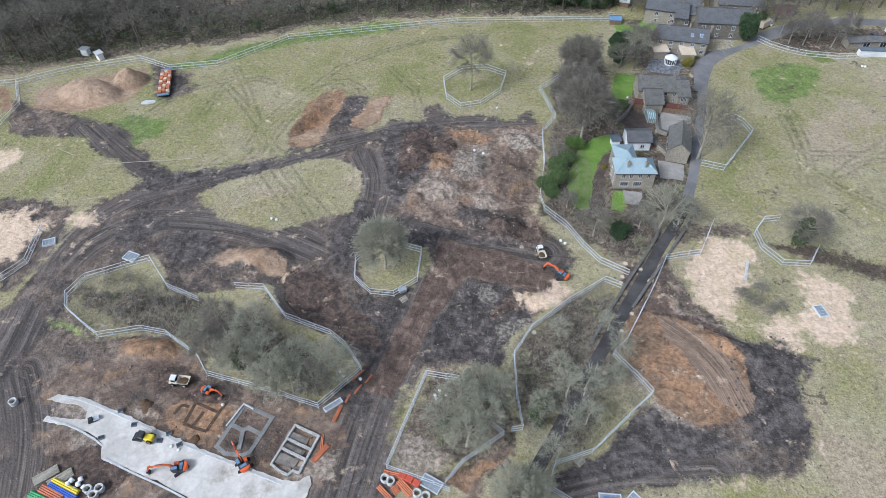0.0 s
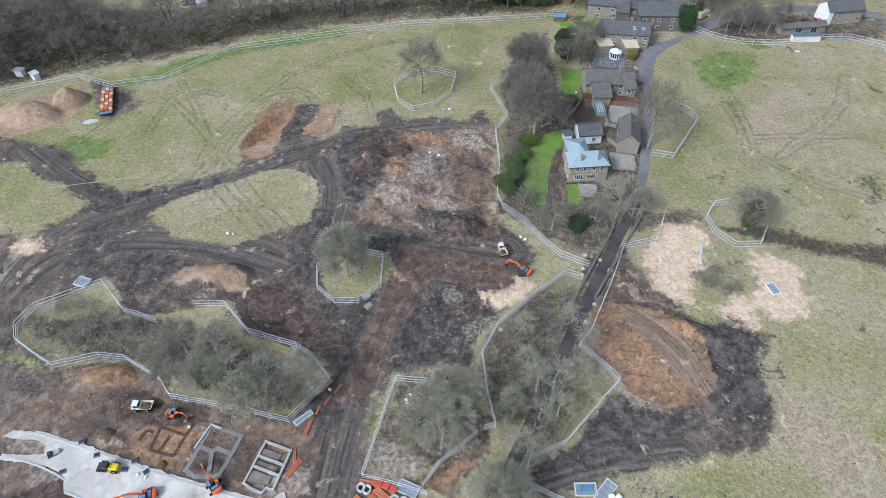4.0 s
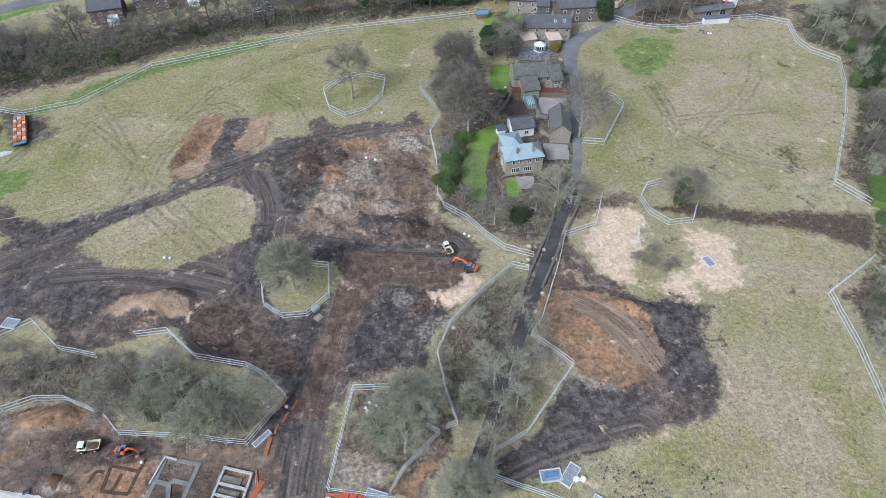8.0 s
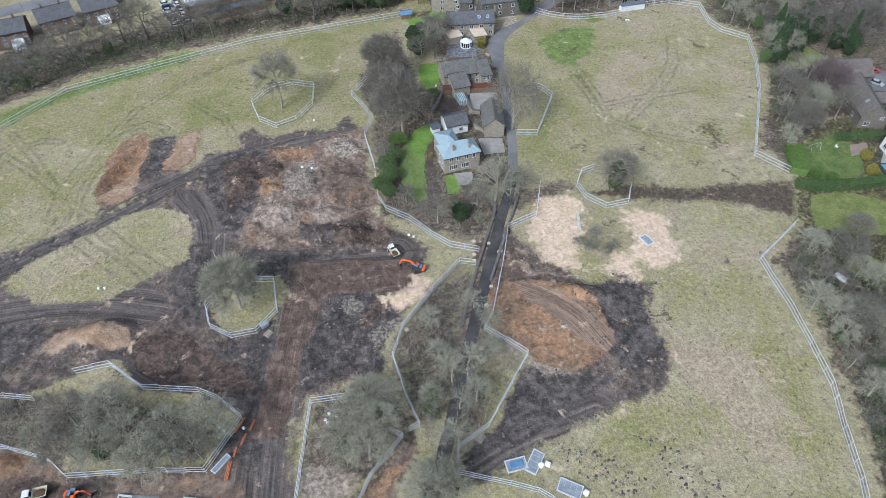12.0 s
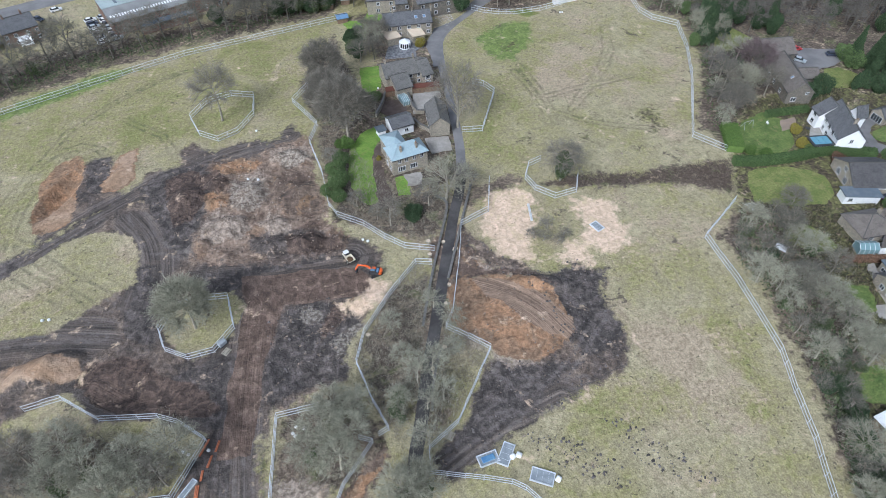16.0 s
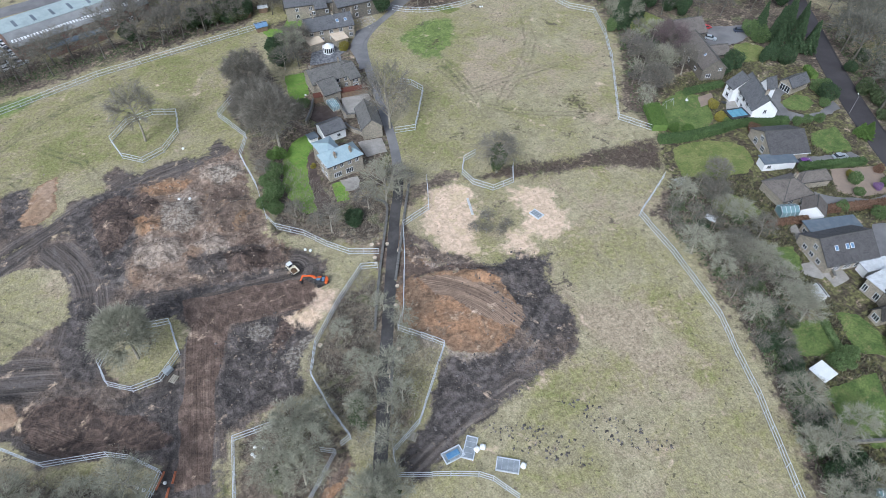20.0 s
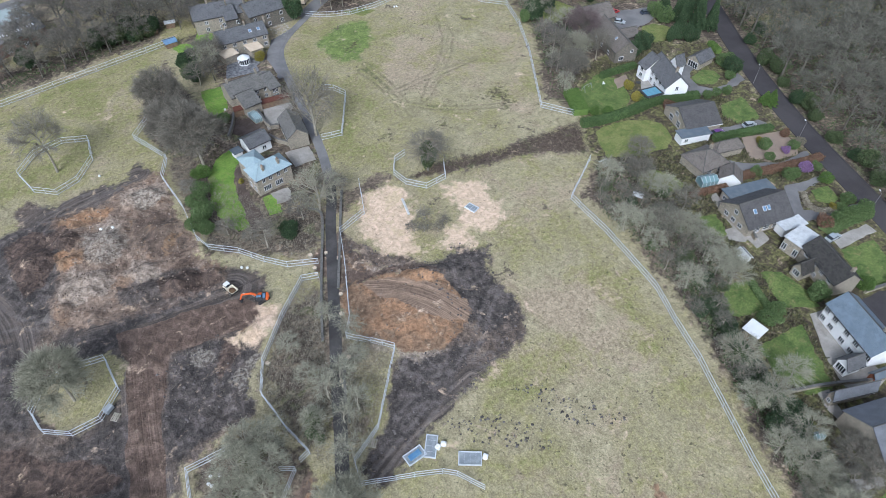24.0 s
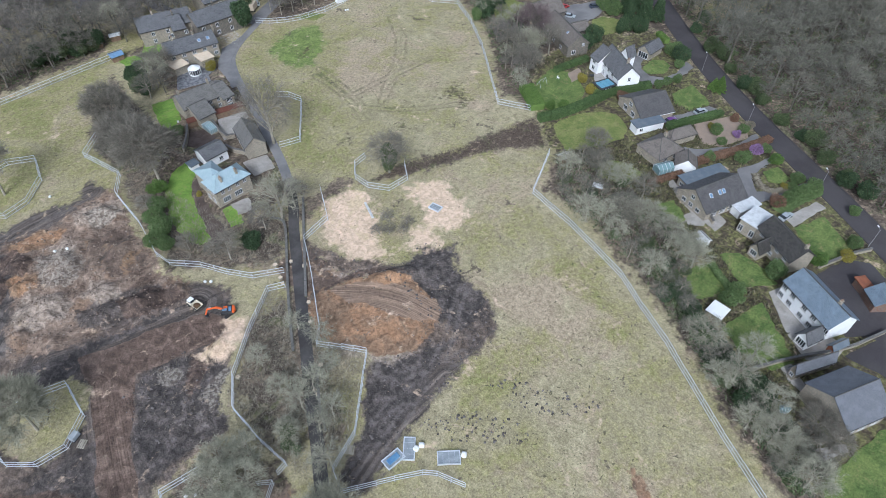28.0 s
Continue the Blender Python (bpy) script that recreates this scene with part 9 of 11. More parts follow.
def pipes(x, y, turn, long, count, r, material, label, layers=2):
    t = thing("pipe_stack", label, "pipes", on_ground(x, y, turn), "pipe stacks")
    for k in range(layers):
        for j in range(count - k):
            bm = bmesh.new()
            yy, zz = (j - (count - k - 1) / 2) * 2.05 * r, r + k * 1.75 * r
            m = Matrix.Translation((-long / 2, yy, zz)) @ Matrix.Rotation(math.pi / 2, 4, "Y")
            ring(bm, r, r * 0.8, 0, long, m, 10)
            part("pipe", bm, material, t)


pipes(*[(-11.8, 45.3)][0], facing([(-12.9, 45.6)][0], [(-10.3, 45.1)][0]), 4.0, 4, 0.16, "clay_pipe", "stack of orange clay drain pipes")
pipes(*[(-9.5, 43.0)][0], facing([(-10.6, 44.0)][0], [(-8.3, 41.9)][0]), 3.6, 5, 0.16, "clay_pipe", "stack of orange clay drain pipes")
pipes(*[(-13.2, 42.0)][0], facing([(-14.1, 43.0)][0], [(-11.9, 41.1)][0]), 3.4, 3, 0.16, "clay_pipe", "loose orange clay drain pipes", 1)
pipes(*[(-11.3, 42.6)][0], 0.6, 1.2, 5, 0.16, "clay_pipe", "short orange clay pipes", 2)
pipes(*[(-26.1, 48.7)][0], facing([(-27.1, 47.3)][0], [(-25.3, 50.0)][0]), 4.0, 4, 0.13, "clay_pipe", "orange clay drain pipes beside a foundation", 1)
pipes(*[(-26.2, 51.0)][0], facing([(-26.1, 50.1)][0], [(-26.3, 52.2)][0]), 3.0, 2, 0.13, "clay_pipe", "orange clay drain pipes beside a foundation", 1)
pipes(*[(-24.2, 57.0)][0], facing([(-24.1, 55.8)][0], [(-23.3, 58.5)][0]), 3.6, 3, 0.12, "clay_pipe", "orange plastic pipes lying on mud", 1)
for a, b in (([(-23.1, 59.4)][0], [(-22.4, 61.3)][0]), ([(-21.6, 61.5)][0], [(-20.4, 63.6)][0]), ([(-19.7, 64.1)][0], [(-18.6, 66.1)][0]), ([(-22.6, 64.4)][0], [(-20.4, 67.1)][0])):
    pipes((a[0] + b[0]) / 2, (a[1] + b[1]) / 2, facing(a, b), math.hypot(b[0] - a[0], b[1] - a[1]), 2, 0.11, "clay_pipe", "orange plastic pipe lying on mud", 1)
pipes(*[(-71.1, 40.1)][0], facing([(-74.5, 41.4)][0], [(-67.7, 38.9)][0]), 6.0, 3, 0.18, "yellow_paint", "bundle of long yellow plastic pipes", 2)
pipes(*[(-71.2, 39.1)][0], facing([(-74.6, 40.8)][0], [(-67.9, 38.2)][0]), 6.4, 4, 0.16, "blue_paint", "bundle of long blue water pipes", 2)
pipes(*[(-73.1, 38.7)][0], facing([(-75.2, 39.3)][0], [(-70.5, 37.5)][0]), 5.0, 5, 0.17, "clay_pipe", "stack of red clay pipes", 2)
pipes(*[(-74.5, 37.7)][0], facing([(-76.2, 38.2)][0], [(-72.5, 37.0)][0]), 5.0, 4, 0.17, "green_paint", "stack of green plastic pipes", 2)
pack = thing("pallet_pack", "red shrink-wrapped pallet packs behind a fence", "pallet pack", on_ground(*[(-8.9, 44.5)][0], facing([(-10.3, 45.1)][0], [(-7.3, 43.7)][0])), "packs")
for k in range(3):
    bm = bmesh.new()
    box(bm, -2.2 + 1.5 * k, -0.6, 0.0, -0.8 + 1.5 * k, 0.6, 0.75 + 0.1 * (k % 2), bevel=0.06)
    part("pack", bm, "red_plastic", pack)
for n_, (x, y) in enumerate([(-72.8, 41.5), (-75.8, 42.0)]):
    t = thing("timber_stack", "stack of weathered grey timber boards", "timber", on_ground(x, y, facing([(-75.9, 40.6)][0], [(-73.6, 42.5)][0])), "timber stacks")
    for k in range(5):
        bm = bmesh.new()
        box(bm, -2.2, -0.9 + 0.37 * k, 0.0, 2.2, -0.58 + 0.37 * k, 0.35 + 0.06 * (k % 3))
        part("board", bm, "pale_bark", t)


def bag(x, y, size=0.8, label="white builder's bulk bag", material="bag", up=0.0):
    t = thing("bulk_bag", label, "bag", on_ground(x, y, x * 1.7, size, up), "bulk bags")
    bm = bmesh.new()
    box(bm, -0.5, -0.5, 0, 0.5, 0.5, 0.85, bevel=0.16)
    for v in bm.verts:
        v.co.x *= 1 + 0.12 * math.sin(v.co.z * 3)
    part("sack", bm, material, t, smooth=True)
    bm = bmesh.new()
    box(bm, -0.3, -0.3, 0.84, 0.3, 0.3, 0.93, bevel=0.04)
    part("neck", bm, material, t)


for x, y in [(-70.5, 41.2), (-69.0, 40.6), (-67.7, 40.1), (-69.4, 39.6), (-70.9, 40.5), (-68.9, 41.5)]:
    bag(x, y, 0.8)
for x, y in [(31.6, 41.1), (32.8, 40.9), (37.3, 34.0)]:
    bag(x, y, 1.0, "white rounded sack on rough grass")
for x, y in [(-47.4, 57.7), (-53.0, 48.0), (-54.6, 48.6), (-25.3, 66.4), (-24.4, 65.4), (-20.8, 64.8), (-5.3, 61.9), (-4.4, 63.0), (-3.0, 62.1), (-5.0, 61.2)]:
    bag(x, y, 0.55, "torn white plastic sack")
for x, y in [(-50.2, 110.2), (-48.8, 109.8), (1.3, 140.1), (3.8, 138.4), (24.2, 105.0), (23.2, 105.9), (7.9, 161.4), (48.8, 168.8), (129.5, 190.8), (130.3, 190.5)]:
    bag(x, y, 0.6, "pale torn sack dropped on the ground")


def silt_tray(x, y, turn, long, wide, inside_mat, label):
    t = thing("silt_tray", label, "tray", on_ground(x, y, turn), "trays")
    tall = 0.42
    for name, dims in (("side", (-long / 2, -wide / 2, 0, long / 2, -wide / 2 + 0.18, tall)), ("side", (-long / 2, wide / 2 - 0.18, 0, long / 2, wide / 2, tall)), ("end", (-long / 2, -wide / 2 + 0.18, 0, -long / 2 + 0.18, wide / 2 - 0.18, tall)), ("end", (long / 2 - 0.18, -wide / 2 + 0.18, 0, long / 2, wide / 2 - 0.18, tall))):
        bm = bmesh.new()
        box(bm, *dims)
        part(name, bm, "galvanised", t)
    bm = bmesh.new()
    box(bm, -long / 2 + 0.18, -wide / 2 + 0.18, 0.05, long / 2 - 0.18, wide / 2 - 0.18, tall - 0.16)
    part("floor", bm, "tray_floor", t)
    for k in range(1, 4):
        bm = bmesh.new()
        x0 = -long / 2 + long * k / 4
        box(bm, x0 - 0.012, -wide / 2 + 0.1, tall - 0.1, x0 + 0.012, wide / 2 - 0.1, tall - 0.06)
        part("cross_bar", bm, "galvanised", t)
    if inside_mat:
        bm = bmesh.new()
        box(bm, -long * 0.32, -wide * 0.24, tall - 0.18, long * 0.32, wide * 0.24, tall + 0.1, bevel=0.08)
        part("cover", bm, inside_mat, t, "folded blue tarpaulin")


t17 = [([(27.2, 42.6)][0], facing([(25.8, 42.6)][0], [(29.1, 42.5)][0]), 4.0, 2.4, "tarp", "galvanised tray with a blue tarpaulin"),
       ([(30.7, 42.1)][0], facing([(29.6, 41.0)][0], [(32.0, 43.4)][0]), 4.6, 2.3, None, "open galvanised tray on mud"),
       ([(34.9, 35.6)][0], facing([(33.6, 36.8)][0], [(36.4, 34.4)][0]), 4.4, 2.7, None, "open galvanised tray on rough grass"),
       ([(79.6, 87.1)][0], facing([(78.2, 87.9)][0], [(78.9, 84.8)][0]), 3.2, 2.2, None, "galvanised tray lying on sand"),
       ([(-81.1, 95.5)][0], facing([(-82.9, 96.1)][0], [(-79.2, 94.8)][0]), 3.4, 2.6, None, "galvanised tray beside a fence"),
       ([(-4.9, 43.9)][0], facing([(-6.5, 44.4)][0], [(-3.9, 43.1)][0]), 4.0, 2.4, None, "steel mesh crate behind a fence"),
       ([(-103.4, 99.3)][0], 0.4, 3.0, 2.4, None, "open steel frame crate beside sand"),
       ([(-25.4, 58.7)][0], facing([(-26.4, 57.9)][0], [(-24.2, 59.7)][0]), 4.0, 1.2, None, "stacked fence panels beside the thicket")]
for (x, y), turn, long, wide, m_, label in t17:
    silt_tray(x, y, turn, long, wide, m_, label)
gate = thing("concrete_post", "long pale concrete post lying on sand", "post", Matrix.Identity(4))
walls_along(gate, [[(67.3, 101.0), (65.4, 95.7)]], 0.55, -0.05, 0.4, "precast", "post")
for line, label in (([(-109.2, 104.6), (-106.6, 102.3)], "pale steel posts dumped on sand"), ([(-107.8, 106.3), (-105.5, 104.0)], "pale steel posts dumped on sand"), ([(-94.5, 99.5), (-90.7, 104.2)], "long pale pole lying on mud"), ([(-102.8, 129.5), (-78.5, 133.1)], "long pale pipe lying across grass"), ([(-118.3, 135.5), (-112.9, 133.0)], "pale pole lying on grass"), ([(-102.2, 114.9), (-96.8, 116.5)], "pale pole lying on grass"), ([(-139.9, 147.6), (-137.5, 144.9)], "white posts dumped on dark mud"), ([(-139.1, 148.5), (-136.6, 146.3)], "white posts dumped on dark mud"), ([(-132.0, 144.3), (-130.7, 144.4)], "pale sheet dumped on dark mud")):
    t = thing("loose_post", label, "post", Matrix.Identity(4), "loose posts")
    walls_along(t, [line], 0.14, -0.1, 0.16, "pale_bark", "post")
# small generator and pallet by the tree ring
t = thing("generator", "grey generator box beside a fence ring", "generator", on_ground(*[(-14.3, 88.1)][0], 0.5))
bm = bmesh.new()
box(bm, -0.9, -0.6, 0.15, 0.9, 0.6, 1.2, bevel=0.08)
part("housing", bm, "silver_paint", t)
bm = bmesh.new()
box(bm, -1.0, -0.65, 0, 1.0, 0.65, 0.15)
part("skid", bm, "black_steel", t)
for x, y in [(-13.9, 85.8), (22.5, 49.6)]:
    t = thing("pallet", "broken timber pallet lying on mud", "pallet", on_ground(x, y, 0.7), "pallets")
    for k in range(4):
        bm = bmesh.new()
        box(bm, -0.9, -0.75 + 0.4 * k, 0.1, 0.9, -0.5 + 0.4 * k, 0.18)
        part("slat", bm, "pale_bark", t)
    bm = bmesh.new()
    for k in (-0.8, 0.0, 0.7):
        box(bm, k, -0.75, 0.0, k + 0.12, 0.7, 0.1)
    box(bm, -0.8, -0.05, 0.0, 0.82, 0.03, 0.08)
    part("bearer", bm, "pale_bark", t)
# brick trailer in the far corner
a, b = [(-97.3, 162.7)][0], [(-101.3, 176.9)][0]
t = thing("brick_trailer", "long blue trailer stacked with orange brick packs", "trailer", on_ground((a[0] + b[0]) / 2, (a[1] + b[1]) / 2, facing(a, b)))
long = math.hypot(b[0] - a[0], b[1] - a[1])
bm = bmesh.new()
box(bm, -long / 2, -1.9, 0.3, long / 2, 1.9, 0.8)
part("bed", bm, "black_steel", t)
for s in (-1, 1):
    bm = bmesh.new()
    box(bm, s * long / 2 - 0.35, -1.7, 0.8, s * long / 2 + 0.35, 1.7, 1.3, bevel=0.08)
    part("end_board", bm, "sky_paint", t)
for s in (-1, 1):
    for k in range(3):
        wheel(t, -long / 2 + 2.0 + k * 1.3, s * 1.5, 0.5, 0.4, hub="black_steel")
count = max(4, int((long - 2.0) / 1.35))
for k in range(count):
    for j in range(3):
        bm = bmesh.new()
        x = -long / 2 + 1.2 + k * (long - 2.0) / count
        box(bm, x, -1.75 + j * 1.2, 0.8, x + 1.05, -0.75 + j * 1.2, 1.55 + 0.1 * ((k + j) % 2), bevel=0.04)
        part("brick_pack", bm, "clay_pipe" if (k + j) % 3 else "beige_board", t)
t = thing("concrete_cover", "pale round concrete cover lying on grass", "slab", on_ground(*[(-101.4, 159.7)][0], 0.2))
bm = bmesh.new()
prism(bm, rounded([(-2.6, -1.0), (1.8, -1.2), (2.8, 0.4), (-1.2, 1.3)], 2), 0, 0.2)
part("slab", bm, "precast", t)

# stumps beside the lane
for k, (x, y) in enumerate([(37.3, 84.2), (34.4, 79.3), (43.0, 93.9), (46.0, 98.4), (36.7, 94.8), (38.0, 99.0), (36.1, 93.0)]+[(46.4, 98.7), (43.3, 94.1), (41.4, 97.4)]+[(25.0, 63.4), (29.4, 68.6), (25.1, 64.7), (15.3, 78.1)]):
    t = thing("tree_stump", "freshly cut pale tree stump", "stump", on_ground(x, y, k, 0.9 + 0.1 * (k % 3)), "tree stumps")
    bm = bmesh.new()
    prism(bm, [(r * math.cos(w), r * math.sin(w)) for w, r in ((j * math.tau / 12, 0.55 + 0.09 * math.sin(j * 2.6 + k)) for j in range(12))], -0.2, 0.42)
    part("bark", bm, "bark", t)
    bm = bmesh.new()
    prism(bm, [(r * math.cos(w), r * math.sin(w)) for w, r in ((j * math.tau / 12, 0.48 + 0.08 * math.sin(j * 2.6 + k)) for j in range(12))], 0.42, 0.45)
    part("cut_face", bm, "beige_board", t, "pale sawn wood")

# dry-stone walls along the lane
def stone_run(label, line, tall=1.0, wide=0.5, material="stone"):
    t = thing("stone_wall", label, "wall", Matrix.Identity(4), "stone walls")
    line = smooth_line(line, 1)
    walls_along(t, [line], wide, -0.3, tall, material, "wall_stretch")
    walls_along(t, [line], wide + 0.12, tall, tall + 0.14, "stone_slate", "coping")
    return t


stone_run("low mossy stone wall beside the lane", [(56.4, 113.8), (50.3, 104.8), (43.9, 95.1), (37.9, 86.1)], 0.5, 0.55, "mossy_stone")
stone_run("low mossy stone wall beside the lane", [(46.3, 113.3), (48.0, 110.8), (46.7, 107.4), (41.2, 98.8), (33.5, 86.6), (27.3, 75.7)], 0.5, 0.55, "mossy_stone")
stone_run("low mossy stone wall along the lane wood", [(28.2, 68.2), (24.2, 62.1), (21.4, 56.0)], 0.45, 0.5, "mossy_stone")
stone_run("stone wall round the house yard", [(52.9, 147.2), (53.5, 144.1), (55.1, 141.6), (55.6, 139.6)], 1.4)
stone_run("stone wall round a kitchen garden", [(49.5, 163.9), (47.1, 159.4), (43.3, 154.4)], 1.4)
stone_run("stone wall beside a barn", [(56.2, 161.3), (54.8, 151.3), (57.2, 150.1)], 1.4)
stone_run("garden boundary wall of stone", [(134.2, 47.2), (130.0, 38.3), (126.7, 34.0)], 1.2)
stone_run("garden boundary wall of stone", [(93.2, 6.0), (101.8, 1.6), (112.5, -5.6), (123.0, -9.5)], 1.0, 0.45, "stone")
stone_run("low stone wall before a road garden", [(131.6, 8.5), (141.2, 5.1), (146.0, 2.4)], 0.9)

# rocks and broken stone on the rubble, brash on the ground
def scatter_stuff(name, label, category, outlines, count, seed, maker, material, off=()):
    rng = np.random.default_rng(seed)
    verts, faces = [], []
    areas = []
    for o in outlines:
        xs, ys = np.array([p[0] for p in o]), np.array([p[1] for p in o])
        areas.append(abs(np.dot(xs, np.roll(ys, 1)) - np.dot(ys, np.roll(xs, 1))) / 2)
    for o, area in zip(outlines, areas):
        n_ = int(count * area / sum(areas))
        xs, ys = [p[0] for p in o], [p[1] for p in o]
        px, py = rng.uniform(min(xs), max(xs), n_ * 4), rng.uniform(min(ys), max(ys), n_ * 4)
        ok = inside(px, py, o, 0.01) > 0.5
        for other in off:
            ok &= inside(px, py, other, 0.01) < 0.5
        px, py = px[ok][:n_], py[ok][:n_]
        for x, y in zip(px, py):
            maker(rng, verts, faces, x, y, at(float(x), float(y)))
    mesh = quad_mesh(name, np.array(verts), np.array(faces))
    mesh.materials.append(M[material])
    return tagged(new(name, mesh), label, category, kind="stuff")


def rock(rng, verts, faces, x, y, z):
    k = len(verts)
    s = 0.06 + 0.26 * rng.random() ** 4
    a = rng.uniform(0, math.tau)
    c_, n_ = math.cos(a) * s, math.sin(a) * s
    top = rng.uniform(0.5, 0.8)
    for scale, zz in ((1.0, z - 0.1), (top, z + s * rng.uniform(0.5, 1.0))):
        for u, v in ((-1, -0.7), (1, -0.7), (1, 0.7), (-1, 0.7)):
            verts.append((x + (u * c_ - v * n_) * scale + rng.normal(0, s * 0.12), y + (u * n_ + v * c_) * scale + rng.normal(0, s * 0.12), zz + rng.normal(0, s * 0.1)))
    faces.extend([(k + 4, k + 5, k + 6, k + 7)] + [(k + j, k + (j + 1) % 4, k + 4 + (j + 1) % 4, k + 4 + j) for j in range(4)])


def rough_clod(rng, verts, faces, x, y, z):
    for _ in range(3):
        rock(rng, verts, faces, x + rng.normal(0, 0.22), y + rng.normal(0, 0.22), z + 0.05)


def stem(tall, long, width):
    def maker(rng, verts, faces, x, y, z):
        k = len(verts)
        w = rng.uniform(0, math.tau)
        l_, t_ = long * rng.uniform(0.4, 1.3), tall * rng.uniform(0.1, 1.0)
        dx, dy = math.cos(w) * l_, math.sin(w) * l_
        sx, sy = -math.sin(w) * width, math.cos(w) * width
        z0 = z + rng.uniform(0.0, 0.3) * tall
        verts.extend([(x - sx, y - sy, z0), (x + sx, y + sy, z0 + 0.01), (x + dx + sx, y + dy + sy, z0 + t_), (x + dx - sx, y + dy - sy, z0 + t_)])
        faces.append((k, k + 1, k + 2, k + 3))
    return maker


M["bramble"] = leafy("bramble", (0.055, 0.040, 0.031), (0.115, 0.085, 0.066), (0.21, 0.165, 0.13))
M["planting"] = leafy("planting", (0.035, 0.04, 0.018), (0.10, 0.095, 0.05), (0.22, 0.19, 0.12))
M["stone_grey"] = leafy("stone_grey", (0.11, 0.08, 0.06), (0.19, 0.145, 0.11), (0.32, 0.26, 0.21))
M["clod"] = leafy("clod", (0.06, 0.053, 0.049), (0.105, 0.092, 0.084), (0.19, 0.168, 0.155))
rubble_lines = ZONES["rubble"][1]
scatter_stuff("rubble_stones", "broken stone and clods over turned ground", "rubble", rubble_lines, 1300, 3, rock, "stone_grey")
scatter_stuff("mud_clods", "dark clods over churned mud", "clods", [ZONES["mud"][1][1], [(-4.4, 91.4), (10.7, 92.1), (13.0, 82.5), (8.5, 70.6), (-2.3, 72.8), (-6.3, 78.5)]], 1300, 4, rock, "clod")
scatter_stuff("field_clods", "dark clods kicked out over rough grass", "clods", [[(37.5, 45.0), (42.9, 41.8), (48.4, 34.7), (50.6, 28.4), (46.9, 27.7), (40.5, 34.2), (34.9, 41.0)], [(50.5, 41.8), (56.8, 38.3), (62.4, 28.1), (64.4, 22.5), (59.9, 23.0), (52.3, 30.8)]], 190, 25, rough_clod, "clod")
scatter_stuff("loose_stones", "scattered pale stones on soil", "stones", [[(-90.3, 65.7), (-57.5, 73.0), (-38.3, 60.3), (-23.0, 51.4), (-25.7, 42.6), (-55.1, 48.7), (-85.0, 55.5)], [(34.3, 76.1), (45.6, 83.8), (56.1, 72.9), (58.1, 65.1), (49.3, 56.8), (38.0, 64.7)]], 260, 6, rock, "stone_grey")
scatter_stuff("brushwood", "low bare bramble stems under the trees", "undergrowth", [ZONES["litter"][1][3], ZONES["litter"][1][7], ZONES["litter"][1][8], ZONES["litter"][1][10], SCRUB, [(-90.5, 79.0), (-91.7, 87.2), (-82.5, 92.9), (-68.9, 87.4), (-62.5, 84.4), (-64.1, 74.1), (-79.7, 72.6)], [(10.3, 70.7), (11.6, 76.4), (22.8, 86.9), (33.3, 94.9), (32.9, 77.4), (38.0, 64.7), (24.2, 51.5), (18.1, 48.8), (15.2, 42.4), (12.1, 55.5)]], 42000, 8, stem(0.8, 0.9, 0.022), "dry_stems", [band(smooth_line(LANE), 4.2)])
scatter_stuff("hedge_stems", "thin bare stems along an old field hedge", "undergrowth", [ZONES["litter"][1][6]], 4200, 18, stem(0.4, 1.0, 0.035), "bramble")
scatter_stuff("felled_branches", "pale dead branches strewn on mud", "branches", [[(-3.1, 90.6), (10.7, 92.1), (13.0, 81.0), (8.5, 73.4), (-2.4, 74.3)], [(-1.7, 132.0), (14.3, 142.8), (13.8, 125.7), (3.1, 125.2)], [(-30.8, 75.8), (-27.6, 79.0), (-25.4, 76.8), (-28.1, 74.4)], [(2.2, 91.7), (5.1, 91.9), (5.1, 86.9), (2.5, 86.7)]], 160, 9, stem(0.4, 1.0, 0.022), "dry_stems")

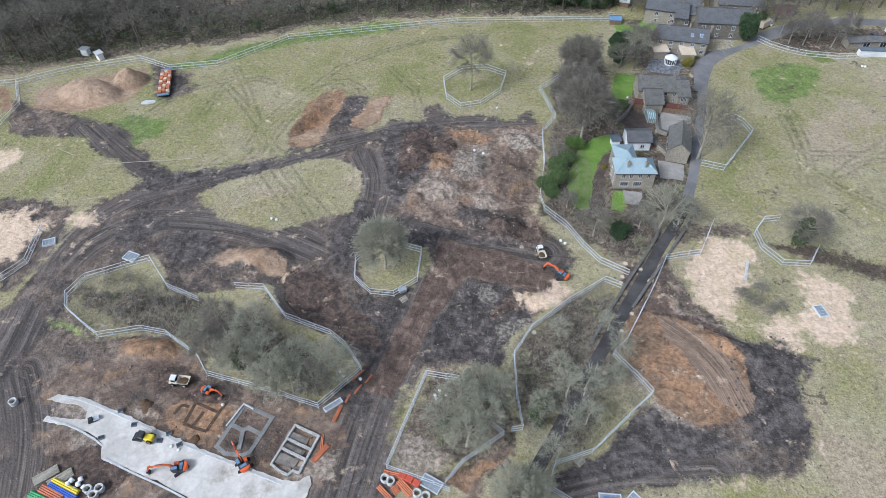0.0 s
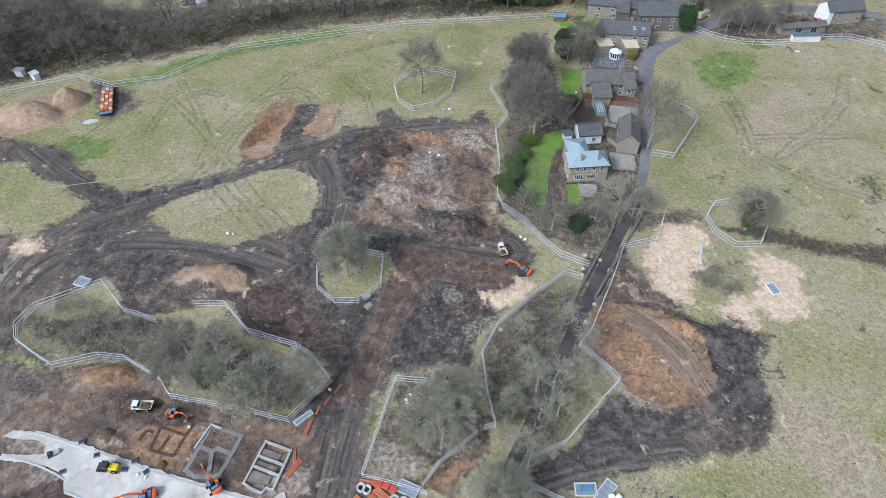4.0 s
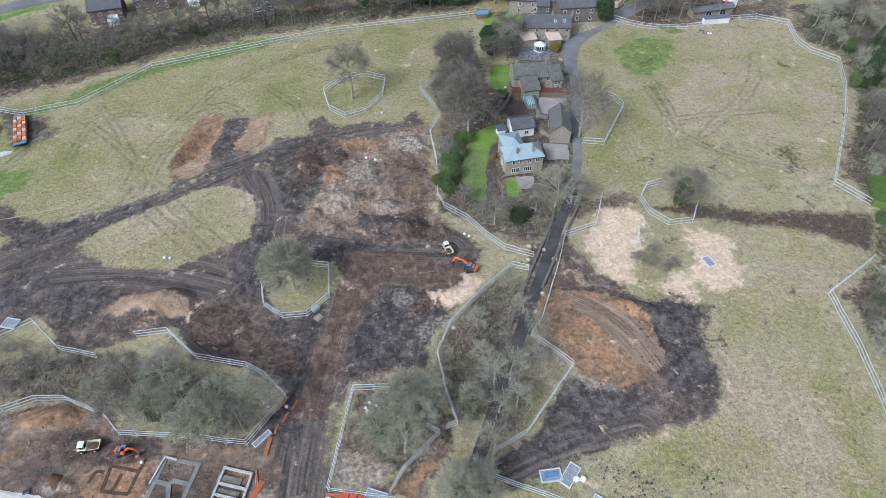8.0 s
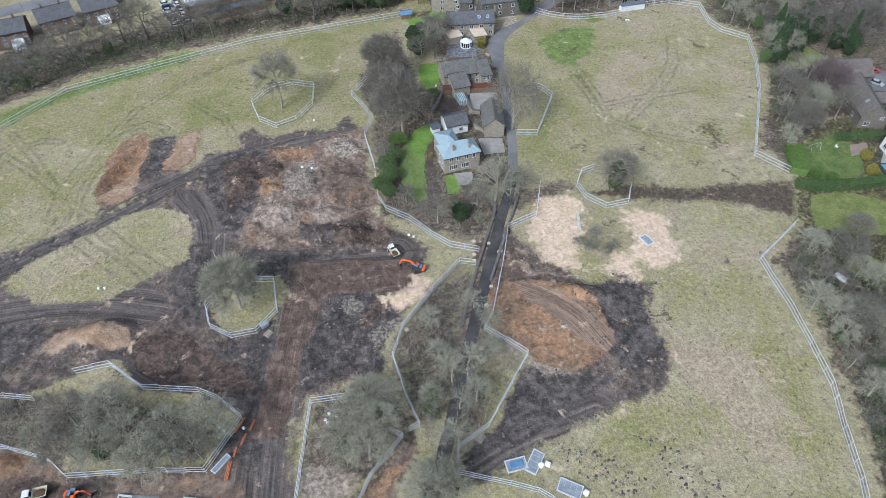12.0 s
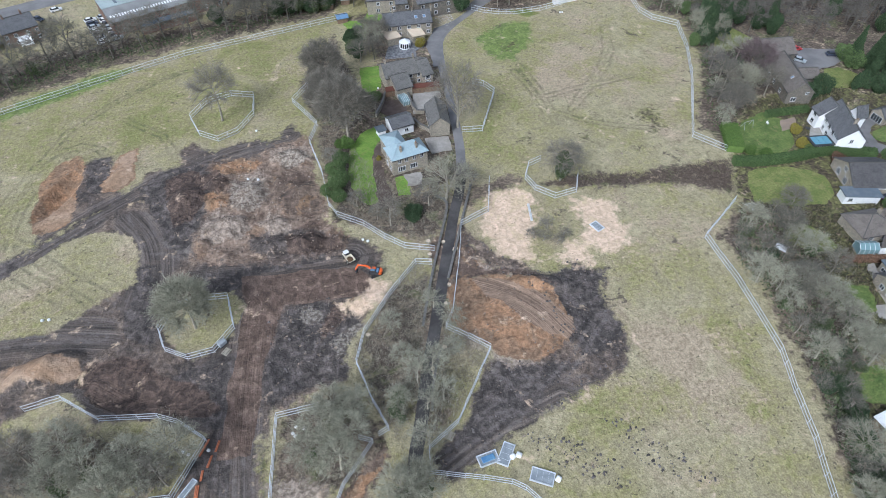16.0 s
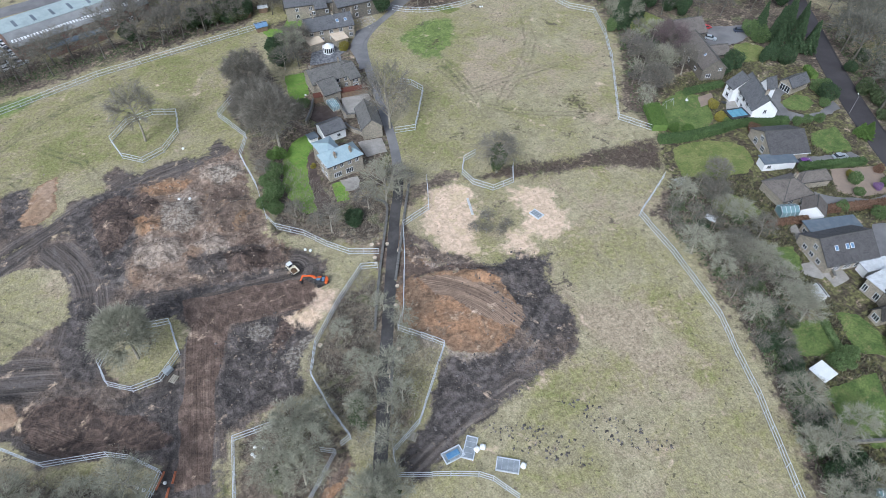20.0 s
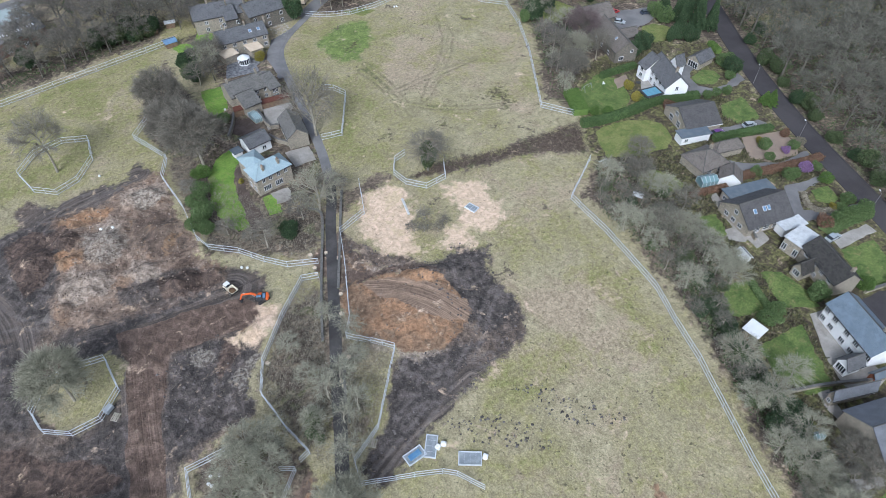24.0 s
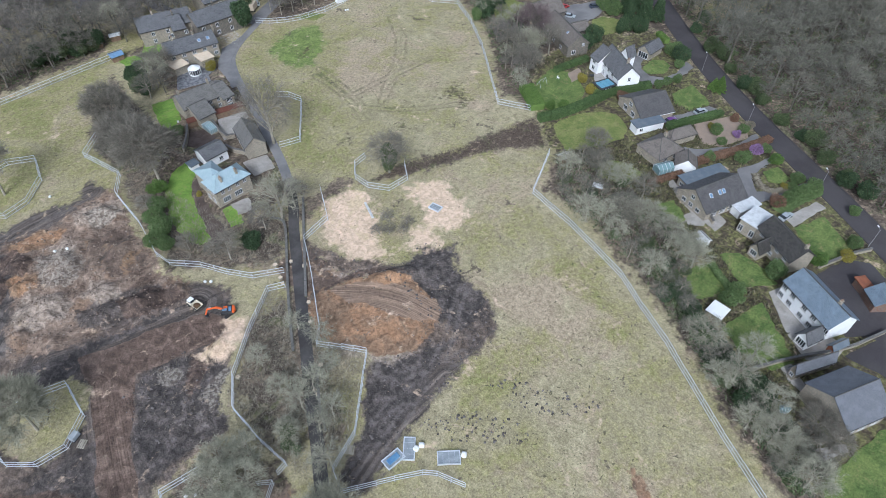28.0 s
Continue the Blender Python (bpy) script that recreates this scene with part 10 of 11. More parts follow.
# ---- gardens, lamps, cars and outbuildings ----
def hedge(label, line, wide, tall, material, seed, thick=0.2):
    line = smooth_line(line, 1)
    t = thing("hedge", label, "hedge", Matrix.Translation((*line[0], 0)), "hedges")
    ox, oy = line[0]
    rng = np.random.default_rng(seed)
    verts, lengths = [], [math.hypot(b[0] - a[0], b[1] - a[1]) for a, b in zip(line, line[1:])]
    for (ax, ay), (bx, by), long in zip(line, line[1:], lengths):
        count = int(long * (wide + 2 * tall) * 26)
        u = rng.uniform(0, 1, count)
        face = rng.uniform(0, wide + 2 * tall, count)
        across = np.where(face < tall, -wide / 2, np.where(face < tall + wide, face - tall - wide / 2, wide / 2)) + rng.normal(0, 0.09, count)
        up = np.where(face < tall, face, np.where(face < tall + wide, tall, face - tall - wide)) + rng.normal(0, 0.09, count)
        dx, dy = (bx - ax) / long, (by - ay) / long
        c = np.stack([ax + (bx - ax) * u - dy * across - ox, ay + (by - ay) * u + dx * across - oy, np.abs(up)], 1)
        a = rng.normal(size=(count, 3))
        a /= np.linalg.norm(a, axis=1)[:, None]
        b = np.cross(a, rng.normal(size=(count, 3)))
        b /= np.linalg.norm(b, axis=1)[:, None]
        s = thick * rng.uniform(0.6, 1.3, (count, 1))
        verts.append(np.stack([c - a * s, c + b * s * 0.6, c + a * s, c - b * s * 0.6], 1).reshape(-1, 3))
    verts = np.concatenate(verts)
    mesh = quad_mesh("foliage", verts, np.arange(len(verts)).reshape(-1, 4))
    link("foliage", mesh, material, t)
    for (ax, ay), (bx, by), long in zip(line, line[1:], lengths):
        bm = bmesh.new()
        m = Matrix.Translation((ax - ox, ay - oy, 0)) @ Matrix.Rotation(math.atan2(by - ay, bx - ax), 4, "Z")
        box(bm, 0.0, -wide / 2 + 0.12, -0.1, long, wide / 2 - 0.12, tall - 0.12, m)
        part("hedge_core", bm, material, t)


hedge("long clipped dark green hedge between gardens", [(128.4, 93.4), (135.6, 90.3), (146.0, 88.0), (156.3, 87.1), (162.2, 84.0), (168.0, 80.2)], 2.4, 2.2, "yew_hedge", 1)
hedge("tall bright clipped hedge beside a lawn", [(138.4, 107.4), (135.8, 102.7), (132.5, 97.3)], 4.5, 2.2, "bright_shrub", 2)
hedge("clipped green hedge beside a driveway", [(153.2, 64.4), (161.3, 60.8), (171.1, 56.6)], 2.0, 1.8, "yew_hedge", 3)
hedge("brown beech hedge between bungalow gardens", [(137.7, 52.6), (149.1, 47.9), (161.8, 42.7), (169.7, 40.2)], 2.0, 1.6, "beech_hedge", 4)
wall_a, wall_b = Vector((49.6, 163.3)), Vector((66.7, 159.8))
t = thing("garden_wall", "dark timber garden screen with a rusty red tiled top", "wall", Matrix.Translation((*wall_a, 0)) @ Matrix.Rotation(math.atan2(wall_b.y - wall_a.y, wall_b.x - wall_a.x), 4, "Z"))
long = (wall_b - wall_a).length
for k in range(8):
    bm = bmesh.new()
    box(bm, long * k / 8 + 0.02, 0.0, -0.2, long * (k + 1) / 8 - 0.02, 0.25, 2.1, bevel=0.02)
    part("panel", bm, "timber", t)
    bm = bmesh.new()
    roof_slab(bm, [(long * k / 8 + 0.01, -0.25, 2.1), (long * (k + 1) / 8 - 0.01, -0.25, 2.1), (long * (k + 1) / 8 - 0.01, 1.5, 2.75), (long * k / 8 + 0.01, 1.5, 2.75)], 0.1)
    part("coping", bm, "red_tile", t, "rusty red tiled coping")
hedge("dark green hedge beside a back lawn", [(113.4, 26.7), (110.1, 20.7), (108.5, 15.8)], 1.4, 1.2, "shrub", 6)
hedge("brown hedge behind a garden terrace", [(127.4, 53.6), (132.5, 52.0), (137.8, 49.6)], 1.6, 1.4, "beech_hedge", 7)
hedge("overgrown dark hedge along the garden fences", [(101.3, 29.4), (95.7, 19.3), (90.8, 7.3), (87.2, -0.8), (82.6, -7.7)], 3.0, 2.0, "evergreen", 8)
hedge("clipped green hedge along the garage", [(199.4, 97.7), (196.5, 92.1)], 2.0, 1.6, "bright_shrub", 9)
hedge("low dark hedge beside a lawn", [(152.9, 107.4), (159.5, 106.4), (167.0, 104.6)], 1.8, 1.8, "yew_hedge", 10)
hedge("shrubby green bank along a driveway", [(142.9, 24.4), (150.0, 23.6), (157.9, 21.1)], 4.0, 1.3, "shrub", 11)
hedge("shrubby rockery bank round a lawn", [(152.3, 35.9), (148.4, 32.2), (149.0, 28.5), (154.2, 26.4)], 1.6, 0.6, "dry_stems", 12)

SHRUBS = []  # place, size, foliage, label
SHRUBS.append(([(23.7, 127.4)][0], 1.4, "shrub", "large rounded laurel at the lawn's edge"))
SHRUBS.append(([(20.6, 124.9)][0], 1.2, "shrub", "large rounded laurel at the lawn's edge"))
SHRUBS.append(([(24.2, 133.3)][0], 1.2, "shrub", "large rounded laurel at the lawn's edge"))
SHRUBS.append(([(21.8, 121.7)][0], 1.0, "shrub", "rounded green laurel beside a lawn"))
SHRUBS.append(([(30.5, 143.0)][0], 1.0, "bright_shrub", "bright green rounded garden shrub"))
SHRUBS.append(([(29.0, 144.0)][0], 0.8, "bright_shrub", "bright green rounded garden shrub"))
SHRUBS.append(([(26.8, 137.0)][0], 1.1, "shrub", "rounded dark laurel beside a lawn"))
SHRUBS.append(([(38.2, 109.0)][0], 1.1, "evergreen", "dark green holly bush on a bank"))
SHRUBS.append(([(37.1, 107.9)][0], 0.9, "evergreen", "dark green holly bush on a bank"))
SHRUBS.append(([(37.2, 134.3)][0], 0.4, "gold_shrub", "small clipped golden shrub"))
SHRUBS.append(([(71.3, 188.2)][0], 0.9, "gold_shrub", "yellow-green flowering shrub beside cottages"))
SHRUBS.append(([(46.2, 163.2)][0], 0.9, "shrub", "grey-green garden shrub by a hedge"))
SHRUBS.append(([(189.8, 83.1)][0], 1.5, "evergreen", "tall dark rounded yew"))
SHRUBS.append(([(191.5, 86.7)][0], 1.3, "shrub", "tall rounded clipped tree"))
SHRUBS.append(([(185.1, 80.6)][0], 0.8, "shrub", "rounded shrub by a driveway"))
SHRUBS.append(([(160.5, 40.3)][0], 0.9, "heather", "purple flowering heather in a border"))
SHRUBS.append(([(164.5, 48.1)][0], 0.6, "heather", "purple flowering heather in a border"))
SHRUBS.append(([(160.9, 34.4)][0], 0.9, "bright_shrub", "bright green rounded garden shrub"))
SHRUBS.append(([(155.2, 41.2)][0], 1.0, "shrub", "rounded green shrub beside a drive"))
SHRUBS.append(([(148.9, 48.1)][0], 0.8, "shrub", "clipped dark green dome"))
SHRUBS.append(([(164.3, 38.8)][0], 0.7, "shrub", "rounded green shrub beside a drive"))
SHRUBS.append(([(161.7, 53.0)][0], 0.9, "shrub", "dark shrubs in a gravel garden"))
SHRUBS.append(([(162.7, 55.1)][0], 0.6, "gold_shrub", "golden shrub in a gravel garden"))
SHRUBS.append(([(167.5, 47.5)][0], 0.8, "shrub", "green shrub at a garden corner"))
SHRUBS.append(([(157.7, 49.3)][0], 0.7, "shrub", "dark shrub in a gravel garden"))
SHRUBS.append(([(171.4, 52.4)][0], 0.7, "beech_hedge", "brown winter shrub beside gravel"))
SHRUBS.append(([(170.8, 47.5)][0], 0.7, "dry_stems", "dry winter shrub beside gravel"))
SHRUBS.append(([(157.5, 26.4)][0], 0.9, "shrub", "green shrub in a rockery"))
SHRUBS.append(([(152.8, 27.7)][0], 0.5, "gold_shrub", "golden shrub in a rockery"))
SHRUBS.append(([(153.3, 25.9)][0], 0.7, "shrub", "green shrub in a rockery"))
SHRUBS.append(([(147.6, 24.7)][0], 1.0, "shrub", "green shrubs above a wall"))
SHRUBS.append(([(152.4, 23.2)][0], 1.1, "shrub", "green shrubs above a wall"))
SHRUBS.append(([(157.0, 21.9)][0], 1.1, "shrub", "green shrubs above a wall"))
SHRUBS.append(([(144.2, 26.1)][0], 1.0, "beech_hedge", "brown shrubs above a wall"))
SHRUBS.append(([(121.5, 15.1)][0], 1.2, "shrub", "dark shrubs beside a house"))
SHRUBS.append(([(132.3, 9.7)][0], 1.0, "bright_shrub", "green shrub beside a house"))
SHRUBS.append(([(138.9, 5.5)][0], 0.8, "gold_shrub", "golden shrub at a wall"))
SHRUBS.append(([(144.5, 5.8)][0], 0.9, "shrub", "green shrub at a wall"))
SHRUBS.append(([(156.2, 10.7)][0], 0.7, "shrub", "shrub at a lawn corner"))
SHRUBS.append(([(106.2, 18.5)][0], 1.0, "shrub", "shrubs beside a gazebo"))
SHRUBS.append(([(110.3, 18.6)][0], 0.9, "shrub", "shrubs beside a back lawn"))
SHRUBS.append(([(155.4, 97.9)][0], 0.8, "gold_shrub", "golden shrub beside a terrace"))
SHRUBS.append(([(151.5, 91.6)][0], 0.9, "gold_shrub", "ochre shrub beside a terrace"))
SHRUBS.append(([(151.9, 89.0)][0], 0.7, "shrub", "green shrub beside a terrace"))
SHRUBS.append(([(136.0, 95.2)][0], 0.8, "bright_shrub", "green shrub by a hedge"))
SHRUBS.append(([(139.0, 92.5)][0], 0.8, "bright_shrub", "green shrub by a hedge"))
SHRUBS.append(([(155.6, 82.6)][0], 0.9, "beech_hedge", "brown shrub behind a hedge"))
for place in ((170.5, 78.6), (174.0, 77.6), (177.6, 76.2)):
    SHRUBS.append((place, 0.75, "shrub", "rounded green shrub beside a driveway"))
SHRUBS.append(([(200.6, 118.8)][0], 1.6, "shrub", "large rounded garden tree"))
SHRUBS.append(([(201.9, 123.7)][0], 1.5, "shrub", "large rounded green tree"))
SHRUBS.append(([(172.2, 109.8)][0], 1.5, "evergreen", "dark evergreen shrubbery beside a house"))
SHRUBS.append(([(179.3, 111.3)][0], 1.6, "evergreen", "dark evergreen shrubbery beside a house"))
SHRUBS.append(([(193.8, 108.2)][0], 1.4, "evergreen", "dark evergreen shrubbery beside a house"))
SHRUBS.append(([(195.8, 104.0)][0], 1.5, "evergreen", "dark evergreen shrubbery beside a house"))
SHRUBS.append(([(89.5, 2.2)][0], 1.2, "evergreen", "dark evergreen bush by a fence"))
SHRUBS.append(([(85.7, 3.2)][0], 1.3, "evergreen", "dark evergreen bush by a fence"))
SHRUBS.append(([(87.0, 0.3)][0], 1.2, "evergreen", "dark evergreen bush by a fence"))
SHRUBS.append(([(166.1, 17.0)][0], 1.2, "evergreen", "dark evergreen bush at the road"))
for (x, y), size, material, label in SHRUBS:
    shrub(x, y, size, material, label)
for (x, y), size, tall in (([(182.3, 63.8)][0], 0.85, 0.55), ([(182.2, 65.7)][0], 0.7, 0.5)):
    evergreen(x, y, SPRUCE, size, "bright_shrub", "bright green clipped conifer at a drive", tall=tall)
evergreen(94.71, 206.24, HOLM, 1.15, "evergreen", "large dark round yew beside cottages")
for x, y in [(159.6, 150.4), (171.9, 170.9)]:
    evergreen(x, y, HOLM, 0.6, "shrub", "green tree in a garden belt")


def lamp_post(x, y, turn):
    t = thing("street_lamp", "grey steel street lamp beside the road", "lamp", Matrix.Translation((x, y, 0.1)) @ Matrix.Rotation(turn, 4, "Z"), "street lamps")
    bm = bmesh.new()
    tube(bm, (0, 0, 0), (0, 0, 6.0), 0.085, 8, 0.05)
    part("column", bm, "corrugated", t)
    bm = bmesh.new()
    tube(bm, (0, 0, 5.95), (0.9, 0, 6.2), 0.04, 6)
    part("arm", bm, "corrugated", t)
    bm = bmesh.new()
    box(bm, 0.8, -0.15, 6.12, 1.5, 0.15, 6.28, bevel=0.04)
    part("lantern", bm, "white_paint", t)


for x, y in [(189.2, 73.9), (172.6, 48.8), (159.2, 21.0), (146.8, 3.2)]:
    lamp_post(x, y, 0.8)
lamp_post(*[(-87.8, 265.5)][0], -1.5)


def car(x, y, turn, paint, label):
    t = thing("car", label, "car", Matrix.Translation((x, y, 0.07)) @ Matrix.Rotation(turn, 4, "Z"), "parked cars")
    bm = bmesh.new()
    side = [(-2.1, 0.35), (2.05, 0.35), (2.15, 0.7), (1.1, 0.95), (-1.95, 1.0), (-2.15, 0.75)]
    prism(bm, side, -0.87, 0.87, Matrix.Rotation(math.pi / 2, 4, "X"))
    part("body", bm, paint, t)
    bm = bmesh.new()
    prism(bm, [(-1.9, 0.98), (1.05, 0.94), (0.35, 1.44), (-1.35, 1.46)], -0.76, 0.76, Matrix.Rotation(math.pi / 2, 4, "X"))
    part("glasshouse", bm, "glass", t)
    bm = bmesh.new()
    box(bm, -1.35, -0.72, 1.43, 0.3, 0.72, 1.5, bevel=0.03)
    part("roof", bm, paint, t)
    for xx in (-1.35, 1.3):
        for s in (-1, 1):
            wheel(t, xx, s * 0.8, 0.32, 0.22, hub="silver_paint")
    for s in (-1, 1):
        bm = bmesh.new()
        box(bm, 2.08, s * 0.6 - 0.2, 0.6, 2.16, s * 0.6 + 0.2, 0.76)
        part("headlight", bm, "frame_white", t)


for a, b, paint, label in (
    ([(164.9, 62.5)][0], [(170.0, 60.9)][0], "silver_paint", "silver hatchback parked on a driveway"),
    ([(154.3, 66.1)][0], [(159.2, 64.7)][0], "purple_paint", "purple estate car beside a bungalow"),
    ([(140.2, 22.4)][0], [(144.1, 21.8)][0], "silver_paint", "silver car parked behind a stone house"),
    ([(189.2, 134.7)][0], [(193.0, 133.9)][0], "red_paint", "red car on a forecourt"), ([(185.9, 129.4)][0], [(187.5, 126.6)][0], "silver_paint", "silver car on a forecourt"),
    ([(198.2, 127.4)][0], [(201.7, 125.3)][0], "navy_paint", "dark blue car on a forecourt"),
    ([(139.9, 209.8)][0], [(143.2, 210.7)][0], "navy_paint", "dark car in a village yard"), ([(144.1, 210.1)][0], [(148.8, 211.2)][0], "red_paint", "red car in a village yard"),
    ([(-48.9, 267.3)][0], [(-45.4, 268.1)][0], "white_paint", "white car on the town road"), ([(-39.8, 275.6)][0], [(-36.2, 276.0)][0], "blue_paint", "blue car on the town road"), ([(-54.6, 263.8)][0], [(-51.8, 260.6)][0], "navy_paint", "dark car on the town road"),
    ([(141.5, 240.4)][0], [(144.0, 241.4)][0], "white_paint", "white car in the village"), ([(107.2, 217.2)][0], [(105.2, 218.8)][0], "white_paint", "white car beside cottages"),
):
    car((a[0] + b[0]) / 2, (a[1] + b[1]) / 2, facing(a, b), paint, label)
# cars packed in a yard below the terraces
for k in range(14):
    x0, y0 = [(-35.4, 253.8)][0]
    x1, y1 = [(-31.2, 233.1)][0]
    u, v = (k // 2) / 6.5, k % 2
    car(x0 + (x1 - x0) * u + v * 4.6, y0 + (y1 - y0) * u + v * 1.0, 0.25, ("white_paint", "silver_paint", "navy_paint")[k % 3], "car parked in a packed yard")

# gazebo with a white roof
gx0, gy0, gturn, gw, gd = at_eaves([(98.8, 20.1), (98.8, 16.5), (102.6, 16.1)], 0.1)
t = thing("gazebo", "open garden gazebo with a flat white roof", "gazebo", Matrix.Translation((gx0, gy0, 0.05)) @ Matrix.Rotation(gturn, 4, "Z"))
for sx in (-1, 1):
    for sy in (-1, 1):
        bm = bmesh.new()
        box(bm, sx * gw / 2 - 0.08, sy * gd / 2 - 0.08, 0, sx * gw / 2 + 0.08, sy * gd / 2 + 0.08, 2.3)
        part("post", bm, "black_steel", t)
bm = bmesh.new()
box(bm, -gw / 2 - 0.25, -gd / 2 - 0.25, 2.3, gw / 2 + 0.25, gd / 2 + 0.25, 2.5, bevel=0.05)
part("roof", bm, "plaster", t)
bm = bmesh.new()
box(bm, -gw / 2, -gd / 2, -0.1, gw / 2, gd / 2, 0.1)
part("deck", bm, "timber", t)

house("small red-brown timber shed beside a white house", at_eaves([(109.1, -4.0), (113.0, -5.4), (114.1, -4.0)], 0.15), 2.0, 0.8, "red_timber", "felt", name="shed", category="shed", gutters=False, group="sheds")
house("low brick outbuilding with a felt roof", at_eaves([(132.0, 1.2), (128.8, -3.6), (131.2, -4.1)], 0.1), 2.3, 0.1, "brick", "red_timber", name="outbuilding", category="outbuilding", gutters=False)
house("small grey garden shed", at_eaves([(117.7, 75.3), (119.9, 74.9), (121.0, 76.9)], 0.1), 2.0, 0.6, "timber", "white_felt", name="shed", category="shed", gutters=False, group="sheds")
house("pale garden shed beneath bare trees", at_eaves([(118.7, 34.2), (117.6, 31.1), (119.4, 30.9)], 0.1), 2.0, 0.5, "plaster", "white_felt", name="shed", category="shed", gutters=False, group="sheds")
house("small garden shed with a pale roof", at_eaves([(114.5, 62.7), (115.4, 60.6), (117.3, 61.2)], 0.1), 2.0, 0.5, "timber", "white_felt", name="shed", category="shed", gutters=False, group="sheds")
house("small blue shed at a field corner", at_eaves([(49.1, 215.4), (53.1, 215.2), (53.3, 219.0)], 0.1), 2.0, 0.6, "timber", "sky_paint", name="shed", category="shed", gutters=False, group="sheds")
house("low dark patio roof beside the house", at_eaves([(40.6, 144.0), (43.0, 144.2), (43.3, 146.8)], 0.1), 2.0, 0.1, "plaster", "felt", name="lean_to", category="lean-to", gutters=False)
room = at_eaves([(152.3, 88.3), (158.0, 86.6), (159.2, 90.7)], 0.1)
summer_room = house("dark-framed garden room with a blue glazed roof", room, 2.6, 0.1, "glass", "black_steel", name="garden_room", category="garden room", gutters=False, windows=rows(0, (-2, 0, 2), (0.3,), 1.6, 2.2, 1))
for k in range(3):
    bm = bmesh.new()
    w_, d_ = room[3], room[4]
    box(bm, -w_ / 2 + 0.3 + (w_ - 0.6) * k / 3 + 0.06, -d_ / 2 + 0.35, 2.83, -w_ / 2 + 0.3 + (w_ - 0.6) * (k + 1) / 3 - 0.06, d_ / 2 - 0.35, 2.9)
    part("roof_light", bm, "blue_cover", summer_room, "blue glazed roof panel")
house("grey shed among stream woods", at_eaves([(-163.4, 211.5), (-160.0, 212.5), (-162.2, 216.9)], 0.1), 2.4, 0.4, "timber", "white_felt", name="shed", category="shed", gutters=False, group="sheds")
house("long pale allotment greenhouse below trees", at_eaves([(44.5, 230.7), (50.9, 227.8), (52.2, 231.9)], 0.1), 2.0, 0.9, "timber", "corrugated", name="shed", category="shed", gutters=False, group="sheds")
house("small white-roofed garden shed", at_eaves([(54.6, 229.7), (57.9, 228.8), (58.6, 231.4)], 0.1), 2.0, 0.4, "timber", "white_felt", name="shed", category="shed", gutters=False, group="sheds")
house("grey-roofed village house behind gardens", at_eaves([(51.6, 252.4), (60.2, 247.8), (63.1, 257.7)]), 4.8, 2.2, "stone", "slate", windows=rows(0, (-3, 0, 3), (0.9, 3.0), 1.1, 1.2), chimneys=[(2, 0)], group="village houses")
house("stone village house behind gardens", at_eaves([(39.1, 279.4), (47.9, 274.9), (50.5, 284.6)]), 4.8, 2.2, "stone", "slate", windows=rows(0, (-3, 0, 3), (0.9, 3.0), 1.1, 1.2), chimneys=[(2, 0)], group="village houses")
house("white caravan parked below the woods", at_eaves([(-126.9, 182.7), (-125.6, 184.2), (-126.9, 186.7)], 0.1), 2.2, 0.1, "plaster", "white_felt", name="caravan", category="caravan", gutters=False, group="caravans")
house("white caravan parked below the woods", at_eaves([(-134.7, 186.0), (-132.0, 185.4), (-132.8, 187.6)], 0.1), 2.2, 0.1, "plaster", "white_felt", name="caravan", category="caravan", gutters=False, group="caravans")


def glasshouse(label, place, eave, rise, glass="blue_glass", name="greenhouse"):
    cx, cy, turn, w, d = place
    t = thing(name, label, name.replace("_", " "), Matrix.Translation((cx, cy, 0)) @ Matrix.Rotation(turn, 4, "Z"), "glass rooms")
    bm = bmesh.new()
    box(bm, -w / 2, -d / 2, -0.2, w / 2, d / 2, 0.5)
    lay(bm)
    part("base", bm, "stone", t)
    bm = bmesh.new()
    box(bm, -w / 2 + 0.04, -d / 2 + 0.04, 0.5, w / 2 - 0.04, d / 2 - 0.04, eave)
    part("glass_wall", bm, glass, t)
    bm = bmesh.new()
    roof_slab(bm, [(-w / 2, -d / 2, eave), (w / 2, -d / 2, eave), (w / 2, 0, eave + rise), (-w / 2, 0, eave + rise)], 0.05)
    roof_slab(bm, [(w / 2, d / 2, eave), (-w / 2, d / 2, eave), (-w / 2, 0, eave + rise), (w / 2, 0, eave + rise)], 0.05)
    part("glass_roof", bm, glass, t)
    for k in range(5):
        x = -w / 2 + w * k / 4
        for s in (-1, 1):
            bm = bmesh.new()
            tube(bm, (x, s * d / 2, 0.4), (x, s * d / 2, eave), 0.05, 4)
            tube(bm, (x, s * d / 2, eave), (x, 0, eave + rise + 0.02), 0.05, 4)
            part("glazing_bar", bm, "frame_white", t)


glasshouse("small blue-green greenhouse in a kitchen garden", at_eaves([(52.8, 155.7), (55.0, 155.8), (55.9, 160.7)], 0.0), 1.8, 0.7)
glasshouse("small pale greenhouse under trees", at_eaves([(87.2, -2.9), (89.6, -4.0), (90.7, -3.0)], 0.0), 1.8, 0.6)
glasshouse("blue-green conservatory behind a bungalow", at_eaves([(132.2, 53.6), (136.4, 51.6), (138.9, 53.9)], 0.0), 2.3, 0.8, name="conservatory")
glasshouse("white-framed conservatory on a brick terrace", at_eaves([(-85.3, 231.1), (-81.7, 231.7), (-83.3, 237.6)], 0.0), 2.4, 1.0, "frame_white", "conservatory")
glasshouse("white-framed conservatory on a brick terrace", at_eaves([(-58.2, 242.5), (-54.3, 243.3), (-55.4, 248.2)], 0.0), 2.4, 1.0, "frame_white", "conservatory")

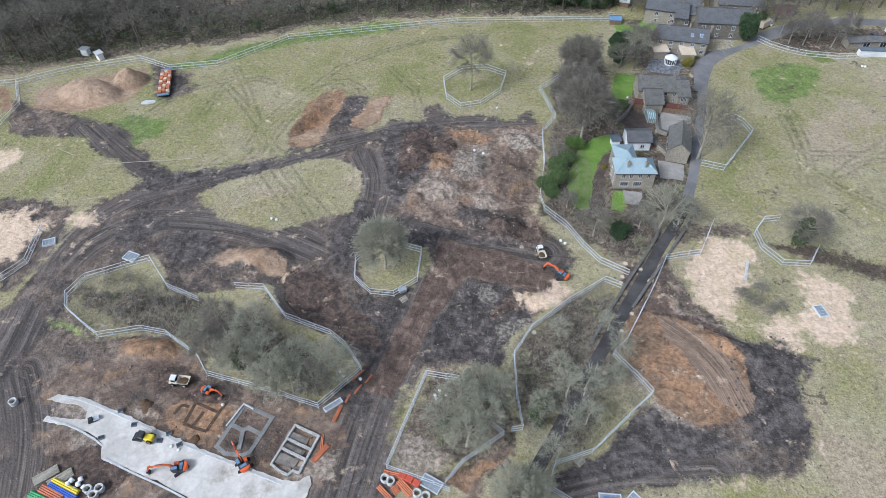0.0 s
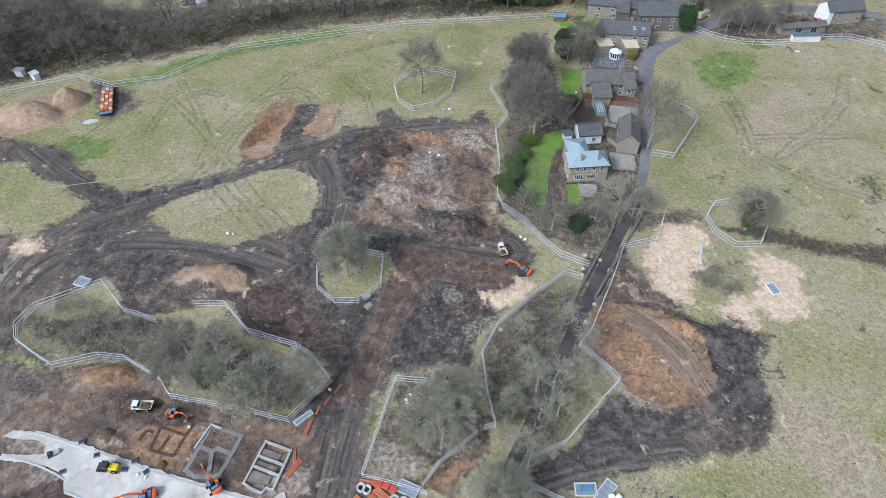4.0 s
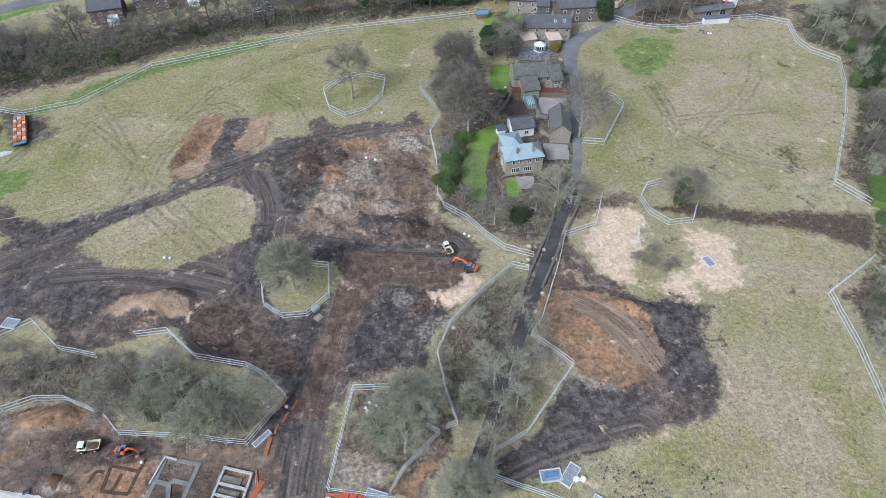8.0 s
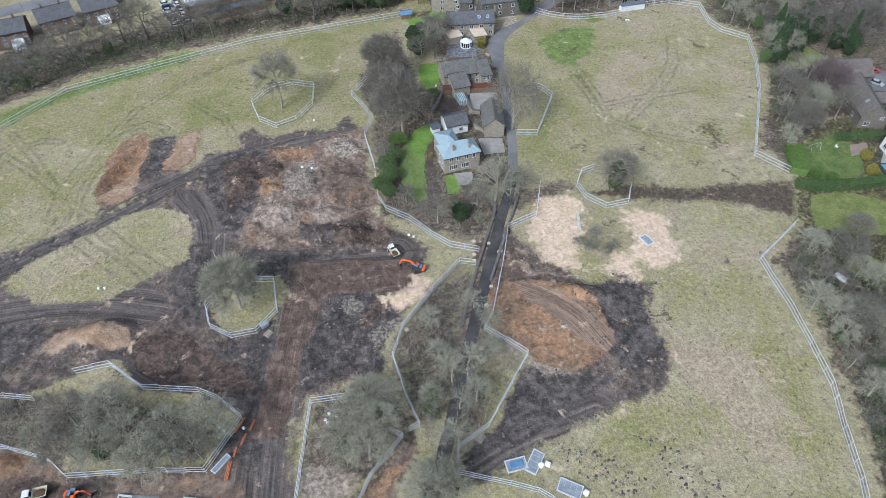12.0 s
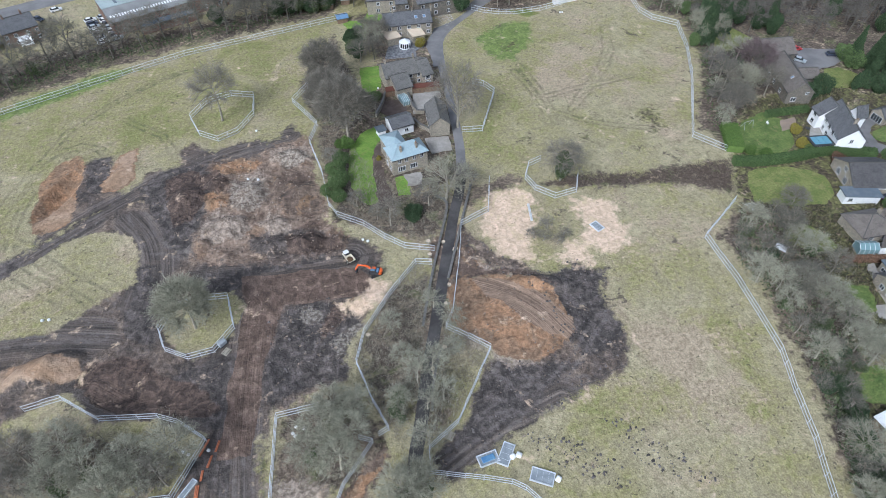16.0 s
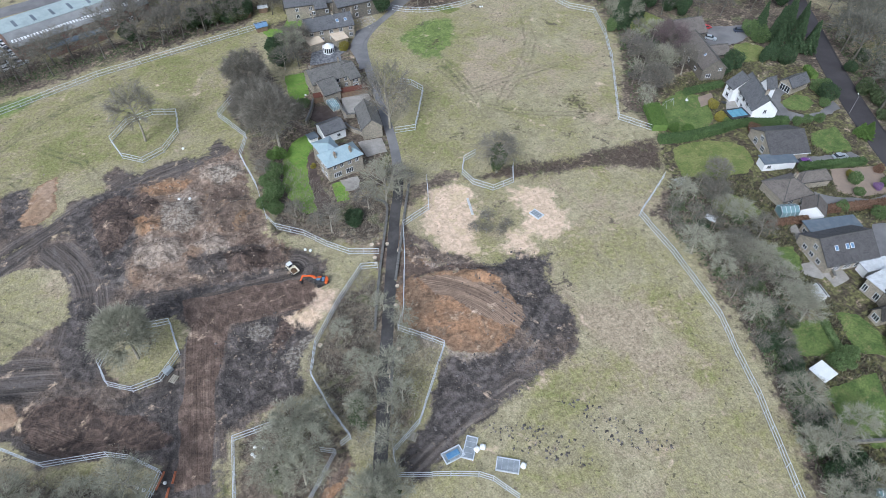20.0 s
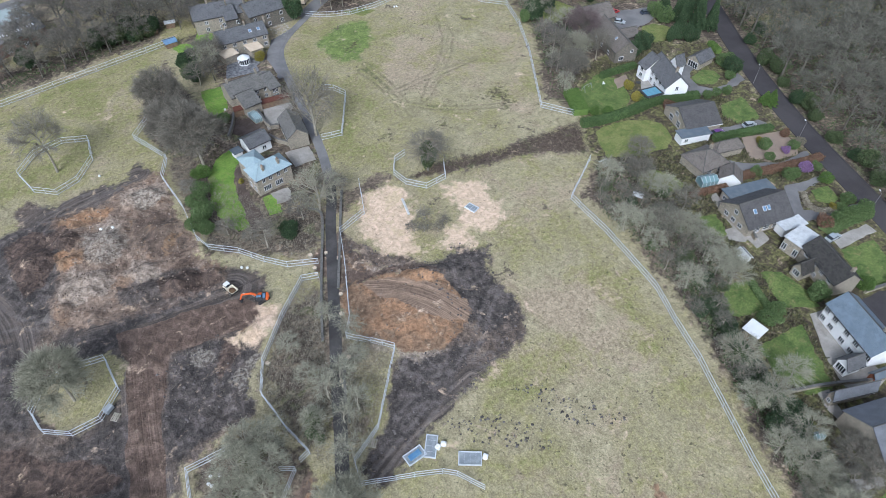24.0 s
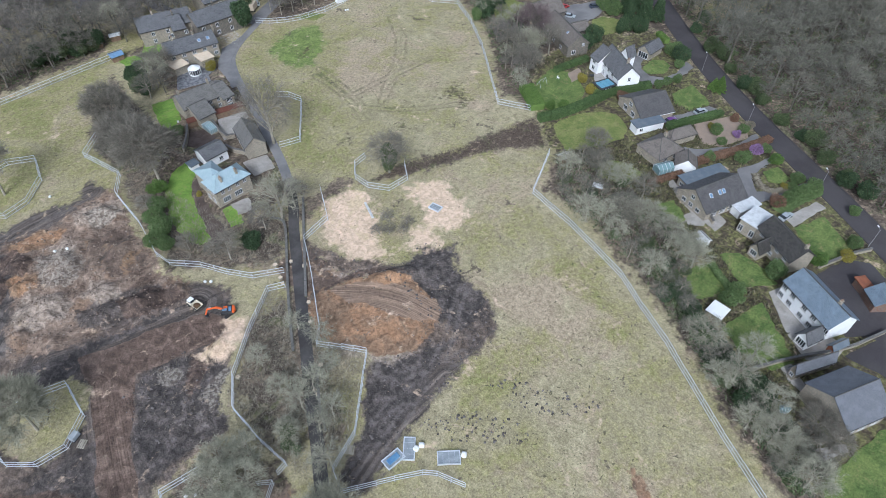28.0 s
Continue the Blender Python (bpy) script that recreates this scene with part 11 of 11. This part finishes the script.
# eight-sided white summer room on the cottages' terrace
cx, cy = 65.97, 189.73
t = thing("summer_room", "eight-sided white glazed summer room with pale dome", "summer room", Matrix.Translation((cx, cy, 0)))
bm = bmesh.new()
prism(bm, [(2.0 * math.cos(k * math.tau / 8), 2.0 * math.sin(k * math.tau / 8)) for k in range(8)], -0.1, 0.5)
part("base", bm, "frame_white", t)
bm = bmesh.new()
prism(bm, [(1.9 * math.cos(k * math.tau / 8), 1.9 * math.sin(k * math.tau / 8)) for k in range(8)], 0.5, 2.3)
part("glass_wall", bm, "glass", t)
for k in range(16):
    w = k * math.tau / 16
    bm = bmesh.new()
    tube(bm, (1.95 * math.cos(w), 1.95 * math.sin(w), 0.5), (1.95 * math.cos(w), 1.95 * math.sin(w), 2.3), 0.09, 5)
    part("post", bm, "frame_white", t)
bm = bmesh.new()
tube(bm, (0, 0, 2.3), (0, 0, 3.1), 2.15, 8, 0.7)
tube(bm, (0, 0, 3.1), (0, 0, 3.5), 0.7, 8, 0.05)
part("dome", bm, "frame_white", t)

# garden seats and clutter
for x, y in [(167.0, 102.7), (168.9, 100.8), (164.0, 99.3), (165.2, 97.1), (150.9, 104.2)]:
    t = thing("garden_chair", "pale garden chair on a paved terrace", "chair", Matrix.Translation((x, y, 0.08)) @ Matrix.Rotation(x, 4, "Z"), "garden chairs")
    for name, dims in (("seat", (-0.35, -0.35, 0.4, 0.35, 0.35, 0.5)), ("backrest", (-0.35, 0.28, 0.5, 0.35, 0.36, 1.0))):
        bm = bmesh.new()
        box(bm, *dims, bevel=0.03)
        part(name, bm, "frame_white", t)
    for sx in (-0.3, 0.3):
        for sy in (-0.3, 0.3):
            bm = bmesh.new()
            tube(bm, (sx, sy, 0), (sx, sy, 0.4), 0.035, 5)
            part("leg", bm, "frame_white", t)
for x, y in [(165.9, 99.6), (159.6, 97.2)]:
    t = thing("garden_table", "dark round garden table on a terrace", "table", Matrix.Translation((x, y, 0.08)), "garden tables")
    bm = bmesh.new()
    tube(bm, (0, 0, 0.7), (0, 0, 0.76), 0.8, 16)
    part("tabletop", bm, "black_steel", t)
    bm = bmesh.new()
    tube(bm, (0, 0, 0), (0, 0, 0.7), 0.08, 8)
    part("pedestal", bm, "black_steel", t)
for base in ([(54.0, 206.8)][0], [(144.1, 105.4)][0]):
    t = thing("swing_frame", "pale garden swing frame on a lawn", "swing", Matrix.Translation((*base, 0.06)), "swings")
    for s in (-1, 1):
        for k in (-1, 1):
            bm = bmesh.new()
            tube(bm, (s * 1.6, k * 0.9, 0), (s * 1.6, 0, 2.2), 0.045, 6)
            part("leg", bm, "silver_paint", t)
    bm = bmesh.new()
    tube(bm, (-1.65, 0, 2.2), (1.65, 0, 2.2), 0.045, 6)
    part("top_bar", bm, "silver_paint", t)

scatter_stuff("stone_heap", "heap of pale broken building stone beside cottages", "stones", [[(84.3, 206.1), (87.1, 209.4), (90.3, 207.9), (91.0, 203.3), (88.5, 197.9), (84.0, 197.0), (82.6, 200.7)]], 420, 31, rock, "pale_stone")
t = thing("box_van", "pale box van parked at the lane's end", "van", Matrix.Translation((105.0, 216.2, 0.07)) @ Matrix.Rotation(facing((105.0, 216.2), (108.7, 219.2)), 4, "Z"))
for name, dims, mat_ in (("load_box", (-3.2, -1.1, 0.7, 0.9, 1.1, 3.0), "beige_board"), ("cab", (0.95, -1.0, 0.6, 2.7, 1.0, 2.3), "white_paint"), ("chassis", (-3.1, -0.7, 0.4, 2.4, 0.7, 0.7), "black_steel"), ("windscreen", (2.7, -0.85, 1.3, 2.75, 0.85, 2.1), "glass")):
    bm = bmesh.new()
    box(bm, *dims, bevel=0.06 if name != "windscreen" else 0.0)
    part(name, bm, mat_, t)
for xx in (-2.2, 1.8):
    for s_ in (-1, 1):
        wheel(t, xx, s_ * 0.95, 0.42, 0.28, hub="silver_paint")
house("small red timber garage beside the village road", at_eaves([(111.7, 224.9), (117.6, 225.1), (119.0, 229.6)], 0.1), 2.4, 0.5, "red_timber", "red_tile", name="garage", category="garage", gutters=False, group="garages")

# low planting in the garden borders
scatter_stuff("border_planting", "low mixed planting in garden borders", "planting", [[(157.4, 82.6), (174.7, 77.3), (171.2, 57.0), (168.2, 46.1), (163.0, 34.8), (158.4, 34.1), (146.8, 48.4), (146.3, 70.7)], [(120.9, 78.1), (139.2, 69.8), (132.7, 48.5), (120.2, 34.1), (114.3, 45.1), (119.0, 64.7)], [(119.5, 32.1), (121.1, 25.4), (107.3, 4.3), (98.7, -4.6), (92.4, -0.5), (100.2, 19.3)], [(149.3, 116.3), (187.3, 109.9), (177.8, 99.4), (163.0, 102.5), (161.6, 106.0), (152.9, 112.3), (141.4, 108.0)], [(25.4, 119.7), (28.5, 138.4), (38.7, 157.6), (40.5, 152.0), (28.3, 135.9), (29.4, 115.6), (24.9, 113.3)]], 9000, 21, stem(0.7, 0.45, 0.12), "planting", [row[1] for row in PAVED + LAWNS])
scatter_stuff("ground_ivy", "dark ivy and bramble under woodland", "undergrowth", [EAST, NORTH, BELT, SCRUB], 22000, 22, stem(0.6, 0.8, 0.16), "ivy")
scatter_stuff("bank_ivy", "dark green ivy on the bank below the gardens", "undergrowth", [[(105.6, 42.5), (110.8, 40.3), (101.8, 26.7), (92.2, 10.6), (85.3, -0.6), (77.4, -14.4), (74.6, -12.6), (83.2, 3.1), (93.4, 21.5)]], 5200, 23, stem(0.5, 0.5, 0.15), "ivy")
